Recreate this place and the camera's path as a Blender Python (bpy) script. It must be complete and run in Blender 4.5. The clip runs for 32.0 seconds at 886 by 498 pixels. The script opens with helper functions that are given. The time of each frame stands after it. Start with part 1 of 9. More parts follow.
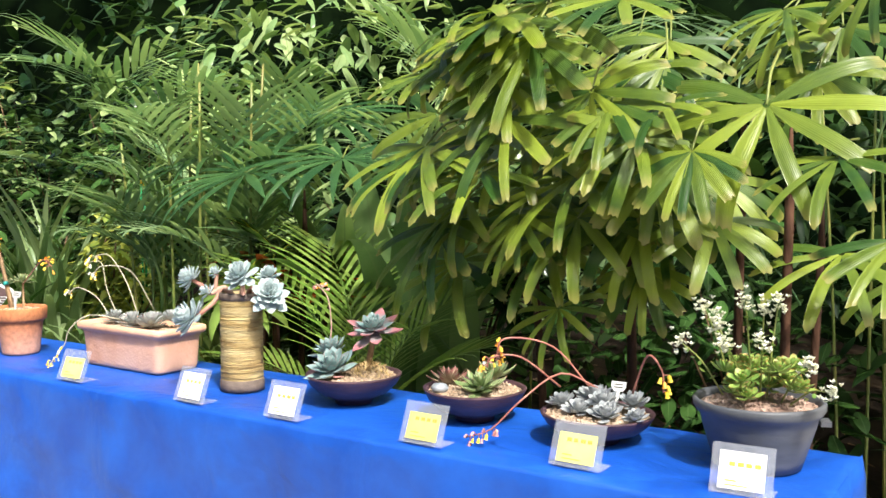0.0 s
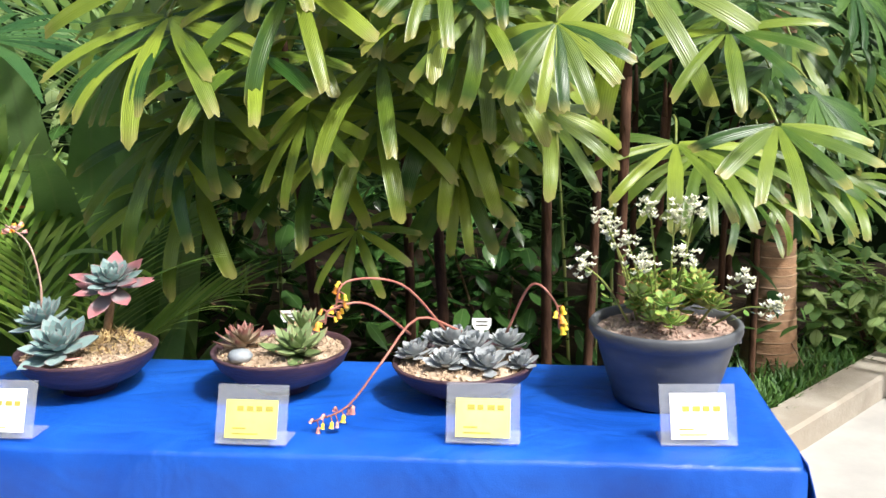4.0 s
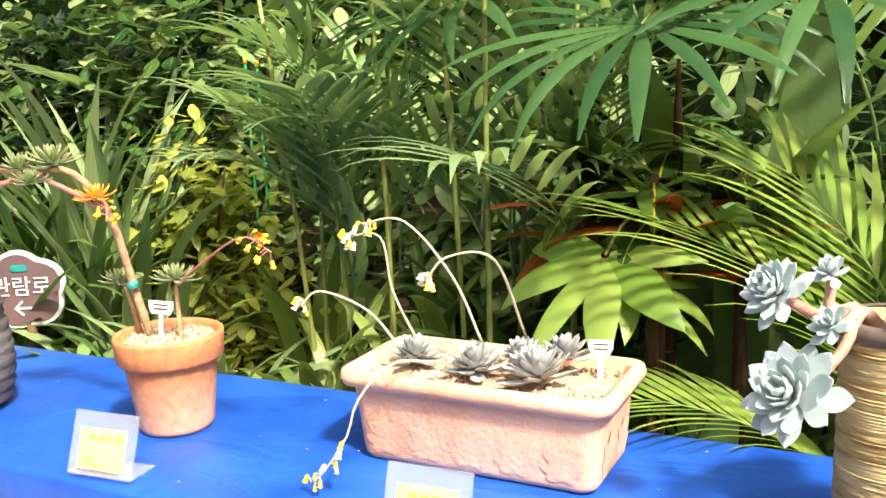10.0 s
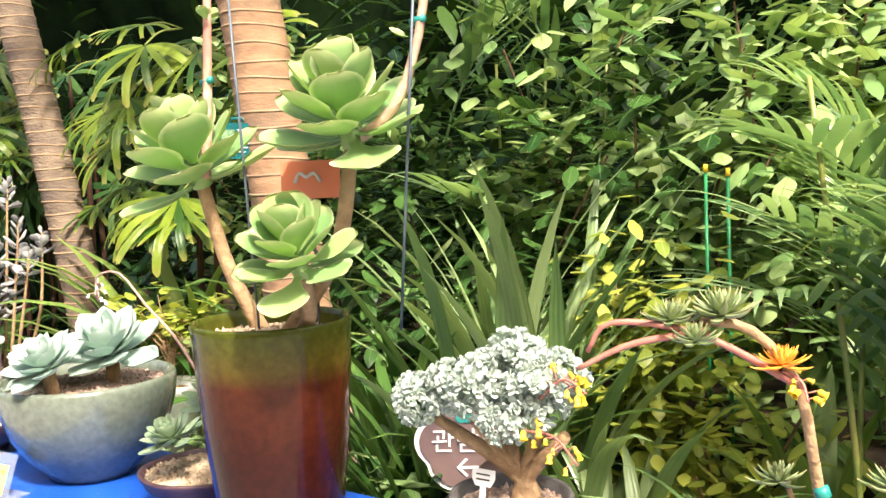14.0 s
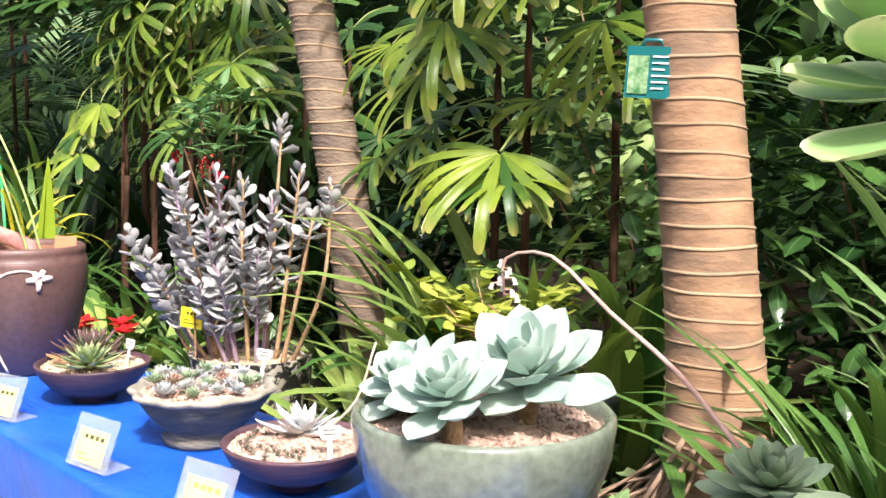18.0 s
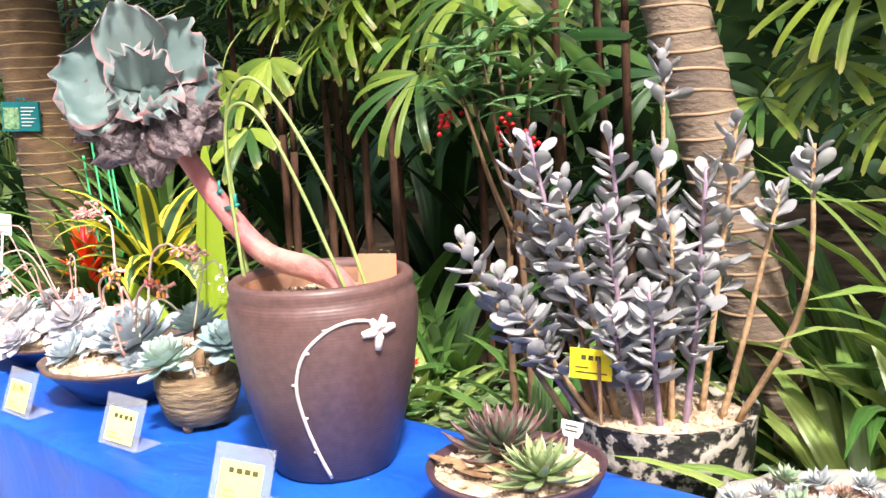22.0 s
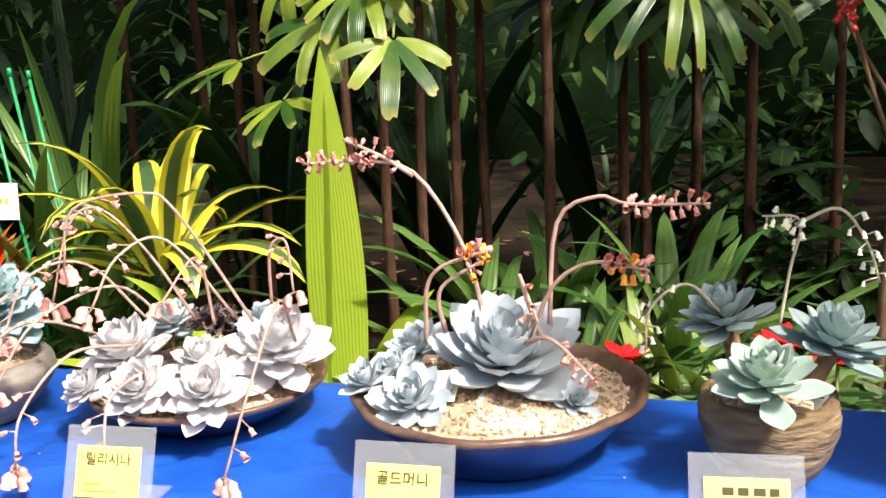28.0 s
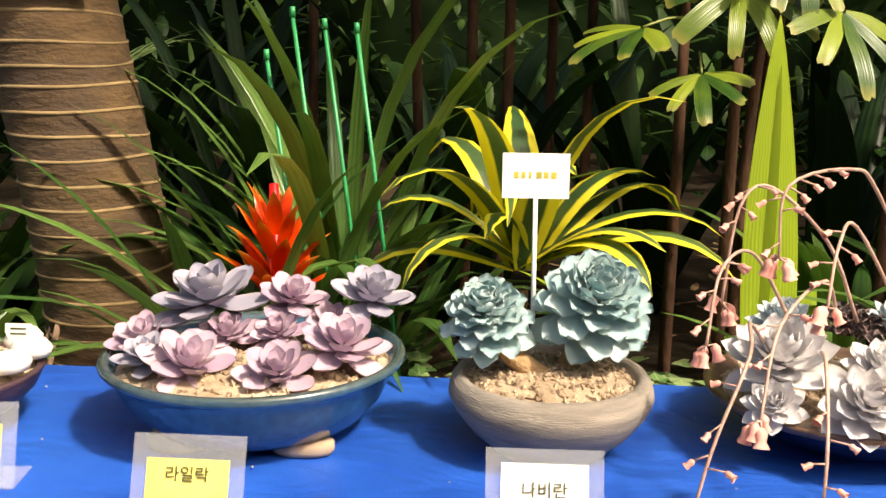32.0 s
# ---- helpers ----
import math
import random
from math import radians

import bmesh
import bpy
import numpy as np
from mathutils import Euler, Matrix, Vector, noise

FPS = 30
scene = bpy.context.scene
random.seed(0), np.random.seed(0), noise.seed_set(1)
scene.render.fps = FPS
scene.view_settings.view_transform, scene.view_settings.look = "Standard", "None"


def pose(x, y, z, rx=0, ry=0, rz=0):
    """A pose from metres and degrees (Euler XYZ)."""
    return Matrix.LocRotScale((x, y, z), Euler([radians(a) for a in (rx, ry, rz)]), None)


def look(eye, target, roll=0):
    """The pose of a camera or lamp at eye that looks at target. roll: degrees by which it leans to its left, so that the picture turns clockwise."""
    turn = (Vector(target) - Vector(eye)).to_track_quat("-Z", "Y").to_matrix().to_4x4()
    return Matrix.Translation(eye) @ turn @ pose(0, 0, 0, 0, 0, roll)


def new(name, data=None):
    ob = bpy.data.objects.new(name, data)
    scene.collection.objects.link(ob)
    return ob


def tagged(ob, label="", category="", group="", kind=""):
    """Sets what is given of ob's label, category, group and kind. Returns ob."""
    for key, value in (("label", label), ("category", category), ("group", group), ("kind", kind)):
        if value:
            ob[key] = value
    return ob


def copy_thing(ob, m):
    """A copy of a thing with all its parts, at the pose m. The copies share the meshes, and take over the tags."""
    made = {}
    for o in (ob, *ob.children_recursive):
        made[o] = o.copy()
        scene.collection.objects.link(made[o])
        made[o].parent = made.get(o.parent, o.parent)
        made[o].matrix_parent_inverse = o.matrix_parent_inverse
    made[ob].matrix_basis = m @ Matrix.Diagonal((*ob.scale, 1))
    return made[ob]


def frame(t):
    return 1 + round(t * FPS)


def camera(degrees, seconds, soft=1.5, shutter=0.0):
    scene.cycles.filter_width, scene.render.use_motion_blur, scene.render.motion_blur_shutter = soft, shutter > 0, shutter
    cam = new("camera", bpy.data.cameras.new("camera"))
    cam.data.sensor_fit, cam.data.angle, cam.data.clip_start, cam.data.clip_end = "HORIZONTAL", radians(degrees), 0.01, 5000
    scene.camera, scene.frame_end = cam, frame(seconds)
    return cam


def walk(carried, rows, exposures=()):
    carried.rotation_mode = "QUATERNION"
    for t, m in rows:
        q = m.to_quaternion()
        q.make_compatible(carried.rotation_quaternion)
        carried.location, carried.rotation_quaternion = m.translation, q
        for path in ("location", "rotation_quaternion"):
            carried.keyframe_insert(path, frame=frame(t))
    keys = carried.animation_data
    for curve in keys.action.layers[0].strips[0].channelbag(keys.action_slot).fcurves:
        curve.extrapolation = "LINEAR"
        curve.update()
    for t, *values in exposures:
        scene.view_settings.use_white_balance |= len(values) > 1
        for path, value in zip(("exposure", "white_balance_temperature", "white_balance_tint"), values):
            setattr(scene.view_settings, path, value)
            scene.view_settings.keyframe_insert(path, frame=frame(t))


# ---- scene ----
cam = camera(50.6, 32.0)
PATH = [
    (0, (-0.075, -0.22, 1.318), (-1.155, 1.462, 1.187), -0.1),
    (0.5, (-0.045, -0.168, 1.317), (-0.879, 1.625, 1.02), -2.5),
    (1, (-0.165, -0.116, 1.31), (-0.781, 1.764, 1.017), -2.5),
    (1.5, (-0.225, -0.045, 1.377), (-0.689, 1.868, 1.024), -2.0),
    (2, (-0.32, -0.024, 1.37), (-0.721, 1.902, 1.006), -2.6),
    (2.5, (-0.424, -0.068, 1.299), (-0.878, 1.857, 1.004), -3.1),
    (4.5, (-0.903, 0.16, 1.327), (-1.055, 2.117, 0.942), -0.8),
    (5, (-1.024, 0.158, 1.333), (-1.224, 2.113, 0.962), -0.8),
    (5.5, (-1.112, 0.193, 1.331), (-1.42, 2.13, 0.937), -0.9),
    (6, (-1.176, 0.304, 1.331), (-1.562, 2.222, 0.915), -1.2),
    (6.5, (-1.199, 0.379, 1.328), (-1.543, 2.304, 0.911), -0.3),
    (7, (-1.298, 0.391, 1.323), (-1.722, 2.301, 0.908), 0.2),
    (7.5, (-1.434, 0.394, 1.321), (-1.861, 2.308, 0.929), 0.1),
    (8, (-1.531, 0.372, 1.316), (-1.977, 2.28, 0.915), 0.1),
    (8.5, (-1.619, 0.409, 1.318), (-2.329, 2.232, 0.906), -1.4),
    (9, (-1.752, 0.52, 1.324), (-2.626, 2.27, 0.908), -3.0),
    (9.5, (-1.839, 0.565, 1.316), (-2.71, 2.319, 0.909), -2.3),
    (10, (-1.991, 0.56, 1.328), (-2.84, 2.327, 0.931), -2.4),
    (10.5, (-2.119, 0.495, 1.356), (-3.095, 2.215, 1.057), -2.4),
    (11, (-2.14, 0.504, 1.352), (-3.189, 2.182, 1.058), -1.4),
    (11.5, (-2.155, 0.502, 1.35), (-3.221, 2.17, 1.063), -1.2),
    (12, (-2.249, 0.535, 1.34), (-3.34, 2.187, 1.058), -1.6),
    (12.5, (-2.412, 0.603, 1.342), (-3.547, 2.221, 1.034), -2.4),
    (13, (-2.558, 0.63, 1.347), (-3.683, 2.258, 1.054), -1.3),
    (13.5, (-2.711, 0.606, 1.374), (-3.852, 2.233, 1.153), -2.7),
    (15.5, (-3.078, 0.649, 1.32), (-4.347, 2.192, 1.215), 1.1),
    (16, (-3.199, 0.712, 1.328), (-4.561, 2.169, 1.176), 1.0),
    (16.5, (-3.354, 0.703, 1.329), (-4.68, 2.192, 1.17), 0.7),
    (17, (-3.506, 0.674, 1.338), (-4.82, 2.177, 1.208), -0.4),
    (17.5, (-3.632, 0.719, 1.329), (-4.995, 2.177, 1.207), -0.1),
    (18, (-3.772, 0.806, 1.32), (-5.149, 2.242, 1.111), 1.0),
    (18.5, (-3.913, 0.809, 1.312), (-5.19, 2.311, 0.972), 0.2),
    (19, (-4.093, 0.766, 1.315), (-5.195, 2.384, 0.907), -3.6),
    (19.5, (-4.237, 0.775, 1.316), (-5.381, 2.356, 0.874), -6.4),
    (20, (-4.393, 0.844, 1.335), (-5.698, 2.293, 0.89), -9.9),
    (20.5, (-4.513, 0.855, 1.32), (-5.82, 2.311, 0.909), -9.3),
    (21, (-4.71, 0.806, 1.332), (-5.915, 2.343, 0.9), -8.0),
    (21.5, (-4.867, 0.766, 1.338), (-6.114, 2.288, 0.974), -5.8),
    (22, (-5.007, 0.8, 1.334), (-6.337, 2.26, 1.016), -3.5),
    (22.5, (-5.136, 0.809, 1.346), (-6.555, 2.195, 1.093), -2.4),
    (23, (-5.272, 0.777, 1.342), (-6.623, 2.236, 1.129), -0.9),
    (23.5, (-5.383, 0.72, 1.33), (-6.732, 2.183, 1.132), -0.4),
    (24, (-5.493, 0.753, 1.32), (-6.922, 2.134, 1.093), -1.3),
    (24.5, (-5.634, 0.816, 1.331), (-7.143, 2.112, 1.124), -0.4),
    (26.5, (-6.224, 0.796, 1.291), (-7.397, 2.363, 0.878), -4.5),
    (27, (-6.346, 0.753, 1.28), (-7.256, 2.483, 0.858), -3.4),
    (27.5, (-6.47, 0.668, 1.281), (-7.151, 2.497, 0.844), -3.6),
    (28, (-6.589, 0.672, 1.264), (-7.114, 2.555, 0.841), -3.0),
    (28.5, (-6.715, 0.692, 1.27), (-7.129, 2.596, 0.819), -2.6),
    (29, (-6.86, 0.638, 1.271), (-7.105, 2.574, 0.834), -1.4),
    (29.5, (-6.994, 0.581, 1.271), (-7.301, 2.517, 0.873), -0.6),
    (30, (-7.137, 0.642, 1.26), (-7.456, 2.569, 0.832), -1.0),
    (30.5, (-7.276, 0.714, 1.264), (-7.542, 2.645, 0.817), -1.1),
    (31, (-7.46, 0.713, 1.26), (-7.538, 2.661, 0.811), 0.1),
    (31.5, (-7.613, 0.694, 1.281), (-7.592, 2.634, 0.795), -0.1),
    (32, (-7.716, 0.706, 1.225), (-7.831, 2.656, 0.795), 0.5),
]
walk(cam, [(t, look(eye, target, roll)) for t, eye, target, roll in PATH], exposures=[(0.0, 1.15, 6250, 10), (2.5, 1.08, 6050, 10), (5.0, 1.18, 6150, 10), (6.0, 1.40, 6750, 10), (10.0, 1.64, 6900, 14), (13.5, 1.72, 6900, 12), (16.0, 1.64, 6300, 14), (20.0, 1.56, 6250, 16), (24.5, 1.58, 6300, 14), (27.0, 1.36, 6550, 12), (30.0, 1.2, 6750, 12), (31.0, 1.15, 7150, 12), (32.0, 1.1, 7900, 12)])

# ---- light ----
world = bpy.data.worlds.new("world")
scene.world = world
world.use_nodes = True
_sky = world.node_tree.nodes.new("ShaderNodeTexSky")
_sky.sky_type = "NISHITA"
_sky.sun_disc = False
_sky.dust_density = 6.0
_sky.ozone_density = 0.6
SUN_DIR = Vector((0.50, -0.36, 0.79)).normalized()
_sky.sun_elevation = math.asin(SUN_DIR.z)
_sky.sun_rotation = math.atan2(SUN_DIR.x, SUN_DIR.y)
_bg = world.node_tree.nodes["Background"]
_bg.inputs["Strength"].default_value = 0.12
world.node_tree.links.new(_sky.outputs[0], _bg.inputs[0])
_sun = bpy.data.lights.new("sun", "SUN")
_sun.energy, _sun.angle, _sun.color = 2.9, radians(5.0), (1.0, 0.95, 0.86)
sun = new("sun", _sun)
sun.matrix_world = look(SUN_DIR * 20, (0, 0, 0))

# ---- materials ----
MATS = {}


def nodes_of(name):
    m = bpy.data.materials.new(name)
    m.use_nodes = True
    return m, m.node_tree.nodes, m.node_tree.links, m.node_tree.nodes["Principled BSDF"]


def add(n, kind, **values):
    node = n.new(kind)
    for key, value in values.items():
        node.inputs[key].default_value = value
    return node


def ramp(n, stops):
    node = n.new("ShaderNodeValToRGB")
    while len(node.color_ramp.elements) < len(stops):
        node.color_ramp.elements.new(0.5)
    for e, (pos, col) in zip(node.color_ramp.elements, stops):
        e.position, e.color = pos, (*col, 1)
    return node


def mixer(n, l, fac, a, b, mode="MIX"):
    node = n.new("ShaderNodeMix")
    node.data_type, node.blend_type = "RGBA", mode
    for sock, v in ((node.inputs[0], fac), (node.inputs[6], a), (node.inputs[7], b)):
        if isinstance(v, (int, float)):
            sock.default_value = v
        elif isinstance(v, tuple):
            sock.default_value = (*v, 1)
        else:
            l.new(v, sock)
    return node.outputs[2]


def surface(name, dark, light, scale=12.0, rough=0.6, bump=0.15, bump_scale=60.0, metal=0.0, spread=0.5, coat=0.0, stretch=(1, 1, 1), third=None, sharp=(0.35, 0.65)):
    """Plain material of two colours mixed by noise, varied a little from object to object, with fine relief."""
    m, n, l, p = nodes_of(name)
    tc = n.new("ShaderNodeTexCoord")
    mp = n.new("ShaderNodeMapping")
    mp.inputs["Scale"].default_value = stretch
    l.new(tc.outputs["Object"], mp.inputs[0])
    t1 = add(n, "ShaderNodeTexNoise", Scale=scale, Detail=6.0, Roughness=0.6)
    l.new(mp.outputs[0], t1.inputs["Vector"])
    r = ramp(n, [(sharp[0], dark), (sharp[1], light)])
    l.new(t1.outputs[0], r.inputs[0])
    col = r.outputs[0]
    if third:
        t3 = add(n, "ShaderNodeTexNoise", Scale=scale * 0.35, Detail=4.0)
        l.new(mp.outputs[0], t3.inputs["Vector"])
        r3 = ramp(n, [(0.5, (0, 0, 0)), (0.68, (1, 1, 1))])
        l.new(t3.outputs[0], r3.inputs[0])
        col = mixer(n, l, r3.outputs[0], col, third)
    oi = n.new("ShaderNodeObjectInfo")
    mr = add(n, "ShaderNodeMapRange")
    mr.inputs[3].default_value, mr.inputs[4].default_value = 1 - 0.25 * spread, 1 + 0.25 * spread
    l.new(oi.outputs["Random"], mr.inputs[0])
    vec = n.new("ShaderNodeCombineColor")
    for k in range(3):
        l.new(mr.outputs[0], vec.inputs[k])
    col = mixer(n, l, 1.0, col, vec.outputs[0], "MULTIPLY")
    l.new(col, p.inputs["Base Color"])
    rr = add(n, "ShaderNodeMapRange")
    rr.inputs[3].default_value, rr.inputs[4].default_value = max(0.03, rough - 0.12), min(1, rough + 0.12)
    l.new(t1.outputs[0], rr.inputs[0])
    l.new(rr.outputs[0], p.inputs["Roughness"])
    p.inputs["Metallic"].default_value = metal
    p.inputs["Coat Weight"].default_value = coat
    if bump:
        t2 = add(n, "ShaderNodeTexNoise", Scale=bump_scale, Detail=5.0)
        l.new(mp.outputs[0], t2.inputs["Vector"])
        b = add(n, "ShaderNodeBump", Strength=bump, Distance=0.01)
        l.new(t2.outputs[0], b.inputs["Height"])
        l.new(b.outputs[0], p.inputs["Normal"])
    MATS[name] = m
    return m


def glaze(name, stops, height, rough=0.2, rings=0.0, bump=0.1, coat=0.3, wobble=0.12):
    """Pot glaze that changes with the height of the pot; stops of (share of the height, colour)."""
    m, n, l, p = nodes_of(name)
    tc = n.new("ShaderNodeTexCoord")
    sx = n.new("ShaderNodeSeparateXYZ")
    l.new(tc.outputs["Object"], sx.inputs[0])
    t1 = add(n, "ShaderNodeTexNoise", Scale=9.0, Detail=6.0, Roughness=0.65)
    l.new(tc.outputs["Object"], t1.inputs["Vector"])
    d = n.new("ShaderNodeMath")
    d.operation = "DIVIDE"
    d.inputs[1].default_value = height
    l.new(sx.outputs[2], d.inputs[0])
    w = n.new("ShaderNodeMath")
    w.operation = "MULTIPLY_ADD"
    w.inputs[1].default_value, w.inputs[2].default_value = wobble * 2, -wobble
    l.new(t1.outputs[0], w.inputs[0])
    s = n.new("ShaderNodeMath")
    l.new(d.outputs[0], s.inputs[0])
    l.new(w.outputs[0], s.inputs[1])
    r = ramp(n, stops)
    l.new(s.outputs[0], r.inputs[0])
    t2 = add(n, "ShaderNodeTexNoise", Scale=70.0, Detail=4.0)
    l.new(tc.outputs["Object"], t2.inputs["Vector"])
    r2 = ramp(n, [(0.3, (0.72, 0.72, 0.72)), (0.7, (1.1, 1.1, 1.1))])
    l.new(t2.outputs[0], r2.inputs[0])
    l.new(mixer(n, l, 1.0, r.outputs[0], r2.outputs[0], "MULTIPLY"), p.inputs["Base Color"])
    rr = add(n, "ShaderNodeMapRange")
    rr.inputs[3].default_value, rr.inputs[4].default_value = max(0.04, rough - 0.08), rough + 0.12
    l.new(t1.outputs[0], rr.inputs[0])
    l.new(rr.outputs[0], p.inputs["Roughness"])
    p.inputs["Coat Weight"].default_value = coat
    p.inputs["Coat Roughness"].default_value = 0.12
    b = add(n, "ShaderNodeBump", Strength=bump, Distance=0.008)
    l.new(t2.outputs[0], b.inputs["Height"])
    if rings:
        wv = add(n, "ShaderNodeTexWave", Scale=rings, Distortion=1.5, Detail=2.0)
        wv.bands_direction = "Z"
        l.new(tc.outputs["Object"], wv.inputs["Vector"])
        b2 = add(n, "ShaderNodeBump", Strength=0.08, Distance=0.004)
        l.new(wv.outputs[0], b2.inputs["Height"])
        l.new(b.outputs[0], b2.inputs["Normal"])
        b = b2
    l.new(b.outputs[0], p.inputs["Normal"])
    MATS[name] = m
    return m


def leafy(name, dark, light, tip=None, tip_from=0.8, edge=None, rough=0.35, through_light=0.25, ribs=0.0, stripe=None, bloom=0.0, vein=None, glow=(1.0, 1.0, 0.55)):
    """Leaf: colour varied leaf by leaf and over the blade, tip and edge colours by the leaf's own uv, light passing through."""
    m, n, l, p = nodes_of(name)
    tc = n.new("ShaderNodeTexCoord")
    sx = n.new("ShaderNodeSeparateXYZ")
    l.new(tc.outputs["UV"], sx.inputs[0])
    geo = n.new("ShaderNodeNewGeometry")
    oi = n.new("ShaderNodeObjectInfo")
    ad = n.new("ShaderNodeMath")
    l.new(geo.outputs["Random Per Island"], ad.inputs[0])
    l.new(oi.outputs["Random"], ad.inputs[1])
    hf = n.new("ShaderNodeMath")
    hf.operation = "FRACT"
    l.new(ad.outputs[0], hf.inputs[0])
    t1 = add(n, "ShaderNodeTexNoise", Scale=14.0, Detail=4.0)
    l.new(tc.outputs["Object"], t1.inputs["Vector"])
    av = n.new("ShaderNodeMath")
    av.operation = "MULTIPLY_ADD"
    av.inputs[1].default_value, av.inputs[2].default_value = 0.75, -0.1
    l.new(hf.outputs[0], av.inputs[0])
    sm = n.new("ShaderNodeMath")
    sm.operation = "MULTIPLY_ADD"
    sm.inputs[1].default_value = 0.4
    l.new(t1.outputs[0], sm.inputs[0])
    l.new(av.outputs[0], sm.inputs[2])
    r = ramp(n, [(0.15, dark), (0.85, light)])
    l.new(sm.outputs[0], r.inputs[0])
    col = r.outputs[0]
    across = n.new("ShaderNodeMath")
    across.operation = "SUBTRACT"
    across.inputs[1].default_value = 0.5
    l.new(sx.outputs[0], across.inputs[0])
    ab = n.new("ShaderNodeMath")
    ab.operation = "ABSOLUTE"
    l.new(across.outputs[0], ab.inputs[0])
    if vein:
        rv = ramp(n, [(0.0, (1, 1, 1)), (0.05, (0, 0, 0))])
        l.new(ab.outputs[0], rv.inputs[0])
        col = mixer(n, l, rv.outputs[0], col, vein)
    if stripe:
        rs = ramp(n, [(stripe[1], (0, 0, 0)), (stripe[1] + 0.06, (1, 1, 1))])
        l.new(ab.outputs[0], rs.inputs[0])
        col = mixer(n, l, rs.outputs[0], col, stripe[0])
    if edge:
        re = ramp(n, [(0.40, (0, 0, 0)), (0.5, (1, 1, 1))])
        l.new(ab.outputs[0], re.inputs[0])
        col = mixer(n, l, re.outputs[0], col, edge)
    if tip:
        rt = ramp(n, [(tip_from, (0, 0, 0)), (min(1.0, tip_from + 0.2), (1, 1, 1))])
        l.new(sx.outputs[1], rt.inputs[0])
        col = mixer(n, l, rt.outputs[0], col, tip)
    l.new(col, p.inputs["Base Color"])
    p.inputs["Roughness"].default_value = rough
    if bloom:
        p.inputs["Sheen Weight"].default_value = bloom
        p.inputs["Sheen Roughness"].default_value = 0.6
    b = add(n, "ShaderNodeBump", Strength=0.25, Distance=0.004)
    if ribs:
        wv = add(n, "ShaderNodeTexWave", Scale=ribs, Distortion=0.0)
        wv.bands_direction = "X"
        l.new(tc.outputs["UV"], wv.inputs["Vector"])
        l.new(wv.outputs[0], b.inputs["Height"])
    else:
        t2 = add(n, "ShaderNodeTexNoise", Scale=90.0, Detail=3.0)
        l.new(tc.outputs["Object"], t2.inputs["Vector"])
        l.new(t2.outputs[0], b.inputs["Height"])
    l.new(b.outputs[0], p.inputs["Normal"])
    if through_light:
        tr = n.new("ShaderNodeBsdfTranslucent")
        l.new(mixer(n, l, 1.0, col, glow, "MULTIPLY"), tr.inputs[0])
        ms = n.new("ShaderNodeMixShader")
        ms.inputs[0].default_value = through_light
        l.new(p.outputs[0], ms.inputs[1])
        l.new(tr.outputs[0], ms.inputs[2])
        l.new(ms.outputs[0], n["Material Output"].inputs[0])
    MATS[name] = m
    return m


# setting
surface("cloth", (0.005, 0.060, 0.36), (0.010, 0.098, 0.50), scale=6, rough=0.46, bump=0.12, bump_scale=400, spread=0)
_m = MATS["cloth"]
_n, _l = _m.node_tree.nodes, _m.node_tree.links
_p = _n["Principled BSDF"]
_tc = _n.new("ShaderNodeTexCoord")
_mp = _n.new("ShaderNodeMapping")
_mp.inputs["Scale"].default_value = (3.0, 5.0, 3.0)
_l.new(_tc.outputs["Object"], _mp.inputs[0])
_w = add(_n, "ShaderNodeTexNoise", Scale=1.6, Detail=3.0, Distortion=0.8)
_l.new(_mp.outputs[0], _w.inputs["Vector"])
_b = add(_n, "ShaderNodeBump", Strength=0.5, Distance=0.03)
_l.new(_w.outputs[0], _b.inputs["Height"])
_l.new(_p.inputs["Normal"].links[0].from_socket, _b.inputs["Normal"])
_l.new(_b.outputs[0], _p.inputs["Normal"])
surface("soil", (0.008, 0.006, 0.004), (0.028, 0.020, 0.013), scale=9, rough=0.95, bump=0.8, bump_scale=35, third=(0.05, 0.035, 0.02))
surface("paving", (0.32, 0.312, 0.295), (0.42, 0.41, 0.385), scale=3, rough=0.7, bump=0.1, bump_scale=120)
surface("kerbstone", (0.31, 0.275, 0.22), (0.42, 0.38, 0.32), scale=7, rough=0.8, bump=0.25, bump_scale=90, third=(0.30, 0.26, 0.205))
# near-black green: the shade of the far planting is in the colour
surface("backdrop_shade", (0.002, 0.005, 0.002), (0.008, 0.018, 0.005), scale=2.2, rough=0.95, bump=1.0, bump_scale=7)
surface("steel", (0.3, 0.3, 0.31), (0.4, 0.4, 0.41), scale=30, rough=0.35, metal=1.0, bump=0.02)
surface("tabletop", (0.5, 0.48, 0.44), (0.6, 0.58, 0.54), scale=5, rough=0.5, bump=0.03)
# pots
surface("black_plastic", (0.06, 0.066, 0.074), (0.105, 0.112, 0.122), scale=7, rough=0.5, bump=0.08, bump_scale=40, third=(0.13, 0.13, 0.135), stretch=(1, 1, 3))
surface("purple_clay", (0.055, 0.028, 0.035), (0.10, 0.05, 0.058), scale=14, rough=0.5, bump=0.25, bump_scale=60, third=(0.035, 0.022, 0.034), stretch=(1, 1, 5))
surface("rope_clay", (0.26, 0.17, 0.06), (0.52, 0.39, 0.16), scale=20, rough=0.85, bump=0.5, bump_scale=90, third=(0.62, 0.53, 0.28), stretch=(0.6, 0.6, 3.0))
surface("rope_base", (0.09, 0.065, 0.05), (0.17, 0.13, 0.1), scale=20, rough=0.85, bump=0.4)
surface("terracotta", (0.44, 0.15, 0.055), (0.58, 0.235, 0.105), scale=8, rough=0.85, bump=0.15, bump_scale=120, third=(0.62, 0.40, 0.30), spread=0.1)
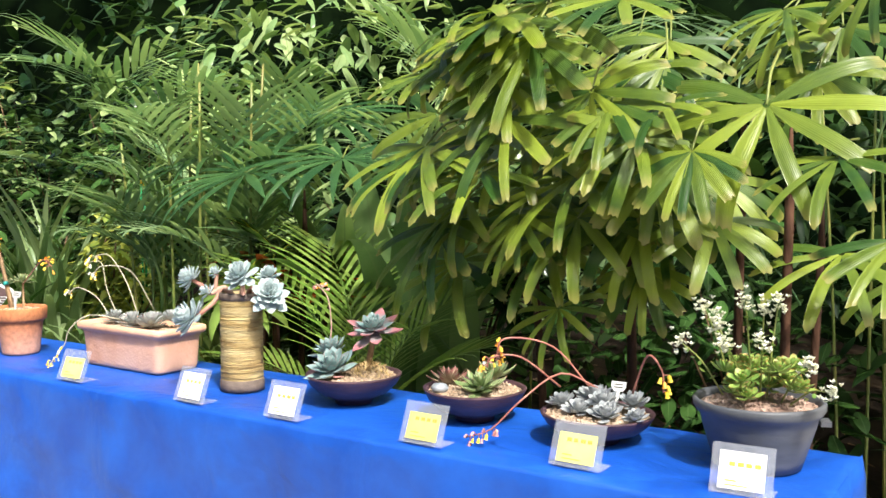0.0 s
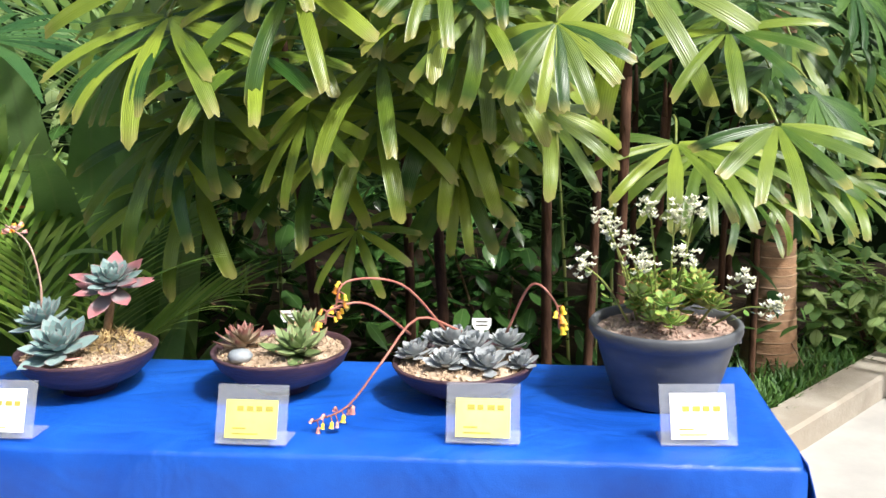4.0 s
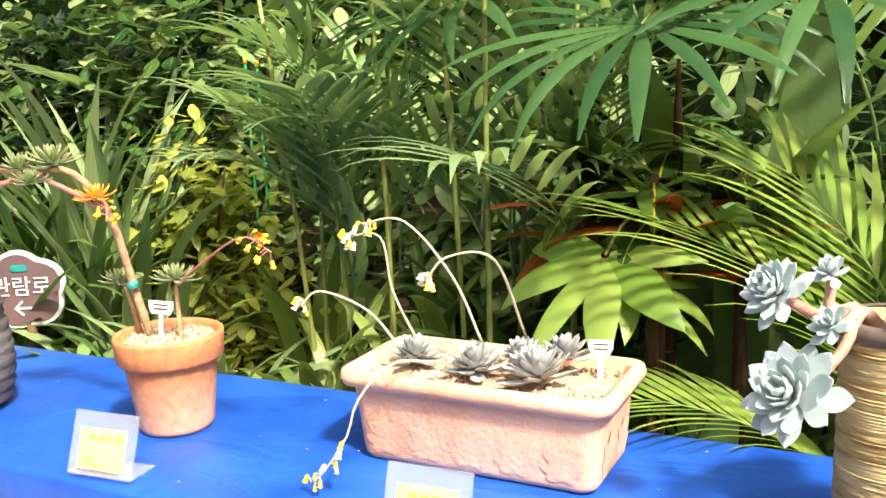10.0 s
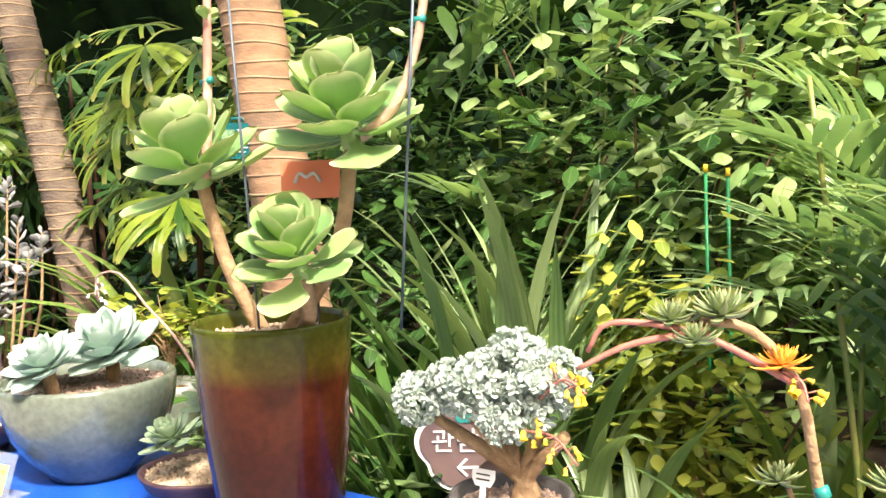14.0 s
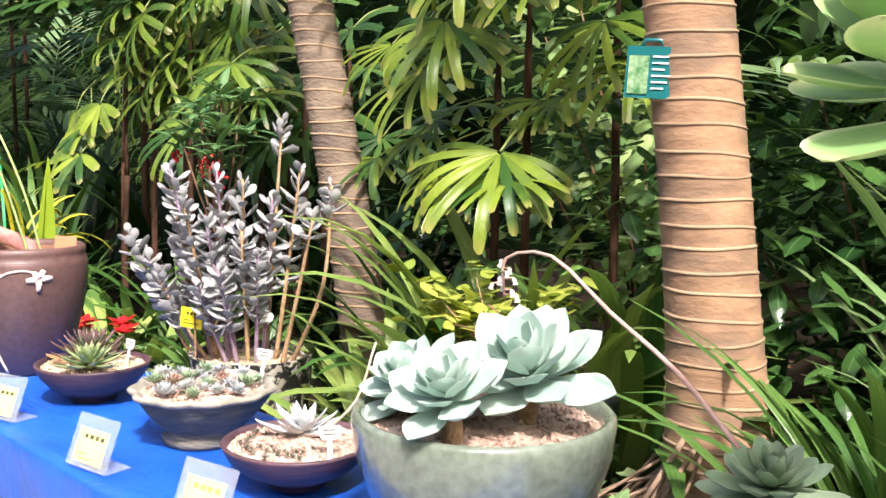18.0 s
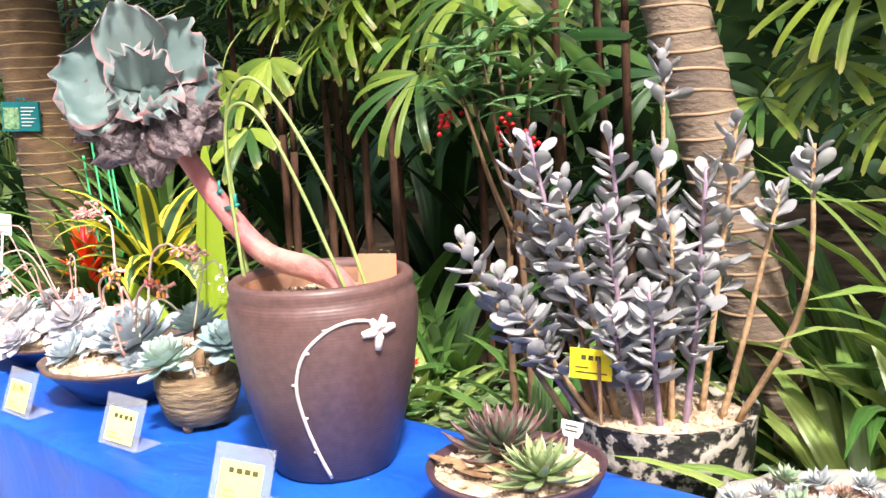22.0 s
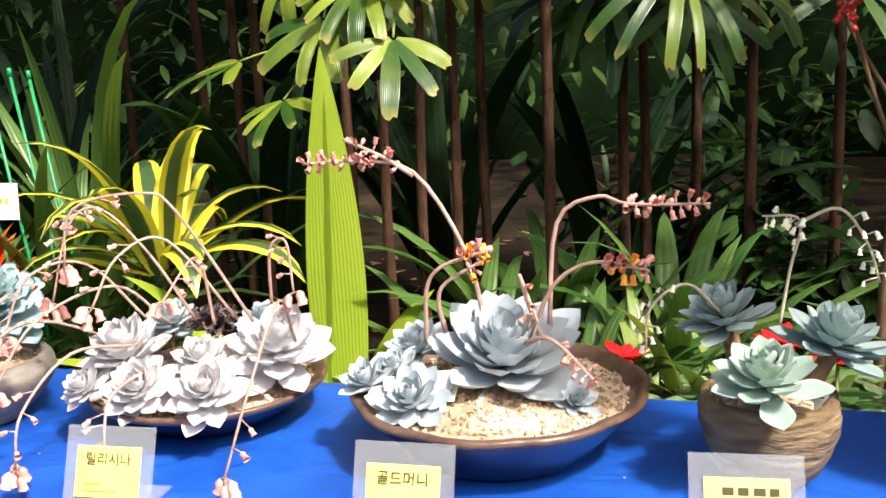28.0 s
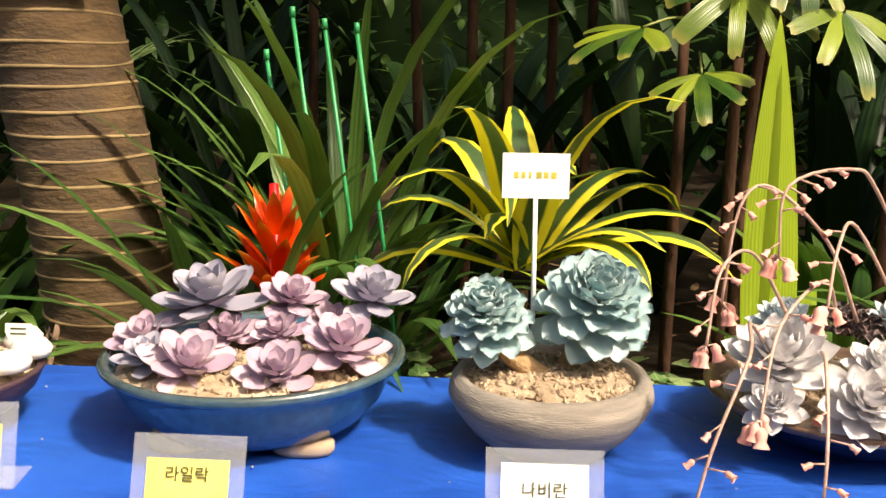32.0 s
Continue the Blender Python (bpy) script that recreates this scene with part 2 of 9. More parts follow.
surface("terracotta_pale", (0.66, 0.34, 0.20), (0.76, 0.45, 0.30), scale=8, rough=0.85, bump=0.2, bump_scale=120, third=(0.74, 0.48, 0.35), spread=0.0)
glaze("terracotta_pot", [(0.0, (0.64, 0.36, 0.26)), (0.3, (0.58, 0.29, 0.18)), (0.55, (0.52, 0.21, 0.10)), (0.72, (0.50, 0.18, 0.07)), (1.0, (0.58, 0.22, 0.08))], 0.16, rough=0.8, bump=0.1, coat=0.0, wobble=0.35)
surface("ash_clay", (0.05, 0.045, 0.045), (0.115, 0.105, 0.10), scale=10, rough=0.7, bump=0.4, bump_scale=50, third=(0.16, 0.15, 0.145), stretch=(1, 1, 2))
glaze("olive_brown_glaze", [(0.0, (0.020, 0.007, 0.010)), (0.5, (0.030, 0.006, 0.004)), (0.78, (0.060, 0.014, 0.006)), (0.85, (0.085, 0.06, 0.010)), (1.0, (0.065, 0.078, 0.012))], 0.40, rough=0.09, bump=0.02, coat=0.0, wobble=0.035)
MATS["olive_brown_glaze"].node_tree.nodes["Principled BSDF"].inputs["Specular IOR Level"].default_value = 0.2
glaze("celadon_glaze", [(0.0, (0.055, 0.085, 0.12)), (0.4, (0.105, 0.135, 0.13)), (0.7, (0.14, 0.165, 0.13)), (1.0, (0.17, 0.20, 0.15))], 0.22, rough=0.17, bump=0.06, coat=0.5, wobble=0.2)
surface("slate_clay", (0.06, 0.062, 0.058), (0.115, 0.113, 0.10), scale=16, rough=0.8, bump=0.7, bump_scale=45, third=(0.19, 0.165, 0.125), stretch=(1, 1, 3))
surface("scallop_lip", (0.18, 0.165, 0.135), (0.30, 0.275, 0.225), scale=22, rough=0.7, bump=0.4)
glaze("jar_glaze", [(0.0, (0.028, 0.022, 0.05)), (0.3, (0.06, 0.036, 0.048)), (0.65, (0.105, 0.058, 0.054)), (1.0, (0.125, 0.066, 0.056))], 0.33, rough=0.42, bump=0.05, rings=60, coat=0.05, wobble=0.06)
surface("jar_inside", (0.14, 0.065, 0.035), (0.22, 0.11, 0.06), scale=20, rough=0.7, bump=0.2)
surface("stump_bark", (0.10, 0.065, 0.032), (0.32, 0.23, 0.12), scale=16, rough=0.8, bump=1.0, bump_scale=28, third=(0.15, 0.085, 0.04), stretch=(1, 1, 4))
glaze("navy_plate_glaze", [(0.0, (0.010, 0.012, 0.035)), (0.8, (0.014, 0.018, 0.06)), (0.93, (0.07, 0.035, 0.022)), (1.0, (0.13, 0.07, 0.045))], 0.075, rough=0.22, bump=0.08, coat=0.4, wobble=0.05)
surface("brown_rim", (0.085, 0.045, 0.03), (0.16, 0.095, 0.065), scale=30, rough=0.35, bump=0.2, coat=0.3)
surface("grey_clay", (0.15, 0.13, 0.11), (0.27, 0.24, 0.20), scale=12, rough=0.85, bump=0.3, bump_scale=110, third=(0.20, 0.18, 0.165), stretch=(1, 1, 6))
glaze("blue_glaze", [(0.0, (0.006, 0.035, 0.075)), (0.4, (0.010, 0.06, 0.13)), (0.9, (0.02, 0.10, 0.20)), (1.0, (0.06, 0.085, 0.085))], 0.10, rough=0.2, bump=0.05, coat=0.5, wobble=0.08)
surface("unglazed_foot", (0.35, 0.25, 0.17), (0.48, 0.37, 0.27), scale=20, rough=0.9, bump=0.2)
surface("white_plastic", (0.72, 0.73, 0.72), (0.82, 0.82, 0.80), scale=6, rough=0.35, bump=0.02)
surface("vine_relief", (0.015, 0.014, 0.013), (0.40, 0.36, 0.30), scale=38, rough=0.6, bump=0.9, bump_scale=38, sharp=(0.50, 0.56))
surface("pale_line", (0.62, 0.50, 0.45), (0.74, 0.62, 0.56), scale=30, rough=0.7, bump=0.2)
# gravel and wood
surface("pumice", (0.32, 0.24, 0.165), (0.50, 0.40, 0.30), scale=30, rough=0.95, bump=0.5, bump_scale=120, third=(0.58, 0.49, 0.39))
surface("pumice_pink", (0.31, 0.21, 0.17), (0.47, 0.355, 0.30), scale=30, rough=0.95, bump=0.5, bump_scale=120, third=(0.54, 0.44, 0.38))
for _nm in ("pumice", "pumice_pink"):
    _m = MATS[_nm]
    _g = _m.node_tree.nodes.new("ShaderNodeNewGeometry")
    _p = _m.node_tree.nodes["Principled BSDF"]
    _old = _p.inputs["Base Color"].links[0].from_socket
    _r = ramp(_m.node_tree.nodes, [(0.0, (0.55, 0.5, 0.45)), (0.4, (1.0, 0.96, 0.9)), (1.0, (1.25, 1.22, 1.15))])
    _m.node_tree.links.new(_g.outputs["Random Per Island"], _r.inputs[0])
    _m.node_tree.links.new(mixer(_m.node_tree.nodes, _m.node_tree.links, 1.0, _old, _r.outputs[0], "MULTIPLY"), _p.inputs["Base Color"])
surface("moss_straw", (0.30, 0.20, 0.08), (0.55, 0.42, 0.2), scale=40, rough=0.95, bump=0.5)
surface("pebble_grey", (0.22, 0.25, 0.27), (0.36, 0.39, 0.41), scale=20, rough=0.6, bump=0.1)
surface("pebble_white", (0.62, 0.62, 0.6), (0.76, 0.76, 0.74), scale=20, rough=0.5, bump=0.1)
surface("palm_bark", (0.21, 0.118, 0.062), (0.34, 0.20, 0.11), scale=11, rough=0.9, bump=0.3, bump_scale=55, third=(0.15, 0.10, 0.065), stretch=(1, 1, 2.2))
surface("palm_bark_grey", (0.10, 0.07, 0.048), (0.21, 0.155, 0.105), scale=11, rough=0.9, bump=0.6, bump_scale=55, third=(0.09, 0.065, 0.05), stretch=(1, 1, 2.2))
# browner bark of the stout trunk, darkened further for the shade it stands in
surface("palm_bark_shaded", (0.06, 0.034, 0.012), (0.12, 0.072, 0.03), scale=11, rough=0.9, bump=0.6, bump_scale=55, third=(0.05, 0.032, 0.02), stretch=(1, 1, 2.2))
surface("palm_scar_dark", (0.20, 0.135, 0.06), (0.30, 0.215, 0.105), scale=18, rough=0.9, bump=0.3)
surface("palm_scar", (0.24, 0.155, 0.088), (0.33, 0.225, 0.135), scale=18, rough=0.9, bump=0.3)
surface("palm_root", (0.21, 0.135, 0.09), (0.40, 0.27, 0.18), scale=14, rough=0.95, bump=0.5)
surface("brown_fibre", (0.03, 0.016, 0.010), (0.10, 0.05, 0.03), scale=22, rough=0.95, bump=0.8, bump_scale=60, stretch=(1, 1, 0.35))
surface("brown_cane", (0.085, 0.05, 0.028), (0.18, 0.11, 0.06), scale=18, rough=0.85, bump=0.4, stretch=(1, 1, 0.5))
surface("woody_stem", (0.26, 0.155, 0.075), (0.44, 0.29, 0.155), scale=30, rough=0.85, bump=0.6, bump_scale=90)
surface("pink_stem", (0.42, 0.23, 0.16), (0.62, 0.40, 0.29), scale=26, rough=0.6, bump=0.5, bump_scale=60, third=(0.45, 0.16, 0.12))
surface("crest_stem", (0.26, 0.12, 0.10), (0.46, 0.25, 0.20), scale=22, rough=0.6, bump=0.6, bump_scale=45, third=(0.34, 0.10, 0.10))
surface("flower_stem", (0.36, 0.21, 0.17), (0.50, 0.33, 0.27), scale=40, rough=0.5, bump=0.1)
surface("pale_stem", (0.42, 0.38, 0.26), (0.55, 0.49, 0.36), scale=40, rough=0.5, bump=0.1)
surface("red_stem", (0.34, 0.11, 0.08), (0.46, 0.20, 0.14), scale=40, rough=0.5, bump=0.1)
surface("cane_green", (0.10, 0.15, 0.03), (0.26, 0.29, 0.07), scale=12, rough=0.4, bump=0.05, third=(0.3, 0.26, 0.07))
surface("cane_gold", (0.34, 0.25, 0.05), (0.5, 0.38, 0.09), scale=12, rough=0.4, bump=0.05)
surface("wire_green", (0.16, 0.22, 0.06), (0.26, 0.32, 0.10), scale=30, rough=0.5, bump=0.05)
surface("stake_green", (0.01, 0.22, 0.07), (0.02, 0.34, 0.11), scale=30, rough=0.4, bump=0.05)
surface("tie_teal", (0.01, 0.20, 0.17), (0.02, 0.30, 0.26), scale=30, rough=0.5, bump=0.05)
surface("steel_wire", (0.05, 0.07, 0.09), (0.10, 0.13, 0.16), scale=30, rough=0.4, bump=0.0)
surface("dead_leaf", (0.12, 0.065, 0.03), (0.34, 0.22, 0.12), scale=25, rough=0.9, bump=0.4)
# petals
surface("petal_pink", (0.62, 0.24, 0.20), (0.76, 0.40, 0.34), scale=60, rough=0.5, bump=0.05)
surface("petal_orange", (0.78, 0.28, 0.03), (0.85, 0.42, 0.06), scale=60, rough=0.5, bump=0.05)
surface("petal_yellow", (0.80, 0.50, 0.02), (0.85, 0.62, 0.06), scale=60, rough=0.5, bump=0.05)
surface("petal_cream", (0.72, 0.72, 0.52), (0.82, 0.82, 0.66), scale=60, rough=0.5, bump=0.05)
surface("petal_white", (0.74, 0.74, 0.70), (0.84, 0.84, 0.80), scale=60, rough=0.5, bump=0.05)
surface("berry_red", (0.50, 0.006, 0.008), (0.66, 0.015, 0.015), scale=30, rough=0.3, bump=0.02)
# paper and signs
surface("paper_yellow", (0.82, 0.76, 0.18), (0.86, 0.80, 0.26), scale=10, rough=0.7, bump=0.03)
surface("paper_white", (0.80, 0.80, 0.77), (0.85, 0.85, 0.82), scale=10, rough=0.7, bump=0.03)
surface("card_yellow", (0.82, 0.62, 0.01), (0.86, 0.67, 0.02), scale=10, rough=0.5, bump=0.02)
surface("card_orange", (0.72, 0.20, 0.10), (0.78, 0.25, 0.14), scale=10, rough=0.6, bump=0.02)
surface("ink", (0.05, 0.05, 0.02), (0.08, 0.07, 0.03), scale=10, rough=0.8, bump=0.0)
surface("ink_olive", (0.40, 0.36, 0.05), (0.48, 0.42, 0.08), scale=10, rough=0.8, bump=0.0)
surface("sign_brown", (0.10, 0.062, 0.058), (0.14, 0.088, 0.082), scale=8, rough=0.6, bump=0.05)
surface("sign_white", (0.74, 0.73, 0.70), (0.80, 0.79, 0.76), scale=8, rough=0.6, bump=0.05)
surface("sign_teal", (0.01, 0.10, 0.105), (0.015, 0.14, 0.14), scale=8, rough=0.25, bump=0.02)
surface("sign_photo", (0.05, 0.16, 0.06), (0.30, 0.42, 0.24), scale=60, rough=0.25, bump=0.0)
_m, _n, _l, _p = nodes_of("acrylic")
_p.inputs["Base Color"].default_value = (0.80, 0.84, 0.88, 1)
_p.inputs["Roughness"].default_value = 0.12
_tr = _n.new("ShaderNodeBsdfTransparent")
_tr.inputs[0].default_value = (0.95, 0.97, 1.0, 1)
_ms = _n.new("ShaderNodeMixShader")
_ms.inputs[0].default_value = 0.13
_l.new(_tr.outputs[0], _ms.inputs[1])
_l.new(_p.outputs[0], _ms.inputs[2])
_l.new(_ms.outputs[0], _n["Material Output"].inputs[0])
MATS["acrylic"] = _m
# leaves
leafy("rhapis", (0.035, 0.095, 0.014), (0.27, 0.35, 0.034), tip=(0.30, 0.29, 0.07), tip_from=0.88, rough=0.32, through_light=0.3, ribs=3.0)
leafy("rhapis_mid", (0.028, 0.080, 0.012), (0.17, 0.245, 0.030), tip=(0.2, 0.2, 0.05), tip_from=0.9, rough=0.32, through_light=0.28, ribs=3.0)
# darker lady palm leaf; on clumps deep in the bed it stands for shade
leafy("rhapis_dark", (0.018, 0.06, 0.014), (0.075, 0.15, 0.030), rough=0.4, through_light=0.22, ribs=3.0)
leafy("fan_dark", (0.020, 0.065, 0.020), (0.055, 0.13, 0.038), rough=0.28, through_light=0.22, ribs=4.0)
leafy("feather", (0.12, 0.23, 0.10), (0.32, 0.45, 0.21), rough=0.3, through_light=0.45)
leafy("feather_light", (0.162, 0.297, 0.041), (0.324, 0.446, 0.095), rough=0.35, through_light=0.35)
leafy("broad", (0.030, 0.095, 0.022), (0.101, 0.216, 0.041), rough=0.25, through_light=0.22, vein=(0.16, 0.24, 0.08))
leafy("broad_pale", (0.149, 0.270, 0.095), (0.324, 0.459, 0.176), rough=0.3, through_light=0.25, vein=(0.2, 0.3, 0.12))
leafy("shrub_leaf", (0.16, 0.29, 0.10), (0.42, 0.53, 0.22), rough=0.24, through_light=0.3, vein=(0.22, 0.3, 0.09))
leafy("shrub_yellow", (0.22, 0.30, 0.045), (0.48, 0.50, 0.09), rough=0.3, through_light=0.35, vein=(0.4, 0.42, 0.12))
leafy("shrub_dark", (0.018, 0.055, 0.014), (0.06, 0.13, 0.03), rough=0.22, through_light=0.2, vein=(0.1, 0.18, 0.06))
leafy("whorl_leaf", (0.045, 0.125, 0.045), (0.14, 0.25, 0.095), rough=0.22, through_light=0.2, vein=(0.2, 0.3, 0.14))
leafy("strap", (0.035, 0.10, 0.020), (0.12, 0.215, 0.05), rough=0.3, through_light=0.22, ribs=1.0)
# strap leaf with the shade of the deep bed put into its colour
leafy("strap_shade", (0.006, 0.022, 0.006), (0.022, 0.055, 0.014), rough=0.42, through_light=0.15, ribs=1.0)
leafy("strap_pale", (0.12, 0.21, 0.07), (0.28, 0.37, 0.16), rough=0.3, through_light=0.25, ribs=1.0)
leafy("strap_light", (0.14, 0.23, 0.05), (0.30, 0.38, 0.10), rough=0.3, through_light=0.25, ribs=1.0)
leafy("grass", (0.035, 0.11, 0.02), (0.11, 0.22, 0.04), rough=0.55, through_light=0.2)
leafy("variegated", (0.035, 0.085, 0.03), (0.09, 0.15, 0.055), rough=0.3, through_light=0.25, stripe=((0.80, 0.72, 0.06), 0.22))
leafy("pleated", (0.30, 0.42, 0.03), (0.42, 0.52, 0.05), rough=0.4, through_light=0.35, ribs=5.0)
leafy("croton_red", (0.22, 0.035, 0.012), (0.42, 0.11, 0.03), rough=0.25, through_light=0.2, vein=(0.5, 0.2, 0.04))
leafy("croton_green", (0.02, 0.06, 0.014), (0.07, 0.13, 0.02), rough=0.25, through_light=0.2, vein=(0.6, 0.5, 0.03))
leafy("ivy", (0.09, 0.20, 0.06), (0.36, 0.46, 0.22), rough=0.35, through_light=0.25, vein=(0.45, 0.5, 0.3))
leafy("flame_leaf", (0.70, 0.035, 0.006), (0.80, 0.085, 0.01), tip=(0.78, 0.24, 0.03), tip_from=0.62, rough=0.3, through_light=0.25)
leafy("poinsettia", (0.50, 0.008, 0.012), (0.68, 0.02, 0.025), rough=0.45, through_light=0.2)
# far leaves darkened: the shade of the deep bed is in the colour
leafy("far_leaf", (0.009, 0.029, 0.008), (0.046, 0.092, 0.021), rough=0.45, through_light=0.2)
# succulents
leafy("ech_grey", (0.34, 0.375, 0.39), (0.50, 0.53, 0.54), rough=0.6, through_light=0.24, edge=(0.46, 0.47, 0.46), bloom=0.08, glow=(1.0, 0.97, 0.9))
leafy("ech_dusk", (0.40, 0.45, 0.43), (0.55, 0.58, 0.56), rough=0.6, through_light=0.24, edge=(0.46, 0.33, 0.34), bloom=0.08, glow=(1.0, 0.97, 0.9))
leafy("ech_sky", (0.42, 0.54, 0.55), (0.57, 0.67, 0.67), rough=0.6, through_light=0.24, edge=(0.60, 0.66, 0.64), bloom=0.08, glow=(1.0, 0.97, 0.9))
leafy("ech_blue", (0.29, 0.42, 0.42), (0.44, 0.56, 0.55), rough=0.6, through_light=0.24, edge=(0.46, 0.50, 0.47), bloom=0.08, glow=(1.0, 0.97, 0.9))
leafy("ech_teal", (0.20, 0.33, 0.32), (0.34, 0.47, 0.45), rough=0.55, through_light=0.24, edge=(0.40, 0.30, 0.29), bloom=0.08, glow=(1.0, 0.97, 0.9))
leafy("ech_red", (0.24, 0.24, 0.25), (0.34, 0.31, 0.32), tip=(0.48, 0.20, 0.21), tip_from=0.55, rough=0.55, through_light=0.24, edge=(0.5, 0.26, 0.26), glow=(1.0, 0.97, 0.9))
leafy("agave_green", (0.16, 0.23, 0.085), (0.30, 0.37, 0.17), tip=(0.26, 0.10, 0.06), tip_from=0.85, rough=0.4, through_light=0.06)
leafy("agave_brown", (0.24, 0.18, 0.12), (0.40, 0.32, 0.22), tip=(0.24, 0.10, 0.08), tip_from=0.6, rough=0.45, through_light=0.06)
leafy("agave_dark", (0.11, 0.13, 0.085), (0.21, 0.22, 0.15), tip=(0.14, 0.075, 0.07), tip_from=0.55, rough=0.45, through_light=0.05)
leafy("ech_mint", (0.37, 0.52, 0.45), (0.52, 0.64, 0.56), rough=0.5, through_light=0.24, edge=(0.60, 0.70, 0.62), bloom=0.08, glow=(1.0, 0.97, 0.9))
leafy("ech_green", (0.22, 0.33, 0.19), (0.36, 0.46, 0.30), rough=0.5, through_light=0.24, edge=(0.40, 0.46, 0.32), glow=(1.0, 0.97, 0.9))
leafy("spoon", (0.24, 0.42, 0.15), (0.42, 0.58, 0.22), tip=(0.60, 0.66, 0.32), tip_from=0.8, rough=0.5, through_light=0.3, edge=(0.66, 0.72, 0.44))
leafy("silver_agave", (0.56, 0.58, 0.59), (0.72, 0.73, 0.73), rough=0.6, through_light=0.24, bloom=0.3, glow=(1.0, 0.97, 0.9))
leafy("ech_white", (0.72, 0.71, 0.74), (0.83, 0.82, 0.84), rough=0.6, through_light=0.24, edge=(0.66, 0.64, 0.64), bloom=0.08, glow=(1.0, 0.97, 0.9))
leafy("ech_ice", (0.48, 0.58, 0.64), (0.64, 0.71, 0.76), rough=0.55, through_light=0.24, edge=(0.62, 0.62, 0.62), bloom=0.08, glow=(1.0, 0.97, 0.9))
leafy("ech_lilac", (0.46, 0.33, 0.46), (0.66, 0.51, 0.62), rough=0.5, through_light=0.24, edge=(0.56, 0.42, 0.42), bloom=0.08, glow=(1.0, 0.97, 0.9))
leafy("ech_slate", (0.33, 0.33, 0.44), (0.48, 0.46, 0.57), rough=0.5, through_light=0.24, edge=(0.5, 0.44, 0.46), bloom=0.08, glow=(1.0, 0.97, 0.9))
leafy("crest_teal", (0.06, 0.115, 0.105), (0.15, 0.215, 0.20), rough=0.5, through_light=0.08, edge=(0.36, 0.17, 0.17), bloom=0.3)
leafy("crest_plum", (0.05, 0.038, 0.040), (0.13, 0.098, 0.10), rough=0.5, through_light=0.03, edge=(0.30, 0.17, 0.16))
leafy("kalanchoe", (0.33, 0.335, 0.335), (0.47, 0.48, 0.455), rough=0.75, through_light=0.3, edge=(0.32, 0.26, 0.32), glow=(1.0, 0.97, 0.95))
leafy("ech_crinkle", (0.32, 0.51, 0.54), (0.52, 0.68, 0.70), rough=0.55, through_light=0.24, edge=(0.50, 0.60, 0.57), bloom=0.08, glow=(1.0, 0.97, 0.9))
surface("purple_stem", (0.20, 0.13, 0.19), (0.32, 0.23, 0.28), scale=40, rough=0.7, bump=0.2)
leafy("sedum", (0.15, 0.28, 0.05), (0.34, 0.45, 0.10), tip=(0.42, 0.20, 0.06), tip_from=0.88, rough=0.45, through_light=0.1)
leafy("silver_bush", (0.46, 0.55, 0.49), (0.58, 0.65, 0.58), rough=0.6, through_light=0.25, bloom=0.1, glow=(1.0, 1.0, 0.8))
leafy("tuft", (0.19, 0.26, 0.10), (0.34, 0.40, 0.19), tip=(0.42, 0.3, 0.15), tip_from=0.85, rough=0.5, through_light=0.08)
# low reflection on surfaces deep in the bed, so their shade stays dark
for _nm, _v in (("backdrop_shade", 0.03), ("soil", 0.08), ("far_leaf", 0.12), ("fan_dark", 0.2), ("dead_leaf", 0.15), ("brown_fibre", 0.15), ("brown_cane", 0.2), ("rhapis_dark", 0.35), ("shrub_dark", 0.4), ("broad", 0.4), ("strap_shade", 0.2), ("strap", 0.3)):
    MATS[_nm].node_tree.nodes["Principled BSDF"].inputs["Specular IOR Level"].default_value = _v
# knobbly skin of the crested leaves
_m = MATS["crest_plum"]
_b = [x for x in _m.node_tree.nodes if x.bl_idname == "ShaderNodeBump"][0]
_b.inputs["Strength"].default_value, _b.inputs["Distance"].default_value = 1.0, 0.012
[x for x in _m.node_tree.nodes if x.bl_idname == "ShaderNodeTexNoise" and x.inputs["Scale"].default_value > 80][0].inputs["Scale"].default_value = 75.0

# ---- geometry helpers ----
rnd = random.Random(7)


class Geo:
    """Collects vertices, faces and uvs for one mesh."""

    def __init__(self):
        self.v, self.f, self.uv = [], [], []

    def put(self, verts, faces, uvs=None):
        o = len(self.v)
        self.v.extend(verts)
        self.uv.extend(uvs if uvs is not None else [(0.5, 0.5)] * len(verts))
        self.f.extend([tuple(i + o for i in f) for f in faces])

    def mesh(self, name, material, smooth=True):
        me = bpy.data.meshes.new(name)
        me.from_pydata([tuple(p) for p in self.v], [], self.f)
        layer = me.uv_layers.new(name="uv")
        idx = np.empty(len(me.loops), np.int32)
        me.loops.foreach_get("vertex_index", idx)
        layer.data.foreach_set("uv", np.array(self.uv, np.float32)[idx].ravel())
        me.polygons.foreach_set("use_smooth", np.full(len(me.polygons), smooth))
        me.materials.append(MATS[material])
        me.update()
        if smooth:
            me.set_sharp_from_angle(angle=radians(95))
        return me


def thing(name, x, y, z, label, category, group="", rz=0.0, kind=""):
    ob = new(name)
    ob.matrix_basis = pose(x, y, z, 0, 0, rz)
    ob.empty_display_size = 0.05
    return tagged(ob, label, category, group, kind)


def part(name, geo, material, parent, label="", m=None, smooth=True):
    data = geo.mesh(name, material, smooth) if isinstance(geo, Geo) else geo
    ob = new(name, data)
    ob.parent = parent
    if m is not None:
        ob.matrix_basis = m
    if label:
        tagged(ob, label)
    return ob


def structure(name, geo, material, label, category, kind="structure", smooth=True):
    return tagged(new(name, geo.mesh(name, material, smooth)), label, category, "", kind)


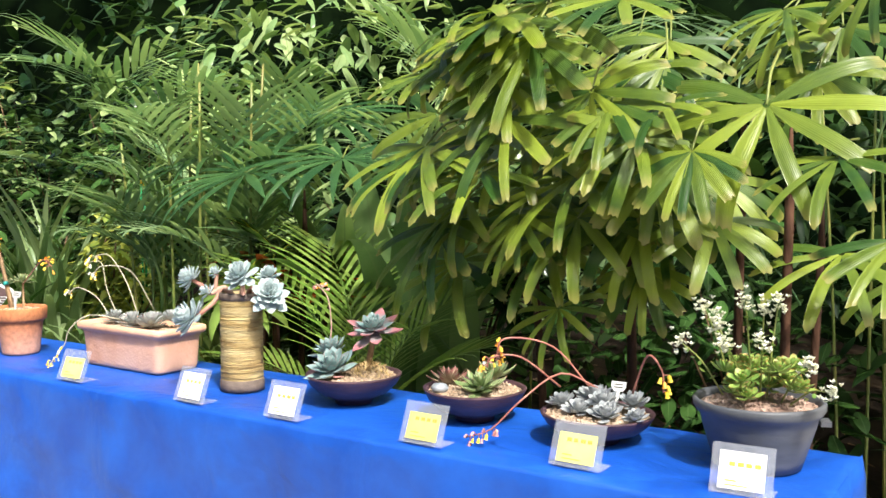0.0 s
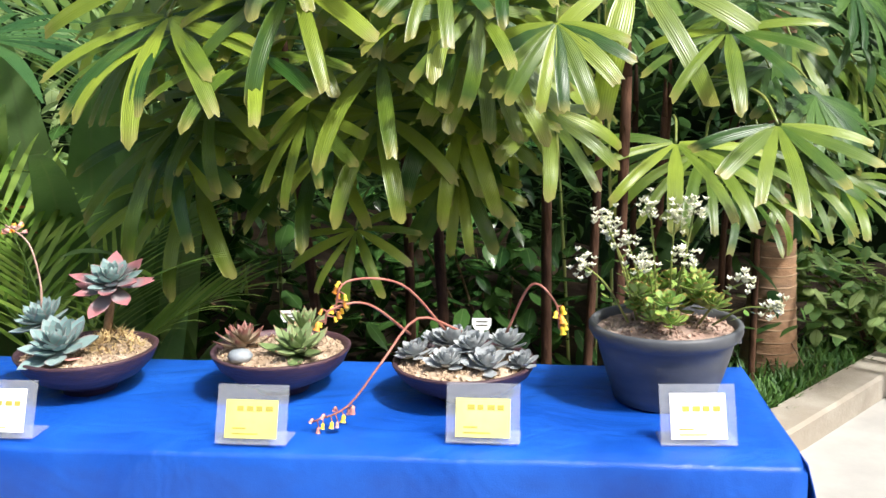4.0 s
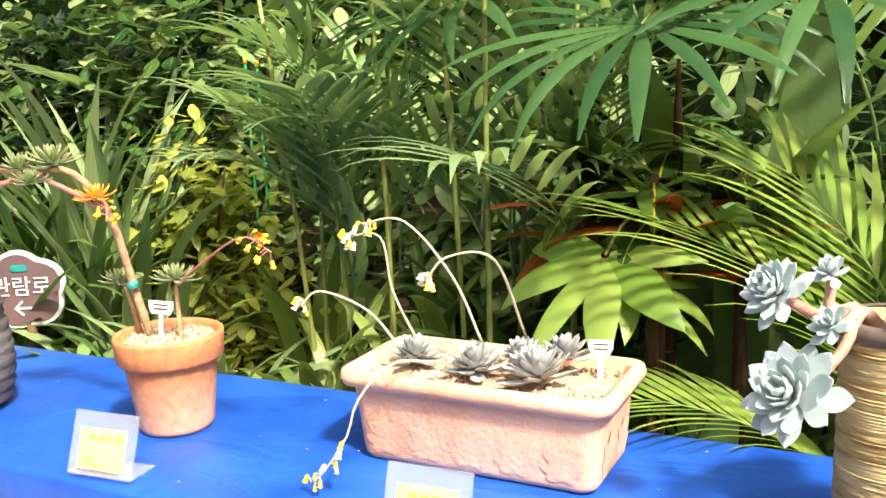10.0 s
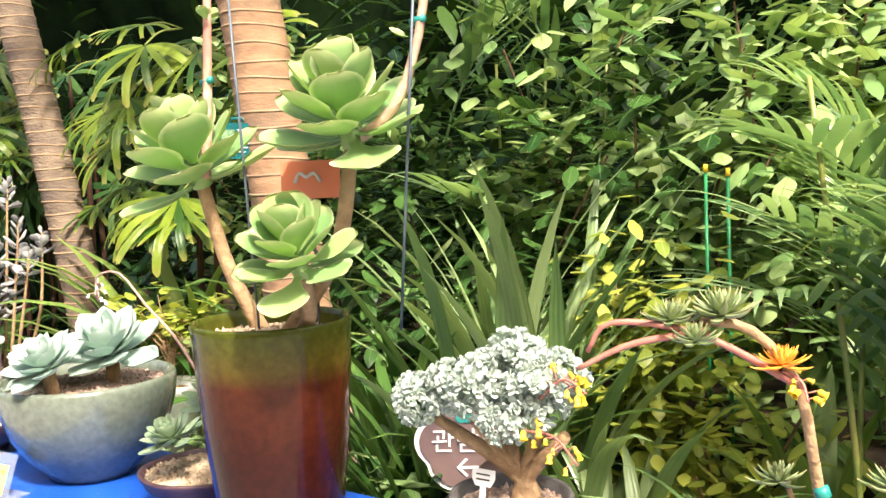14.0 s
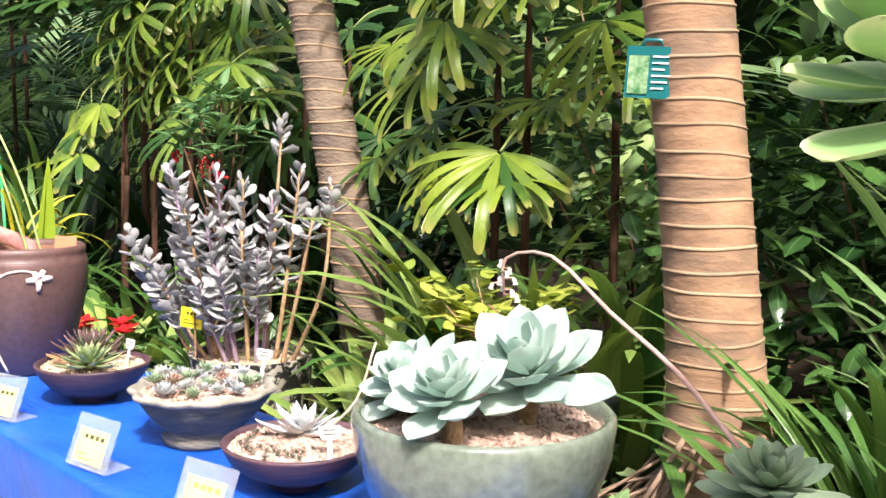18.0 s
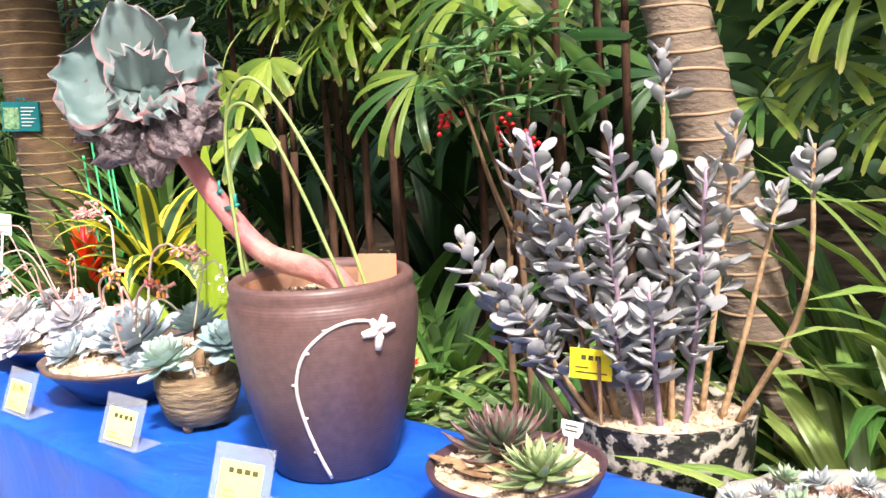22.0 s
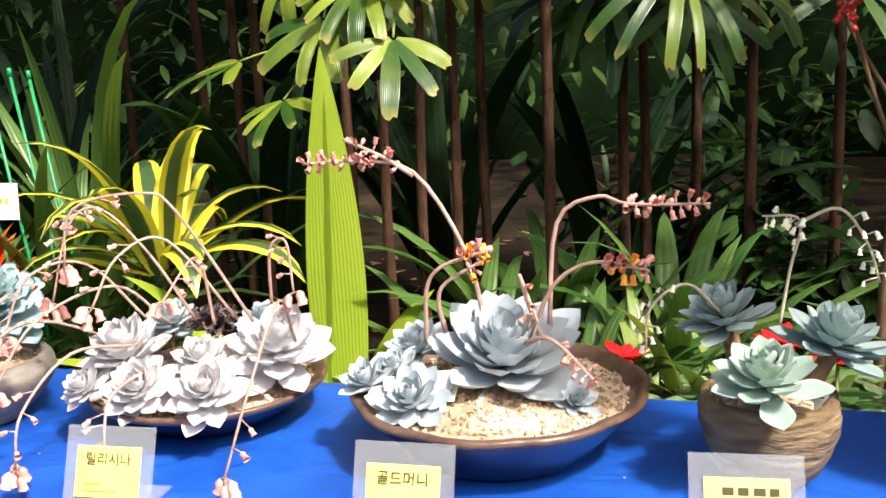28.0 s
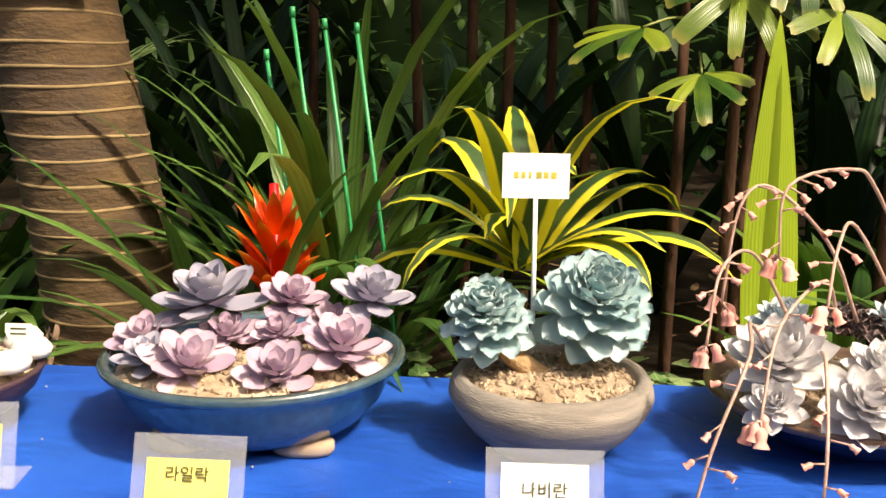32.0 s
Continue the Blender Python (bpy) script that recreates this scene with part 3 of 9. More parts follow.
def smoothstep(a, b, x):
    t = min(1.0, max(0.0, (x - a) / (b - a)))
    return t * t * (3 - 2 * t)


def lathe(g, profile, seg=40, sx=1.0, sy=1.0, wave=None, centre=(0, 0, 0)):
    """Turns a profile of (radius, height) about z; wave(angle, height) scales the radius."""
    verts, faces = [], []
    n = len(profile)
    for i in range(seg):
        a = 2 * math.pi * i / seg
        for r, z in profile:
            k = wave(a, z) if wave else 1.0
            verts.append((centre[0] + r * k * math.cos(a) * sx, centre[1] + r * k * math.sin(a) * sy, centre[2] + z))
    for i in range(seg):
        j = (i + 1) % seg
        for k in range(n - 1):
            faces.append((i * n + k, j * n + k, j * n + k + 1, i * n + k + 1))
    g.put(verts, faces)


def tube(g, pts, r0, r1=None, sides=6):
    r1 = r0 if r1 is None else r1
    pts = [Vector(p) for p in pts]
    verts, faces = [], []
    side = None
    for i, p in enumerate(pts):
        d = (pts[min(i + 1, len(pts) - 1)] - pts[max(i - 1, 0)]).normalized()
        ref = Vector((0, 0, 1)) if abs(d.z) < 0.9 else Vector((1, 0, 0))
        if side is None:
            side = d.cross(ref).normalized()
        side = (side - d * side.dot(d)).normalized()
        up = d.cross(side)
        r = r0 + (r1 - r0) * i / max(1, len(pts) - 1)
        for k in range(sides):
            a = 2 * math.pi * k / sides
            verts.append(p + side * (r * math.cos(a)) + up * (r * math.sin(a)))
    for i in range(len(pts) - 1):
        for k in range(sides):
            j = (k + 1) % sides
            faces.append((i * sides + k, i * sides + j, (i + 1) * sides + j, (i + 1) * sides + k))
    faces.append(tuple(range(sides))[::-1])
    faces.append(tuple((len(pts) - 1) * sides + k for k in range(sides)))
    g.put(verts, faces)


def curve_pts(ctrl, n=14):
    """Smooth line through the control points."""
    c = [Vector(p) for p in ctrl]
    c = [c[0] * 2 - c[1]] + c + [c[-1] * 2 - c[-2]]
    out = []
    spans = len(c) - 3
    for s in range(spans):
        p0, p1, p2, p3 = c[s:s + 4]
        steps = max(2, n // spans)
        for i in range(steps + (s == spans - 1)):
            t = i / steps
            out.append(0.5 * ((2 * p1) + (p2 - p0) * t + (2 * p0 - 5 * p1 + 4 * p2 - p3) * t * t + (3 * p1 - p0 - 3 * p2 + p3) * t ** 3))
    return out


def box(g, x0, y0, z0, x1, y1, z1):
    v = [(x, y, z) for z in (z0, z1) for y in (y0, y1) for x in (x0, x1)]
    g.put(v, [(0, 2, 3, 1), (4, 5, 7, 6), (0, 1, 5, 4), (2, 6, 7, 3), (0, 4, 6, 2), (1, 3, 7, 5)])


SHAPES = {
    "strap": lambda s: min(1.0, 0.75 + s * 1.2) * (1 - max(0, (s - 0.55) / 0.45) ** 2.2),
    "lance": lambda s: math.sin(math.pi * min(1, 0.08 + s * 0.92)) ** 0.8 * (1 - 0.25 * s),
    "finger": lambda s: (0.25 + 0.75 * smoothstep(0.0, 0.45, s)) * (1 - 0.85 * max(0, (s - 0.5) / 0.5) ** 1.8),
    "ovate": lambda s: math.sin(math.pi * min(1, 0.04 + s * 0.96) ** 0.8) ** 0.75,
    "blunt": lambda s: (0.14 + 0.86 * smoothstep(-0.1, 0.55, s)) * (1 - 0.5 * max(0, (s - 0.6) / 0.4) ** 1.6),
    "leaflet": lambda s: (0.35 + 0.65 * min(1, s * 4)) * (1 - max(0, (s - 0.3) / 0.7) ** 1.6),
    "echeveria": lambda s: (0.40 + 0.60 * math.sin(math.pi * 0.5 * min(1, s / 0.64)) ** 1.2) * (1.0 if s < 0.64 else max(0.03, 1 - ((s - 0.64) / 0.36) ** 2.0) ** 0.62),
    "point": lambda s: (0.42 + 0.58 * math.sin(math.pi * 0.5 * min(1, s / 0.58)) ** 1.1) * (1.0 if s < 0.58 else max(0.02, 1 - ((s - 0.58) / 0.42) ** 1.8)),
    "obovate": lambda s: (0.34 + 0.66 * math.sin(math.pi * 0.5 * min(1, s / 0.66)) ** 1.3) * (1.0 if s < 0.66 else max(0.02, 1 - ((s - 0.66) / 0.34) ** 2.0) ** 0.9),
    "fan": lambda s: (0.16 + 0.84 * smoothstep(-0.12, 0.42, s)) * (1 - 0.22 * max(0, (s - 0.7) / 0.3) ** 1.5),
    "agave": lambda s: (0.75 + 0.5 * math.sin(math.pi * min(1, s / 0.8) * 0.5)) * max(0.03, (1 - s ** 2.2)),
    "spoon": lambda s: (0.18 + 0.82 * smoothstep(0.12, 0.62, s)) * (1.0 if s < 0.62 else max(0.05, 1 - ((s - 0.62) / 0.38) ** 2.4) ** 0.5),
}


def blade(g, p, azim, elev, length, width, bend=0.6, shape="strap", seg=7, fold=0.18, twist=0.0, sway=0.0):
    """One thin leaf from p: heading azim, rising at elev, bending down by bend radians on the way."""
    shp = SHAPES[shape]
    verts, uvs, faces = [], [], []
    pos = Vector(p)
    step = length / seg
    for i in range(seg + 1):
        s = i / seg
        e = elev - bend * s * s
        a = azim + sway * s
        d = Vector((math.cos(a) * math.cos(e), math.sin(a) * math.cos(e), math.sin(e)))
        side = Vector((-math.sin(a), math.cos(a), 0))
        nrm = d.cross(side) * -1
        if twist:
            side = side * math.cos(twist * s) + nrm * math.sin(twist * s)
            nrm = side.cross(d)
        w = width * 0.5 * max(0.015, shp(s))
        verts += [pos + side * w + nrm * (w * fold), pos.copy(), pos - side * w + nrm * (w * fold)]
        uvs += [(0, s), (0.5, s), (1, s)]
        pos = pos + d * step
    for i in range(seg):
        k = i * 3
        faces += [(k, k + 1, k + 4, k + 3), (k + 1, k + 2, k + 5, k + 4)]
    g.put(verts, faces, uvs)


def fan_blade(g, p, azim, elev, length, width, bend, r, sway=0.0, jag=0.03):
    """One segment of a fan leaf: pleated lengthwise, with a blunt ragged end."""
    shp = SHAPES["fan"]
    verts, uvs, faces = [], [], []
    pos = Vector(p)
    seg = 9
    cols = (-1.0, -0.5, 0.0, 0.5, 1.0)
    teeth = [r.uniform(-jag, jag) * length + 0.03 * length * (1 - abs(c)) for c in cols]
    for i in range(seg + 1):
        s = i / seg
        e = elev - bend * s * s
        a = azim + sway * s
        d = Vector((math.cos(a) * math.cos(e), math.sin(a) * math.cos(e), math.sin(e)))
        side = Vector((-math.sin(a), math.cos(a), 0))
        nrm = d.cross(side) * -1
        w = width * 0.5 * shp(s)
        for k, c in enumerate(cols):
            q = pos + side * (w * c) + nrm * (w * (0.20 * abs(c) + (0.16 if k % 2 else 0.0)))
            if i == seg:
                q = q + d * teeth[k]
            verts.append(q)
            uvs.append((0.5 + 0.5 * c, s))
        pos = pos + d * (length / seg)
    for i in range(seg):
        for k in range(4):
            o = i * 5 + k
            faces.append((o, o + 1, o + 6, o + 5))
    g.put(verts, faces, uvs)


def fat_leaf(length, width, thick, shape, curl=0.5, cup=0.25, seg=9, ruffle=0.0, seed=0, knob=0.0):
    """A fleshy leaf along +x with its upper side up: vertices, faces, uvs."""
    shp = SHAPES[shape]
    r = random.Random(seed)
    verts, uvs, faces = [], [], []
    pos = Vector((0, 0, 0))
    ring = (((-1, 0, 0.0)), (-0.5, 0.75, 0.25), (0, 0.9, 0.5), (0.5, 0.75, 0.75), (1, 0, 1.0), (0.5, -0.8, 0.75), (-0.5, -0.8, 0.25))
    ph = r.random() * 6
    for i in range(seg + 1):
        s = 1 - (1 - i / seg) ** 1.4
        e = curl * (s - 0.35) * 1.3
        d = Vector((math.cos(e), 0, math.sin(e)))
        up = Vector((-math.sin(e), 0, math.cos(e)))
        w, t = width * 0.5 * max(0.02, shp(s)), thick * 0.5 * (1 - 0.75 * s ** 3) * min(1, 0.6 + s)
        for a, b, u in ring:
            lift = cup * w * a * a
            if ruffle:
                lift += ruffle * abs(a) * s * math.sin(s * 17 + ph + a * 2.0)
            if knob and 0.2 < s < 0.85:
                lift += knob * r.random()
            verts.append(pos + Vector((0, a * w, 0)) + up * (b * t + lift))
            uvs.append((u, s))
        pos = pos + d * (length * ((1 - i / seg) ** 1.4 - max(0.0, 1 - (i + 1) / seg) ** 1.4))
    n = len(ring)
    for i in range(seg):
        for k in range(n):
            j = (k + 1) % n
            faces.append((i * n + k, (i + 1) * n + k, (i + 1) * n + j, i * n + j))
    faces.append(tuple(seg * n + k for k in range(n)))
    return verts, faces, uvs


def frill_leaf(length, width, thick, curl=0.3, cup=0.2, ruffle=0.012, waves=4.0, bumps=0.0, seed=0):
    """A broad crested leaf along +x: fan outline, wavy rolled margin, warty swellings if bumps."""
    r = random.Random(seed)
    nu, nv = 14, 13
    ph, ph2 = r.uniform(0, 6), r.uniform(0, 6)
    off = Vector((seed * 1.7, 0, 0))
    verts, uvs, faces = [], [], []
    for side in (1, -1):
        pos = Vector((0, 0, 0))
        for i in range(nv):
            s = i / (nv - 1)
            e = curl * (s - 0.25) * 1.4
            up = Vector((-math.sin(e), 0, math.cos(e)))
            w = width * 0.5 * (0.20 + 0.80 * smoothstep(0.02, 0.66, s)) * (1.0 if s < 0.72 else 1 - 0.42 * ((s - 0.72) / 0.28) ** 2)
            for k in range(nu):
                a = -1 + 2 * k / (nu - 1)
                rim = max(abs(a) ** 3 * smoothstep(0.2, 0.6, s), smoothstep(0.72, 1.0, s))
                back = -0.16 * length * a * a * s
                lift = cup * w * a * a + rim * ruffle * math.sin(a * waves * 1.6 + s * waves * 2.2 + ph) + rim * ruffle * 0.5 * math.sin(a * waves * 3.7 - s * 5 + ph2)
                if bumps:
                    lift += bumps * max(0, noise.noise(Vector((a * w, s * length, 0)) * 62 + off) + 0.15) * (1 - 0.7 * abs(a)) * smoothstep(0.1, 0.4, s)
                else:
                    lift += 0.012 * length * noise.noise(Vector((a * w, s * length, 0)) * 16 + off)
                t = thick * 0.5 * (1 - 0.8 * max(abs(a) ** 4, s ** 5))
                scallop = 0.03 * length * rim * math.sin(a * 9 + ph2)
                verts.append(pos + Vector((back + scallop, a * w, 0)) + up * (lift + side * t))
                uvs.append((0.5 + 0.5 * a * (0.25 + 0.75 * max(abs(a), smoothstep(0.85, 1.0, s))) if s < 0.93 else (1.0 if a > 0 else 0.0), s))
            pos = pos + Vector((math.cos(e), 0, math.sin(e))) * (length / (nv - 1))
    n0 = nu * nv
    for i in range(nv - 1):
        for k in range(nu - 1):
            o = i * nu + k
            faces.append((o, o + nu, o + nu + 1, o + 1))
            faces.append((n0 + o, n0 + o + 1, n0 + o + nu + 1, n0 + o + nu))
    loop = [k for k in range(nu)] + [i * nu + nu - 1 for i in range(1, nv)] + [(nv - 1) * nu + k for k in range(nu - 2, -1, -1)] + [i * nu for i in range(nv - 2, 0, -1)]
    for p, q in zip(loop, loop[1:] + loop[:1]):
        faces.append((p, q, n0 + q, n0 + p))
    return verts, faces, uvs


def rosette_poses(n, radius, p_out, p_in, core=0.06, rise=0.22, shrink=0.62, r=rnd):
    """Poses and sizes of the leaves of a rosette, from the outermost in."""
    out = []
    for i in range(n):
        f = i / max(1, n - 1)
        az = i * 137.5 + r.uniform(-7, 7)
        pitch = p_out + (p_in - p_out) * f ** 0.9 + r.uniform(-4, 4)
        size = 1 - shrink * f
        off = radius * core * (1 - f)
        out.append((pose(0, 0, 0, 0, 0, az) @ pose(off, 0, radius * rise * f, 0, -pitch, 0), size * r.uniform(0.93, 1.06)))
    return out


def rosette(name, parent, at, radius, material, n=26, shape="echeveria", width=0.5, thick=0.09, tilt=(0, 0), p_out=4, p_in=78, curl=0.55, cup=0.28, shrink=0.6, single=False, seed=1, label="", ruffle=0.0, knob=0.0, rise=0.22):
    """A rosette of fleshy leaves; single: each leaf is an object of its own under it."""
    r = random.Random(seed)
    base = pose(at[0], at[1], at[2], -tilt[0], tilt[1], 0) @ pose(0, 0, 0, 0, 0, r.uniform(0, 360))
    poses = rosette_poses(n, radius, p_out, p_in, shrink=shrink, rise=rise, r=r)
    kinds = [fat_leaf(radius, radius * width, radius * thick, shape, curl, cup, ruffle=ruffle, seed=seed + k, knob=knob) for k in range(3)]
    if not single:
        g = Geo()
        for i, (m, s) in enumerate(poses):
            v, f, u = kinds[i % 3]
            mm = m @ Matrix.Scale(s, 4)
            g.put([mm @ p for p in v], f, u)
        return part(name, g, material, parent, label, base)
    core = Geo()
    lathe(core, [(0.0, -radius * 0.12), (radius * 0.13, -radius * 0.05), (radius * 0.12, radius * 0.1), (0.0, radius * 0.2)], 10)
    ob = part(name, core, material, parent, label, base)
    datas = []
    for v, f, u in kinds:
        g = Geo()
        g.put(v, f, u)
        datas.append(g.mesh("leaf", material))
    for i, (m, s) in enumerate(poses):
        part("leaf", datas[i % 3], material, ob, "", m @ Matrix.Scale(s, 4))
    return ob


def stone_verts(r, size):
    sx, sy, sz = (size * r.uniform(0.6, 1.3) for _ in range(3))
    v = []
    for x, y, z in ((1, 0, 0), (-1, 0, 0), (0, 1, 0), (0, -1, 0), (0, 0, 1), (0, 0, -1)):
        v.append(Vector((x * sx * r.uniform(0.7, 1.2), y * sy * r.uniform(0.7, 1.2), z * sz * r.uniform(0.5, 0.9))))
    rot = Euler((r.uniform(0, 6), r.uniform(0, 6), r.uniform(0, 6))).to_matrix()
    return [rot @ p for p in v], [(0, 2, 4), (2, 1, 4), (1, 3, 4), (3, 0, 4), (2, 0, 5), (1, 2, 5), (3, 1, 5), (0, 3, 5)]


def gravel(parent, radius, z, sx=1.0, sy=1.0, n=420, size=0.0042, material="pumice", dome=0.01, seed=3, wave=None):
    """Coarse grit filling a pot: a bumpy bed with loose stones on it."""
    r = random.Random(seed)
    g = Geo()
    rings, seg = 7, 28
    verts, faces = [(0, 0, z + dome)], []
    for i in range(1, rings + 1):
        for k in range(seg):
            a, q = 2 * math.pi * k / seg, radius * i / rings * (wave(2 * math.pi * k / seg, z) if wave else 1)
            verts.append((q * math.cos(a) * sx, q * math.sin(a) * sy, z + dome * (1 - (i / rings) ** 2) + r.uniform(-0.0015, 0.0015)))
    for k in range(seg):
        faces.append((0, 1 + k, 1 + (k + 1) % seg))
        for i in range(rings - 1):
            o = 1 + i * seg
            faces.append((o + k, o + seg + k, o + seg + (k + 1) % seg, o + (k + 1) % seg))
    g.put(verts, faces)
    for _ in range(n):
        a, q = r.uniform(0, 2 * math.pi), math.sqrt(r.random()) * 0.97
        v, f = stone_verts(r, size * r.uniform(0.6, 1.5))
        q2 = q * radius * (wave(a, z) if wave else 1)
        c = Vector((q2 * math.cos(a) * sx, q2 * math.sin(a) * sy, z + dome * (1 - q * q) + size * 0.25))
        g.put([p + c for p in v], f)
    return part("gravel", g, material, parent, smooth=False)


def bells(g, p, d, size, r):
    """A small bell flower hanging along d."""
    d = Vector(d).normalized()
    ref = Vector((0, 0, 1)) if abs(d.z) < 0.9 else Vector((1, 0, 0))
    s = d.cross(ref).normalized()
    u = d.cross(s)
    verts, faces, n = [], [], 6
    for q, w in ((0, 0.25), (0.3, 0.75), (0.75, 0.62), (1.15, 0.85)):
        for k in range(n):
            a = 2 * math.pi * k / n
            ww = w * (1.25 if (q > 1 and k % 2) else 1)
            verts.append(Vector(p) + d * (q * size) + (s * math.cos(a) + u * math.sin(a)) * (ww * size * 0.5))
    for i in range(3):
        for k in range(n):
            j = (k + 1) % n
            faces.append((i * n + k, i * n + j, (i + 1) * n + j, (i + 1) * n + k))
    faces.append(tuple(range(n))[::-1])
    g.put(verts, faces)


def spray(parent, ctrl, stem_mat, petal_mat, r0=0.0022, flowers=8, start=0.7, size=0.010, seed=1, droop=0.7, spread=0.012, second=None, name="flower_stem"):
    """An arching flower stem with bells along its end."""
    r = random.Random(seed)
    pts = curve_pts(ctrl, 18)
    g = Geo()
    tube(g, pts, r0, r0 * 0.6, 6)
    stem = part(name, g, stem_mat, parent)
    gs = [Geo(), Geo()]
    for i in range(flowers):
        s = start + (1 - start) * (i + r.random() * 0.6) / flowers
        k = min(len(pts) - 2, int(s * (len(pts) - 1)))
        q = pts[k] + (pts[k + 1] - pts[k]) * (s * (len(pts) - 1) - k)
        along = (pts[k + 1] - pts[k]).normalized()
        out = Vector((r.uniform(-1, 1), r.uniform(-1, 1), r.uniform(-0.6, 0.8)))
        out = (out - along * out.dot(along)).normalized() * spread * r.uniform(0.5, 1.3)
        e = q + out
        tube(g, [q, e], r0 * 0.5, r0 * 0.4, 4)
        bells(gs[1 if second and r.random() < 0.45 else 0], e, out.normalized() * (1 - droop) + Vector((0, 0, -droop)) + along * 0.25, size * r.uniform(0.5, 0.9), r)
    stem.data = g.mesh(name, stem_mat)
    if gs[0].v:
        part("blossom", gs[0], petal_mat, stem)
    if gs[1].v:
        part("blossom", gs[1], second, stem)
    return stem


def hanging_spray(parent, ctrl, stem_mat, petal_mat, r0=0.0024, size=0.018, seed=1, buds=4):
    """An arching flower stem: single buds on short stalks along its end and a cluster of bells at the tip."""
    r = random.Random(seed)
    pts = curve_pts(ctrl, 20)
    g, gf = Geo(), Geo()
    tube(g, pts, r0, r0 * 0.7, 6)
    n = len(pts)
    for i in range(buds):
        k = min(n - 2, int((0.55 + 0.38 * i / buds + r.uniform(0, 0.05)) * n))
        out = Vector((r.choice((-1, 1)) * r.uniform(0.6, 1), r.uniform(-1, 0.4), r.uniform(-0.5, 0.3))).normalized()
        e = pts[k] + out * r.uniform(0.012, 0.02)
        tube(g, [pts[k], e], r0 * 0.5, r0 * 0.4, 4)
        bells(gf, e, out + Vector((0, 0, -0.5)), size * r.uniform(0.45, 0.6), r)
    for i in range(r.choice((4, 5, 5, 6))):
        out = Vector((r.uniform(-1, 1), r.uniform(-1, 1), r.uniform(-0.6, 0.3))).normalized()
        e = pts[-1] + out * r.uniform(0.008, 0.013)
        tube(g, [pts[-1], e], r0 * 0.5, r0 * 0.4, 4)
        bells(gf, e, out * 0.35 + Vector((0, 0, -1)), size * r.uniform(0.75, 1.0), r)
    stem = part("flower_stem", g, stem_mat, parent)
    part("blossom", gf, petal_mat, stem)
    return stem


def plant_tag(parent, x, y, z, rz=0, lean=-12, h=0.07, wide=0.035, tall=0.022):
    g = Geo()
    box(g, -0.004, -0.0008, 0, 0.004, 0.0008, h - tall * 0.9)
    v = [(-wide / 2 + 0.006, h - tall), (wide / 2 - 0.006, h - tall), (wide / 2, h - tall * 0.55), (wide / 2, h), (-wide / 2, h), (-wide / 2, h - tall * 0.55)]
    g.put([(a, -0.001, b) for a, b in v] + [(a, 0.001, b) for a, b in v], [(0, 1, 2, 3, 4, 5), (11, 10, 9, 8, 7, 6)] + [(i, i + 6, (i + 1) % 6 + 6, (i + 1) % 6) for i in range(6)])
    tag = part("plant_tag", g, "white_plastic", parent, "small white plastic plant tag", pose(x, y, z, lean, 0, rz), False)
    w = Geo()
    for k in range(2):
        box(w, -wide * 0.3, -0.0016, h - tall * (0.35 + 0.3 * k), wide * 0.3, -0.0012, h - tall * (0.25 + 0.3 * k))
    part("writing", w, "ink", tag, "", None, False)
    return tag


# ---- ground and setting ----
def table_front(x):
    return 1.445 + 0.0135 * -x


def bed_height(x, y):
    rise = smoothstep(0.3, -3.6, x) * 0.36
    return 0.045 + 0.085 * smoothstep(0.0, -1.2, x) + rise + 0.03 * noise.noise(Vector((x * 0.9, y * 0.9, 0)))


g = Geo()
box(g, -60, -60, -0.3, 60, 60, 0.0)
structure("ground", g, "paving", "pale stone paving of the greenhouse walk", "paving")
# kerb line of the planting bed: along the back of the tables, then away on a slant
KERB = [(-13.0, 2.06), (-0.95, 2.0), (-0.62, 2.39), (0.70, 3.96), (2.6, 6.2), (6.0, 10.2)]
g = Geo()
xs = [-13 + 0.4 * i for i in range(50)]
rows_y = 22
verts, faces = [], []


def kerb_y(x):
    for (x0, y0), (x1, y1) in zip(KERB, KERB[1:]):
        if x0 <= x <= x1:
            return y0 + (y1 - y0) * (x - x0) / (x1 - x0)
    return KERB[-1][1]


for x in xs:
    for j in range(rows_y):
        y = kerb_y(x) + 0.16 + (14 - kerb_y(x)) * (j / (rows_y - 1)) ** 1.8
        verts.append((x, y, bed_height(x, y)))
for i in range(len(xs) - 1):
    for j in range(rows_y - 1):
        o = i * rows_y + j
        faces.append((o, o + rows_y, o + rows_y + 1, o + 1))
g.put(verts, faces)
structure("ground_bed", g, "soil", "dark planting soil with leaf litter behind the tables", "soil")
for a, b in zip(KERB, KERB[1:]):
    g = Geo()
    d = Vector((b[0] - a[0], b[1] - a[1], 0))
    nn = max(1, round(d.length / 1.1))
    side = Vector((-d.y, d.x, 0)).normalized()
    for k in range(nn):
        p = Vector((a[0], a[1], 0)) + d * ((k + 0.004) / nn)
        q = Vector((a[0], a[1], 0)) + d * ((k + 0.996) / nn)
        top = 0.10 if b[0] > -0.7 else max(0.16, bed_height(p.x, p.y) + 0.02)
        pr = [(0.0, 0.0), (0.0, top - 0.012), (0.012, top), (0.15, top), (0.162, top - 0.012), (0.162, -0.0)]
        vs = [e + side * w + Vector((0, 0, z)) for e in (p, q) for w, z in pr]
        g.put(vs, [(i, i + 1, i + 7, i + 6) for i in range(5)] + [(5, 4, 3, 2, 1, 0), (6, 7, 8, 9, 10, 11)])
    structure("kerb", g, "kerbstone", "weathered beige stone kerb of the planting bed", "kerb", smooth=False)
# dark sheet standing in for the shade between the far plants
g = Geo()
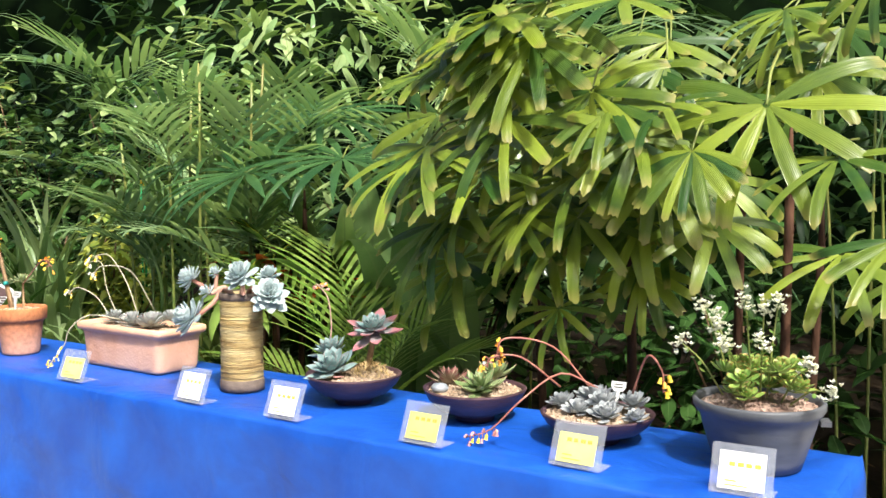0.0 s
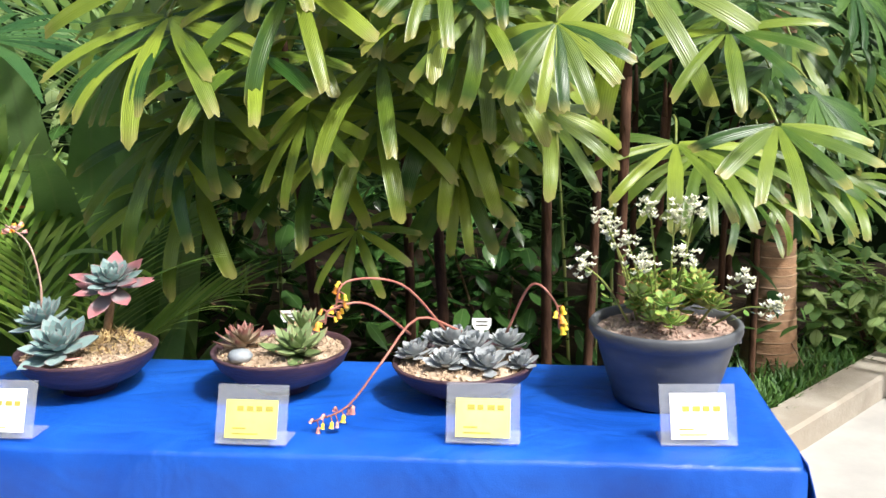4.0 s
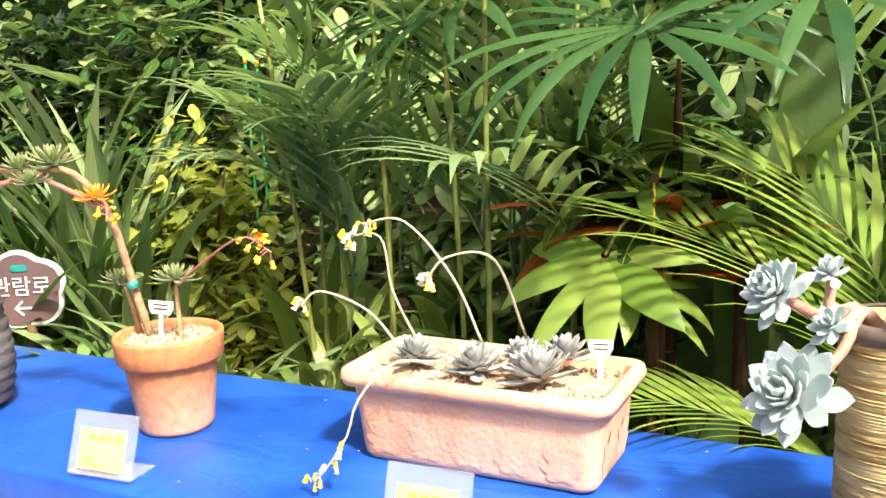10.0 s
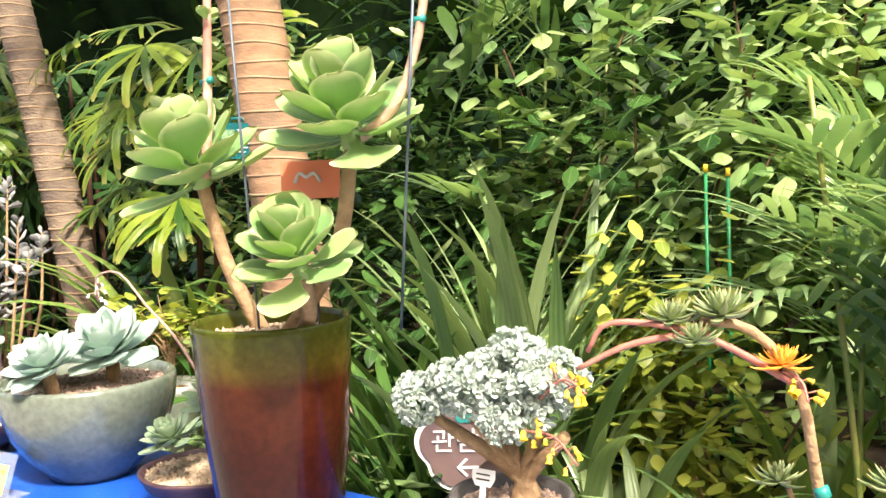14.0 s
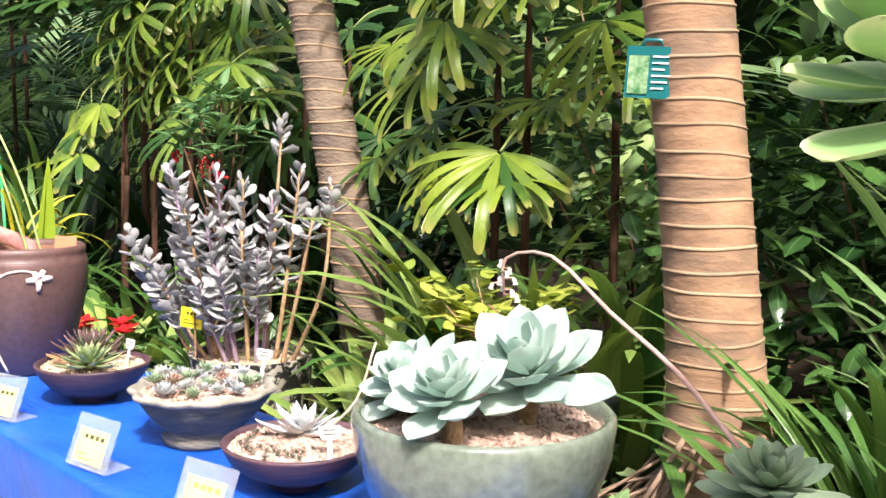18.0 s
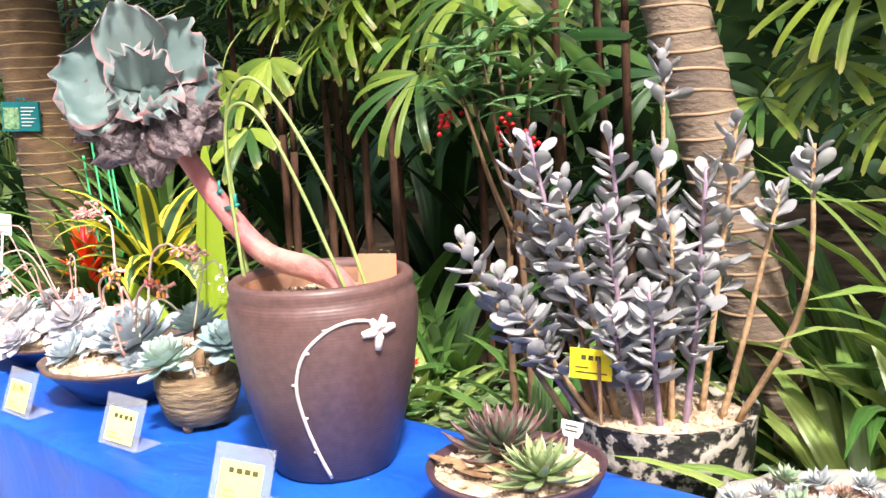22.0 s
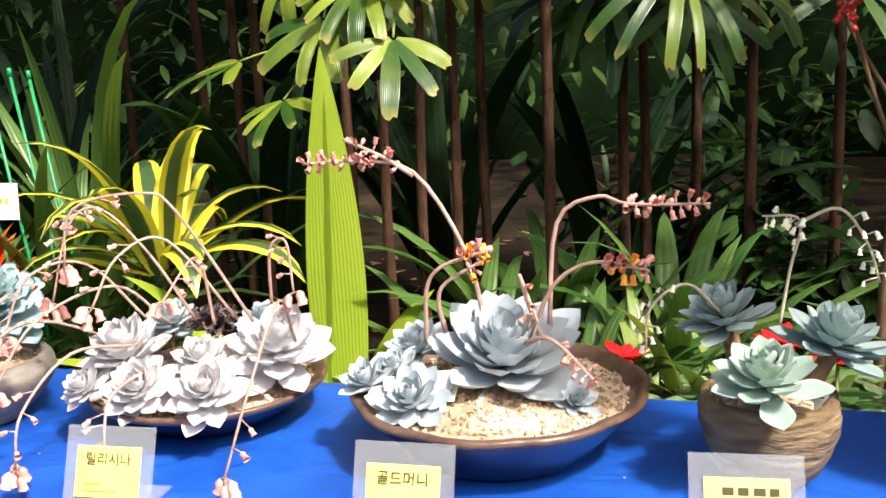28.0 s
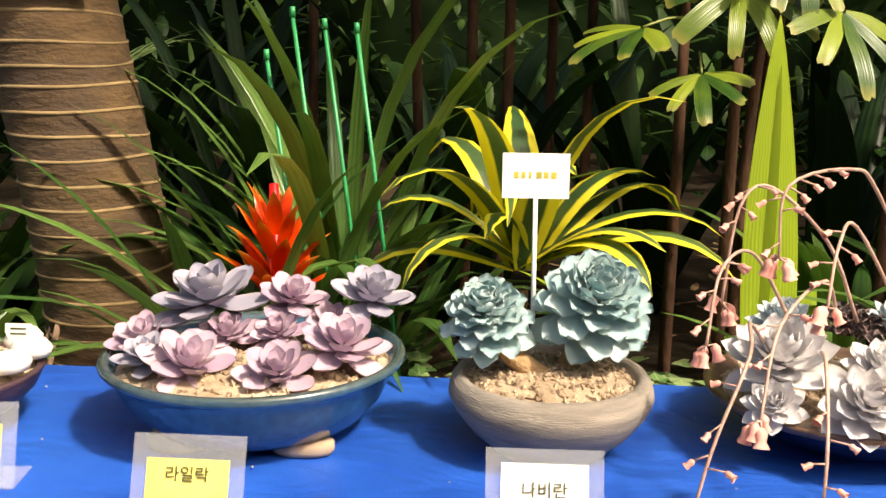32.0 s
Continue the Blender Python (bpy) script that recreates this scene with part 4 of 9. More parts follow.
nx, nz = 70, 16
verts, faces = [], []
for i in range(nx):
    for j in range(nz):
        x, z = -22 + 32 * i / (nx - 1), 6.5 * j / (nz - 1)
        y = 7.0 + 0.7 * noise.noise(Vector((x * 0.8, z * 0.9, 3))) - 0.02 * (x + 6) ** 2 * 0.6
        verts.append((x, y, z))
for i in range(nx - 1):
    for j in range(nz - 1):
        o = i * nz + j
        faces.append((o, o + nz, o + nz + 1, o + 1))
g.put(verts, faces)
structure("backdrop", g, "backdrop_shade", "near-black sheet standing for the shade of far planting", "planting")
# unseen wall added around the walk to cut the low sky light
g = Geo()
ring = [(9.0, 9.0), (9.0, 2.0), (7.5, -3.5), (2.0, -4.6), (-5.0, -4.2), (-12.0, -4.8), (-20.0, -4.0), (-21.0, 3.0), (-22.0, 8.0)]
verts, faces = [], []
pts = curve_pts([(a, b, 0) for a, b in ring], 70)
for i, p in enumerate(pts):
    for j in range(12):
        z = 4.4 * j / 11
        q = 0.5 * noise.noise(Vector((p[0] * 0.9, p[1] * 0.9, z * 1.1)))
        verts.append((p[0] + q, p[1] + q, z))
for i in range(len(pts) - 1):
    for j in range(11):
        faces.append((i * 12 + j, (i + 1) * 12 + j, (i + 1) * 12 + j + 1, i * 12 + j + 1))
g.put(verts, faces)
structure("backdrop", g, "backdrop_shade", "unseen dark wall added around the walk to block sky light", "planting")

# ---- tables and cloth ----
table_top = Geo()
box(table_top, -0.88, -0.21, 0.70, 0.88, 0.21, 0.735)
leg = Geo()
tube(leg, [(0, 0, 0.02), (0, 0, 0.70)], 0.0125, 0.0125, 10)
foot_g = Geo()
lathe(foot_g, [(0.0, 0.0), (0.017, 0.0), (0.017, 0.022), (0.0, 0.022)], 10)
tbl = thing("folding_table", -1.30, table_front(-1.3) + 0.222, 0, "folding table hidden under the blue cloth", "table", "display tables", rz=-0.77)
part("tabletop", table_top, "tabletop", tbl, smooth=False)
leg_me, foot_me = leg.mesh("leg", "steel"), foot_g.mesh("rubber_foot", "black_plastic")
for sx in (-0.8, 0.8):
    for sy in (-0.17, 0.17):
        lg = part("leg", leg_me, "steel", tbl, "", pose(sx, sy, 0))
        part("rubber_foot", foot_me, "black_plastic", lg)
for k in range(1, 6):
    x = -1.30 - 1.8 * k
    copy_thing(tbl, pose(x, table_front(x) + 0.222, 0, 0, 0, -0.77))

g = Geo()
X0, X1, DEPTH = -0.385, -11.2, 0.447
nx = 430
prof = []
for j in range(9):
    prof.append(("top", DEPTH * (1 - j / 8)))
fold_steps = 16
verts, faces, cols = [], [], 0
for i in range(nx + 1):
    x = X0 + (X1 - X0) * i / nx
    yf = table_front(x)
    col = []
    # back drape
    for k in range(5):
        z = 0.12 + 0.62 * k / 4
        col.append((x, yf + DEPTH + 0.02 + 0.015 * math.sin(x * 9) * (1 - k / 4), z))
    for j in range(13):
        q = j / 12
        z = 0.748 + 0.0034 * noise.noise(Vector((x * 5, q * 3, 1))) + 0.0012 * noise.noise(Vector((x * 16, q * 9, 4)))
        if j == 12:
            z -= 0.006
        col.append((x, yf + DEPTH * (1 - q), z))
    col += [(x, yf - 0.004, 0.7395), (x, yf - 0.007, 0.733)]
    for k in range(1, fold_steps + 1):
        q = k / fold_steps
        z = 0.745 - 0.66 * q
        deep = 0.036 * q ** 0.6 * (noise.noise(Vector((x * 3.2, 2.0, q * 0.5))) + 0.6 * noise.noise(Vector((x * 8.5, 5.0, q * 0.9))))
        wrinkle = 0.018 * noise.noise(Vector((x * 5 + z * 5, z * 6 - x * 2, 8)))
        col.append((x, yf - 0.008 - 0.012 * q - deep - wrinkle * min(1, q * 3), z))
    verts += col
    cols = len(col)
for i in range(nx):
    for j in range(cols - 1):
        o = i * cols + j
        faces.append((o, o + cols, o + cols + 1, o + 1))
g.put(verts, faces)
# end drape at the right with its corner fold
ev, ef = [], []
ne, nzz = 14, 14
for i in range(ne + 1):
    q = i / ne
    for k in range(nzz + 1):
        s = k / nzz
        z = 0.748 - 0.66 * s
        y = table_front(X0) - 0.008 + (DEPTH + 0.026) * q
        bulge = 0.02 * s * math.sin(q * 9 + 1) + 0.045 * s * math.exp(-((q - 0.06) / 0.07) ** 2)
        ev.append((X0 + 0.012 * (1 - (1 - min(1, s * 8)) ** 2) + bulge, y, z))
for i in range(ne):
    for k in range(nzz):
        o = i * (nzz + 1) + k
        ef.append((o, o + 1, o + nzz + 2, o + nzz + 1))
g.put(ev, ef)
cloth = tagged(new("tablecloth", g.mesh("tablecloth", "cloth")), "royal blue cloth draped over the display tables", "tablecloth")
_sol = cloth.modifiers.new("thick", "SOLIDIFY")
_sol.thickness, _sol.offset = 0.0015, -1

# ---- name cards ----
ACR = Geo()
lean = radians(22)
ACR_W, ACR_H = 0.115, 0.092
for (a, b) in ((0.0, 0.003),):
    v = []
    for yy in (0.0, 0.003):
        for zz in (0.0, ACR_H):
            for xx in (-ACR_W / 2, ACR_W / 2):
                v.append((xx, zz * math.sin(lean) + yy * math.cos(lean), 0.0025 + zz * math.cos(lean) - yy * math.sin(lean)))
    ACR.put(v, [(0, 1, 3, 2), (4, 6, 7, 5), (0, 4, 5, 1), (2, 3, 7, 6), (0, 2, 6, 4), (1, 5, 7, 3)])
box(ACR, -ACR_W / 2, 0.0, 0.0005, ACR_W / 2, 0.055, 0.0025)
ACR_ME = ACR.mesh("stand", "acrylic", False)


def slanted(g, x0, x1, z0, z1, off):
    g.put([(x, z * math.sin(lean) - off * math.cos(lean), 0.0025 + z * math.cos(lean) + off * math.sin(lean)) for z in (z0, z1) for x in (x0, x1)], [(0, 1, 3, 2)])


CARD_ME = {}
for _c in ("paper_yellow", "paper_white"):
    _g = Geo()
    slanted(_g, -0.0425, 0.0425, 0.008, 0.068 if _c == "paper_yellow" else 0.078, 0.0006)
    CARD_ME[_c] = _g.mesh("paper", _c, False)


def name_card(x, y, rz, paper="paper_yellow", word="", faint=False):
    t = thing("name_card", x, y, 0.7505, ("yellow" if "yellow" in paper else "white") + " plant name card in a clear acrylic stand on the cloth", "name card", "plant name cards", rz)
    part("stand", ACR_ME, "acrylic", t, "clear acrylic stand")
    part("paper", CARD_ME[paper], paper, t)
    if word:
        txt = bpy.data.curves.new("writing", "FONT")
        txt.body, txt.size, txt.align_x, txt.extrude = word, 0.0165, "CENTER", 0.0002
        txt.materials.append(MATS["ink"])
        ob = new("writing", txt)
        ob.parent = t
        ob.matrix_basis = pose(0, 0, 0.0025, 90 - math.degrees(lean), 0, 0) @ pose(0, 0.047, 0.002)
    else:
        w = Geo()
        r = random.Random(int(x * 100))
        for k in range(4):
            cx = -0.024 + 0.0155 * k
            slanted(w, cx, cx + r.uniform(0.009, 0.012), 0.050, 0.058, 0.0012)
        part("writing", w, "ink_olive" if faint else "ink", t, "", None, False)
    w = Geo()
    slanted(w, -0.03, -0.008, 0.022, 0.0245, 0.0012)
    slanted(w, -0.03, 0.012, 0.014, 0.016, 0.0012)
    part("small_writing", w, "ink_olive", t, "", None, False)
    return t


CARDS = [(-0.53, 1.497, 3, 0, ""), (-0.86, 1.489, -2, 1, ""), (-1.222, 1.468, -2, 1, ""), (-1.641, 1.475, -1, 0, ""), (-1.972, 1.478, -2, 0, ""),
         (-2.48, 1.484, 2, 1, ""), (-3.01, 1.488, 4, 1, ""), (-3.446, 1.452, 5, 1, ""), (-3.856, 1.462, 8, 1, ""), (-4.66, 1.562, 3, 1, ""),
         (-4.98, 1.536, 10, 1, ""), (-5.33, 1.528, 8, 1, ""), (-5.746, 1.536, 14, 1, ""), (-6.135, 1.548, 12, 1, ""), (-6.538, 1.58, 4, 1, ""),
         (-6.90, 1.556, 1, 1, "골드머니"), (-7.266, 1.550, 3, 1, "릴리시나"), (-7.665, 1.528, 0, 0, "나비란"), (-8.02, 1.535, -1, 1, "라일락"), (-8.288, 1.60, 6, 1, ""), (-8.60, 1.615, 6, 1, "")]
for cx, cy, crz, yellow, word in CARDS:
    name_card(cx, cy, crz, "paper_yellow" if yellow else "paper_white", word, faint=cx > -5)

# ---- potted succulents on the tables ----
TZ = 0.7505


def pot_thing(name, x, y, label, z=TZ, group="potted succulents", rz=0.0, category="potted plant"):
    return thing(name, x, y, z, label, category, group, rz)


def rel(t, *p):
    o = t.matrix_basis.translation
    return (p[0] - o.x, p[1] - o.y, p[2] - o.z)


def rels(t, pts):
    return [rel(t, *p) for p in pts]


def dark_bowl(x, y, label, width=0.256, h=0.078, material="purple_clay", grit="pumice", seed=1, foot=0.048):
    t = pot_thing("succulent_bowl", x, y, label)
    R = width / 2
    r = random.Random(seed)
    ph = r.uniform(0, 6)
    wave = lambda a, z: 1 + 0.006 * math.sin(3 * a + ph) + 0.004 * math.sin(5 * a + ph * 2)
    g = Geo()
    lathe(g, [(foot - 0.006, 0.004), (foot - 0.003, 0.0), (foot, 0.0), (foot + 0.002, 0.010), (foot + 0.014, 0.016), (R * 0.72, h * 0.38), (R * 0.90, h * 0.66), (R * 0.985, h * 0.93), (R, h * 0.985), (R - 0.002, h), (R - 0.008, h), (R - 0.011, h * 0.9), (R * 0.8, h * 0.5), (0.0, h * 0.3)], 48, wave=wave)
    part("bowl", g, material, t)
    gravel(t, R - 0.0095, h * 0.86, material=grit, seed=seed, n=520, dome=0.012)
    return t


# white-flowering stonecrop in a black pot
t = pot_thing("flowering_stonecrop", -0.555, 1.722, "black plastic pot of stonecrop with white flower heads")
g = Geo()
lathe(g, [(0.078, 0.006), (0.082, 0.0), (0.086, 0.0), (0.092, 0.02), (0.112, 0.085), (0.117, 0.108), (0.124, 0.112), (0.130, 0.122), (0.131, 0.133), (0.127, 0.138), (0.121, 0.136), (0.118, 0.12), (0.10, 0.05), (0.0, 0.04)], 48)
part("pot", g, "black_plastic", t)
g = Geo()
box(g, 0.118, -0.02, 0.088, 0.138, 0.02, 0.098)
part("pot_handle", g, "black_plastic", t, "", pose(0, 0, 0, 0, 0, 20), False)
gravel(t, 0.117, 0.122, seed=11, material="pumice_pink", n=350)
r = random.Random(5)
for i in range(30):
    a, q = r.uniform(0, 6.28), math.sqrt(r.random()) * 0.086
    rosette("leaf_rosette", t, (q * math.cos(a), q * math.sin(a), 0.150 + r.uniform(0, 0.055)), r.uniform(0.026, 0.038), "sedum", n=18, shape="spoon", width=0.5, thick=0.13, tilt=(r.uniform(-25, 25), r.uniform(-25, 25)), p_out=5, p_in=70, seed=50 + i)
HEADS = [(-0.70, 1.66, 1.00), (-0.665, 1.70, 1.075), (-0.625, 1.68, 1.03), (-0.585, 1.72, 1.085), (-0.545, 1.71, 1.07), (-0.515, 1.70, 1.085), (-0.60, 1.64, 1.005), (-0.535, 1.66, 1.01), (-0.44, 1.64, 0.975), (-0.395, 1.62, 0.935), (-0.65, 1.74, 1.04)]
for i, h in enumerate(HEADS):
    e = rel(t, *h)
    b = (e[0] * 0.45, e[1] * 0.4, 0.14)
    g = Geo()
    tube(g, curve_pts([b, ((b[0] + e[0]) / 2, (b[1] + e[1]) / 2, (b[2] + e[2]) / 2 + 0.015), e], 8), 0.0022, 0.0016, 6)
    st = part("flower_stem", g, "cane_green", t)
    gf = Geo()
    for k in range(22):
        c = Vector(e) + Vector((r.gauss(0, 0.010), r.gauss(0, 0.010), r.gauss(0.0, 0.011)))
        az0 = r.uniform(0, 6)
        for q in range(5):
            blade(gf, c, az0 + q * 1.257, r.uniform(0.5, 1.1), 0.009, 0.006, 0.9, "ovate", 2)
        v, f = stone_verts(r, 0.0022)
        gf.put([p + c for p in v], f, [(0.5, 0.2)] * len(v))
    part("flower_head", gf, "petal_cream", st)
    gl = Geo()
    for k in range(5):
        q = Vector(b).lerp(Vector(e), 0.3 + 0.13 * k)
        blade(gl, q, r.uniform(0, 6.28), 0.5, 0.018, 0.009, 0.4, "ovate", 3)
    part("stem_leaf", gl, "sedum", st)

# grey echeveria cluster with arching orange flower stems
t = dark_bowl(-0.905, 1.712, "brown glazed bowl of grey echeveria with arching orange flower stems", seed=21, h=0.066)
for i, (x, y, z, rad) in enumerate([(-0.99, 1.71, 0.835, 0.042), (-0.92, 1.745, 0.845, 0.053), (-0.83, 1.735, 0.845, 0.048), (-0.93, 1.668, 0.832, 0.043), (-0.86, 1.66, 0.832, 0.047), (-0.885, 1.70, 0.85, 0.045), (-0.955, 1.77, 0.84, 0.04), (-0.80, 1.68, 0.83, 0.034)]):
    rosette("rosette", t, rel(t, x, y, z - 0.012), rad, "ech_grey", n=30, single=True, seed=200 + i, width=0.52, tilt=(rnd.uniform(-14, 8), rnd.uniform(-12, 12)))
plant_tag(t, 0.03, 0.035, 0.06, lean=-15)
for i, (c, f) in enumerate([([(-0.94, 1.75, 0.86), (-1.01, 1.70, 0.955), (-1.09, 1.62, 0.978), (-1.112, 1.615, 0.925)], 9), ([(-1.0, 1.72, 0.86), (-1.06, 1.64, 0.935), (-1.115, 1.60, 0.935), (-1.125, 1.60, 0.91)], 4), ([(-0.91, 1.74, 0.86), (-0.98, 1.68, 0.90), (-1.03, 1.58, 0.85), (-1.08, 1.54, 0.79), (-1.14, 1.53, 0.765)], 10), ([(-0.83, 1.73, 0.86), (-0.785, 1.70, 0.955), (-0.745, 1.68, 0.93), (-0.738, 1.67, 0.885)], 6)]):
    spray(t, rels(t, c), "red_stem", "petal_pink" if i == 2 else "petal_orange", flowers=f, start=0.72, size=0.015, seed=31 + i, second="petal_yellow", r0=0.0026)

# two agave-like rosettes with a grey pebble
t = dark_bowl(-1.242, 1.739, "brown glazed bowl with tan and green pointed rosettes and a pebble", seed=22)
rosette("rosette", t, rel(t, -1.31, 1.735, 0.83), 0.064, "agave_brown", n=26, shape="agave", width=0.36, p_out=12, p_in=75, seed=221, single=True, label="tan pointed rosette")
rosette("rosette", t, rel(t, -1.20, 1.70, 0.832), 0.074, "agave_green", n=24, shape="agave", width=0.42, p_out=8, p_in=72, seed=222, single=True, thick=0.13, label="green pointed rosette", tilt=(-14, 4))
rosette("rosette", t, rel(t, -1.205, 1.775, 0.85), 0.062, "agave_green", n=22, shape="agave", width=0.40, p_out=20, p_in=76, seed=223, single=True, thick=0.13)
g = Geo()
lathe(g, [(0.0, -0.008), (0.016, -0.004), (0.021, 0.005), (0.015, 0.014), (0.0, 0.017)], 18, sx=1.1)
part("pebble", g, "pebble_grey", t, "smooth grey pebble", pose(*rel(t, -1.295, 1.665, 0.829)))
plant_tag(t, 0.0, 0.055, 0.06, lean=-15)

# teal and red echeverias in moss
t = dark_bowl(-1.605, 1.721, "brown glazed bowl with teal and red-tipped echeverias, dry moss", seed=23)
rosette("rosette", t, rel(t, -1.69, 1.735, 0.872), 0.064, "ech_teal", n=34, shape="point", seed=231, width=0.46, single=True, tilt=(-16, -14), label="grey-teal rosette")
rosette("rosette", t, rel(t, -1.625, 1.665, 0.842), 0.078, "ech_teal", n=34, shape="point", seed=232, width=0.50, single=True, tilt=(-24, 0), label="teal rosette")
rosette("rosette", t, rel(t, -1.56, 1.755, 0.945), 0.056, "ech_teal", n=28, shape="point", seed=233, width=0.5, single=True, tilt=(-18, 4), p_out=14, label="blue-grey heart of the rosette")
rosette("outer_rosette", t, rel(t, -1.56, 1.755, 0.935), 0.080, "ech_red", n=14, shape="point", seed=234, width=0.44, single=True, tilt=(-18, 4), p_out=-20, p_in=16, shrink=0.1, label="red-tipped outer leaves")
g = Geo()
tube(g, curve_pts([rel(t, -1.585, 1.75, 0.81), rel(t, -1.575, 1.755, 0.87), rel(t, -1.56, 1.755, 0.935)], 8), 0.009, 0.008, 8)
part("stem", g, "woody_stem", t)
g = Geo()
tube(g, curve_pts([rel(t, -1.67, 1.74, 0.81), rel(t, -1.69, 1.735, 0.875)], 6), 0.008, 0.007, 8)
part("stem", g, "woody_stem", t)
g = Geo()
for k in range(420):
    a, q = r.uniform(0, 6.28), math.sqrt(r.random()) * 0.052
    c = (0.047 + q * math.cos(a), 0.012 + q * math.sin(a), 0.072 + 0.035 * (1 - (q / 0.052) ** 2))
    blade(g, c, r.uniform(0, 6.28), r.uniform(-0.2, 0.9), r.uniform(0.012, 0.024), 0.002, r.uniform(-0.6, 1.2), "strap", 3)
part("dry_moss", g, "moss_straw", t, "tuft of straw-coloured dry moss")
spray(t, rels(t, [(-1.69, 1.73, 0.90), (-1.69, 1.735, 0.95), (-1.71, 1.745, 1.02), (-1.755, 1.75, 1.055)]), "flower_stem", "petal_pink", flowers=9, start=0.82, size=0.013, seed=37, second="petal_orange", droop=0.2)
g = Geo()
blade(g, rel(t, -1.60, 1.63, 0.835), 0.4, 0.05, 0.03, 0.016, 0.2, "ovate", 4)
part("fallen_leaf", g, "petal_pink", t, "fallen red leaf")

# tall cylinder pot wound with cord texture
t = pot_thing("cylinder_pot_succulent", -1.972, 1.682, "tall straw-coloured ribbed cylinder pot with spilling blue-grey rosettes")
g = Geo()
prof = [(0.048, 0.0), (0.058, 0.0)]
rr = random.Random(4)
zz = 0.028
prof += [(0.0585, 0.026)]
while zz < 0.262:
    prof += [(0.0582 + rr.uniform(-0.0008, 0.0008), zz), (0.0600 + rr.uniform(-0.0009, 0.0009), zz + 0.0018)]
    zz += 0.0038
prof += [(0.0590, 0.272), (0.056, 0.274), (0.053, 0.27), (0.052, 0.22), (0.0, 0.215)]
lathe(g, prof, 44, wave=lambda a, z: 1 + 0.010 * noise.noise(Vector((math.cos(a) * 2, math.sin(a) * 2, z * 40))))
part("pot", g, "rope_clay", t)
g = Geo()
lathe(g, [(0.0585, 0.0), (0.0618, 0.0), (0.0622, 0.012), (0.0612, 0.030), (0.0585, 0.032)], 44, wave=lambda a, z: 1 + (0.02 if z < 0.005 and math.sin(3 * a) > 0.9 else 0))
part("pot_foot", g, "rope_base", t, "dark unglazed foot")
g = Geo()
lathe(g, [(0.0585, 0.255), (0.0620, 0.256), (0.0622, 0.272), (0.058, 0.2765), (0.053, 0.275)], 44)
part("pot_rim", g, "rope_base", t, "dark rim")
gravel(t, 0.0515, 0.255, n=120, seed=41)
CYL = [((-2.09, 1.61, 1.06), 0.050, (-12, -38)), ((-2.04, 1.655, 1.075), 0.030, (-5, -20)), ((-1.935, 1.65, 1.07), 0.062, (-18, 6)), ((-1.85, 1.665, 1.02), 0.066, (-14, 46)), ((-2.066, 1.59, 0.952), 0.070, (-24, -40)), ((-2.035, 1.62, 1.025), 0.034, (-20, -30)), ((-1.90, 1.72, 1.065), 0.045, (10, 10))]
for i, (p, rad, tl) in enumerate(CYL):
    g = Geo()
    e = rel(t, *p)
    d = Vector((e[0], e[1], 0)).normalized()
    tube(g, curve_pts([(d.x * 0.01, d.y * 0.01, 0.25), (d.x * 0.05, d.y * 0.05, 0.288), (d.x * 0.075, d.y * 0.075, 0.275 + min(0, e[2] - 0.27) * 0.4), e], 10), 0.0075, 0.006, 8)
    st = part("branch", g, "pink_stem", t, "bare pinkish-brown branch")
    rosette("rosette", t, e, rad * 0.88, "ech_sky", n=36 if rad > 0.04 else 20, shape="obovate", single=True, width=0.46, thick=0.14, tilt=(tl[0] - 26, tl[1]), p_out=-4, p_in=76, curl=0.5, shrink=0.42, rise=0.42, seed=300 + i)

# terracotta trough
t = pot_thing("terracotta_trough", -2.50, 1.765, "pale terracotta trough with leaf relief and grey-green rosettes", rz=-1.5)
g = Geo()


def trough_ring(g, secs):
    verts, faces, n = [], [], 0
    for hx, hy, z, rad in secs:
        ring = []
        for cxs, cys, a0 in ((1, 1, 0), (-1, 1, 90), (-1, -1, 180), (1, -1, 270)):
            for k in range(5):
                a = radians(a0 + 22.5 * k)
                ring.append((cxs * (hx - rad) + rad * math.cos(a), cys * (hy - rad) + rad * math.sin(a), z))
        n = len(ring)
        verts += ring
    for i in range(len(secs) - 1):
        for k in range(n):
            j = (k + 1) % n
            faces.append((i * n + k, i * n + j, (i + 1) * n + j, (i + 1) * n + k))
    faces.append(tuple(range(n))[::-1])
    g.put(verts, faces)


trough_ring(g, [(0.176, 0.077, 0.0, 0.02), (0.181, 0.081, 0.006, 0.022), (0.1818, 0.0814, 0.010, 0.022), (0.1835, 0.0824, 0.02, 0.022), (0.1905, 0.0872, 0.096, 0.026), (0.1916, 0.0878, 0.104, 0.026), (0.1925, 0.0884, 0.108, 0.026), (0.196, 0.091, 0.112, 0.028), (0.206, 0.101, 0.116, 0.03), (0.210, 0.104, 0.126, 0.032), (0.207, 0.102, 0.136, 0.03), (0.198, 0.093, 0.139, 0.028), (0.188, 0.083, 0.134, 0.024), (0.184, 0.079, 0.09, 0.02)])
part("trough", g, "terracotta_pale", t)
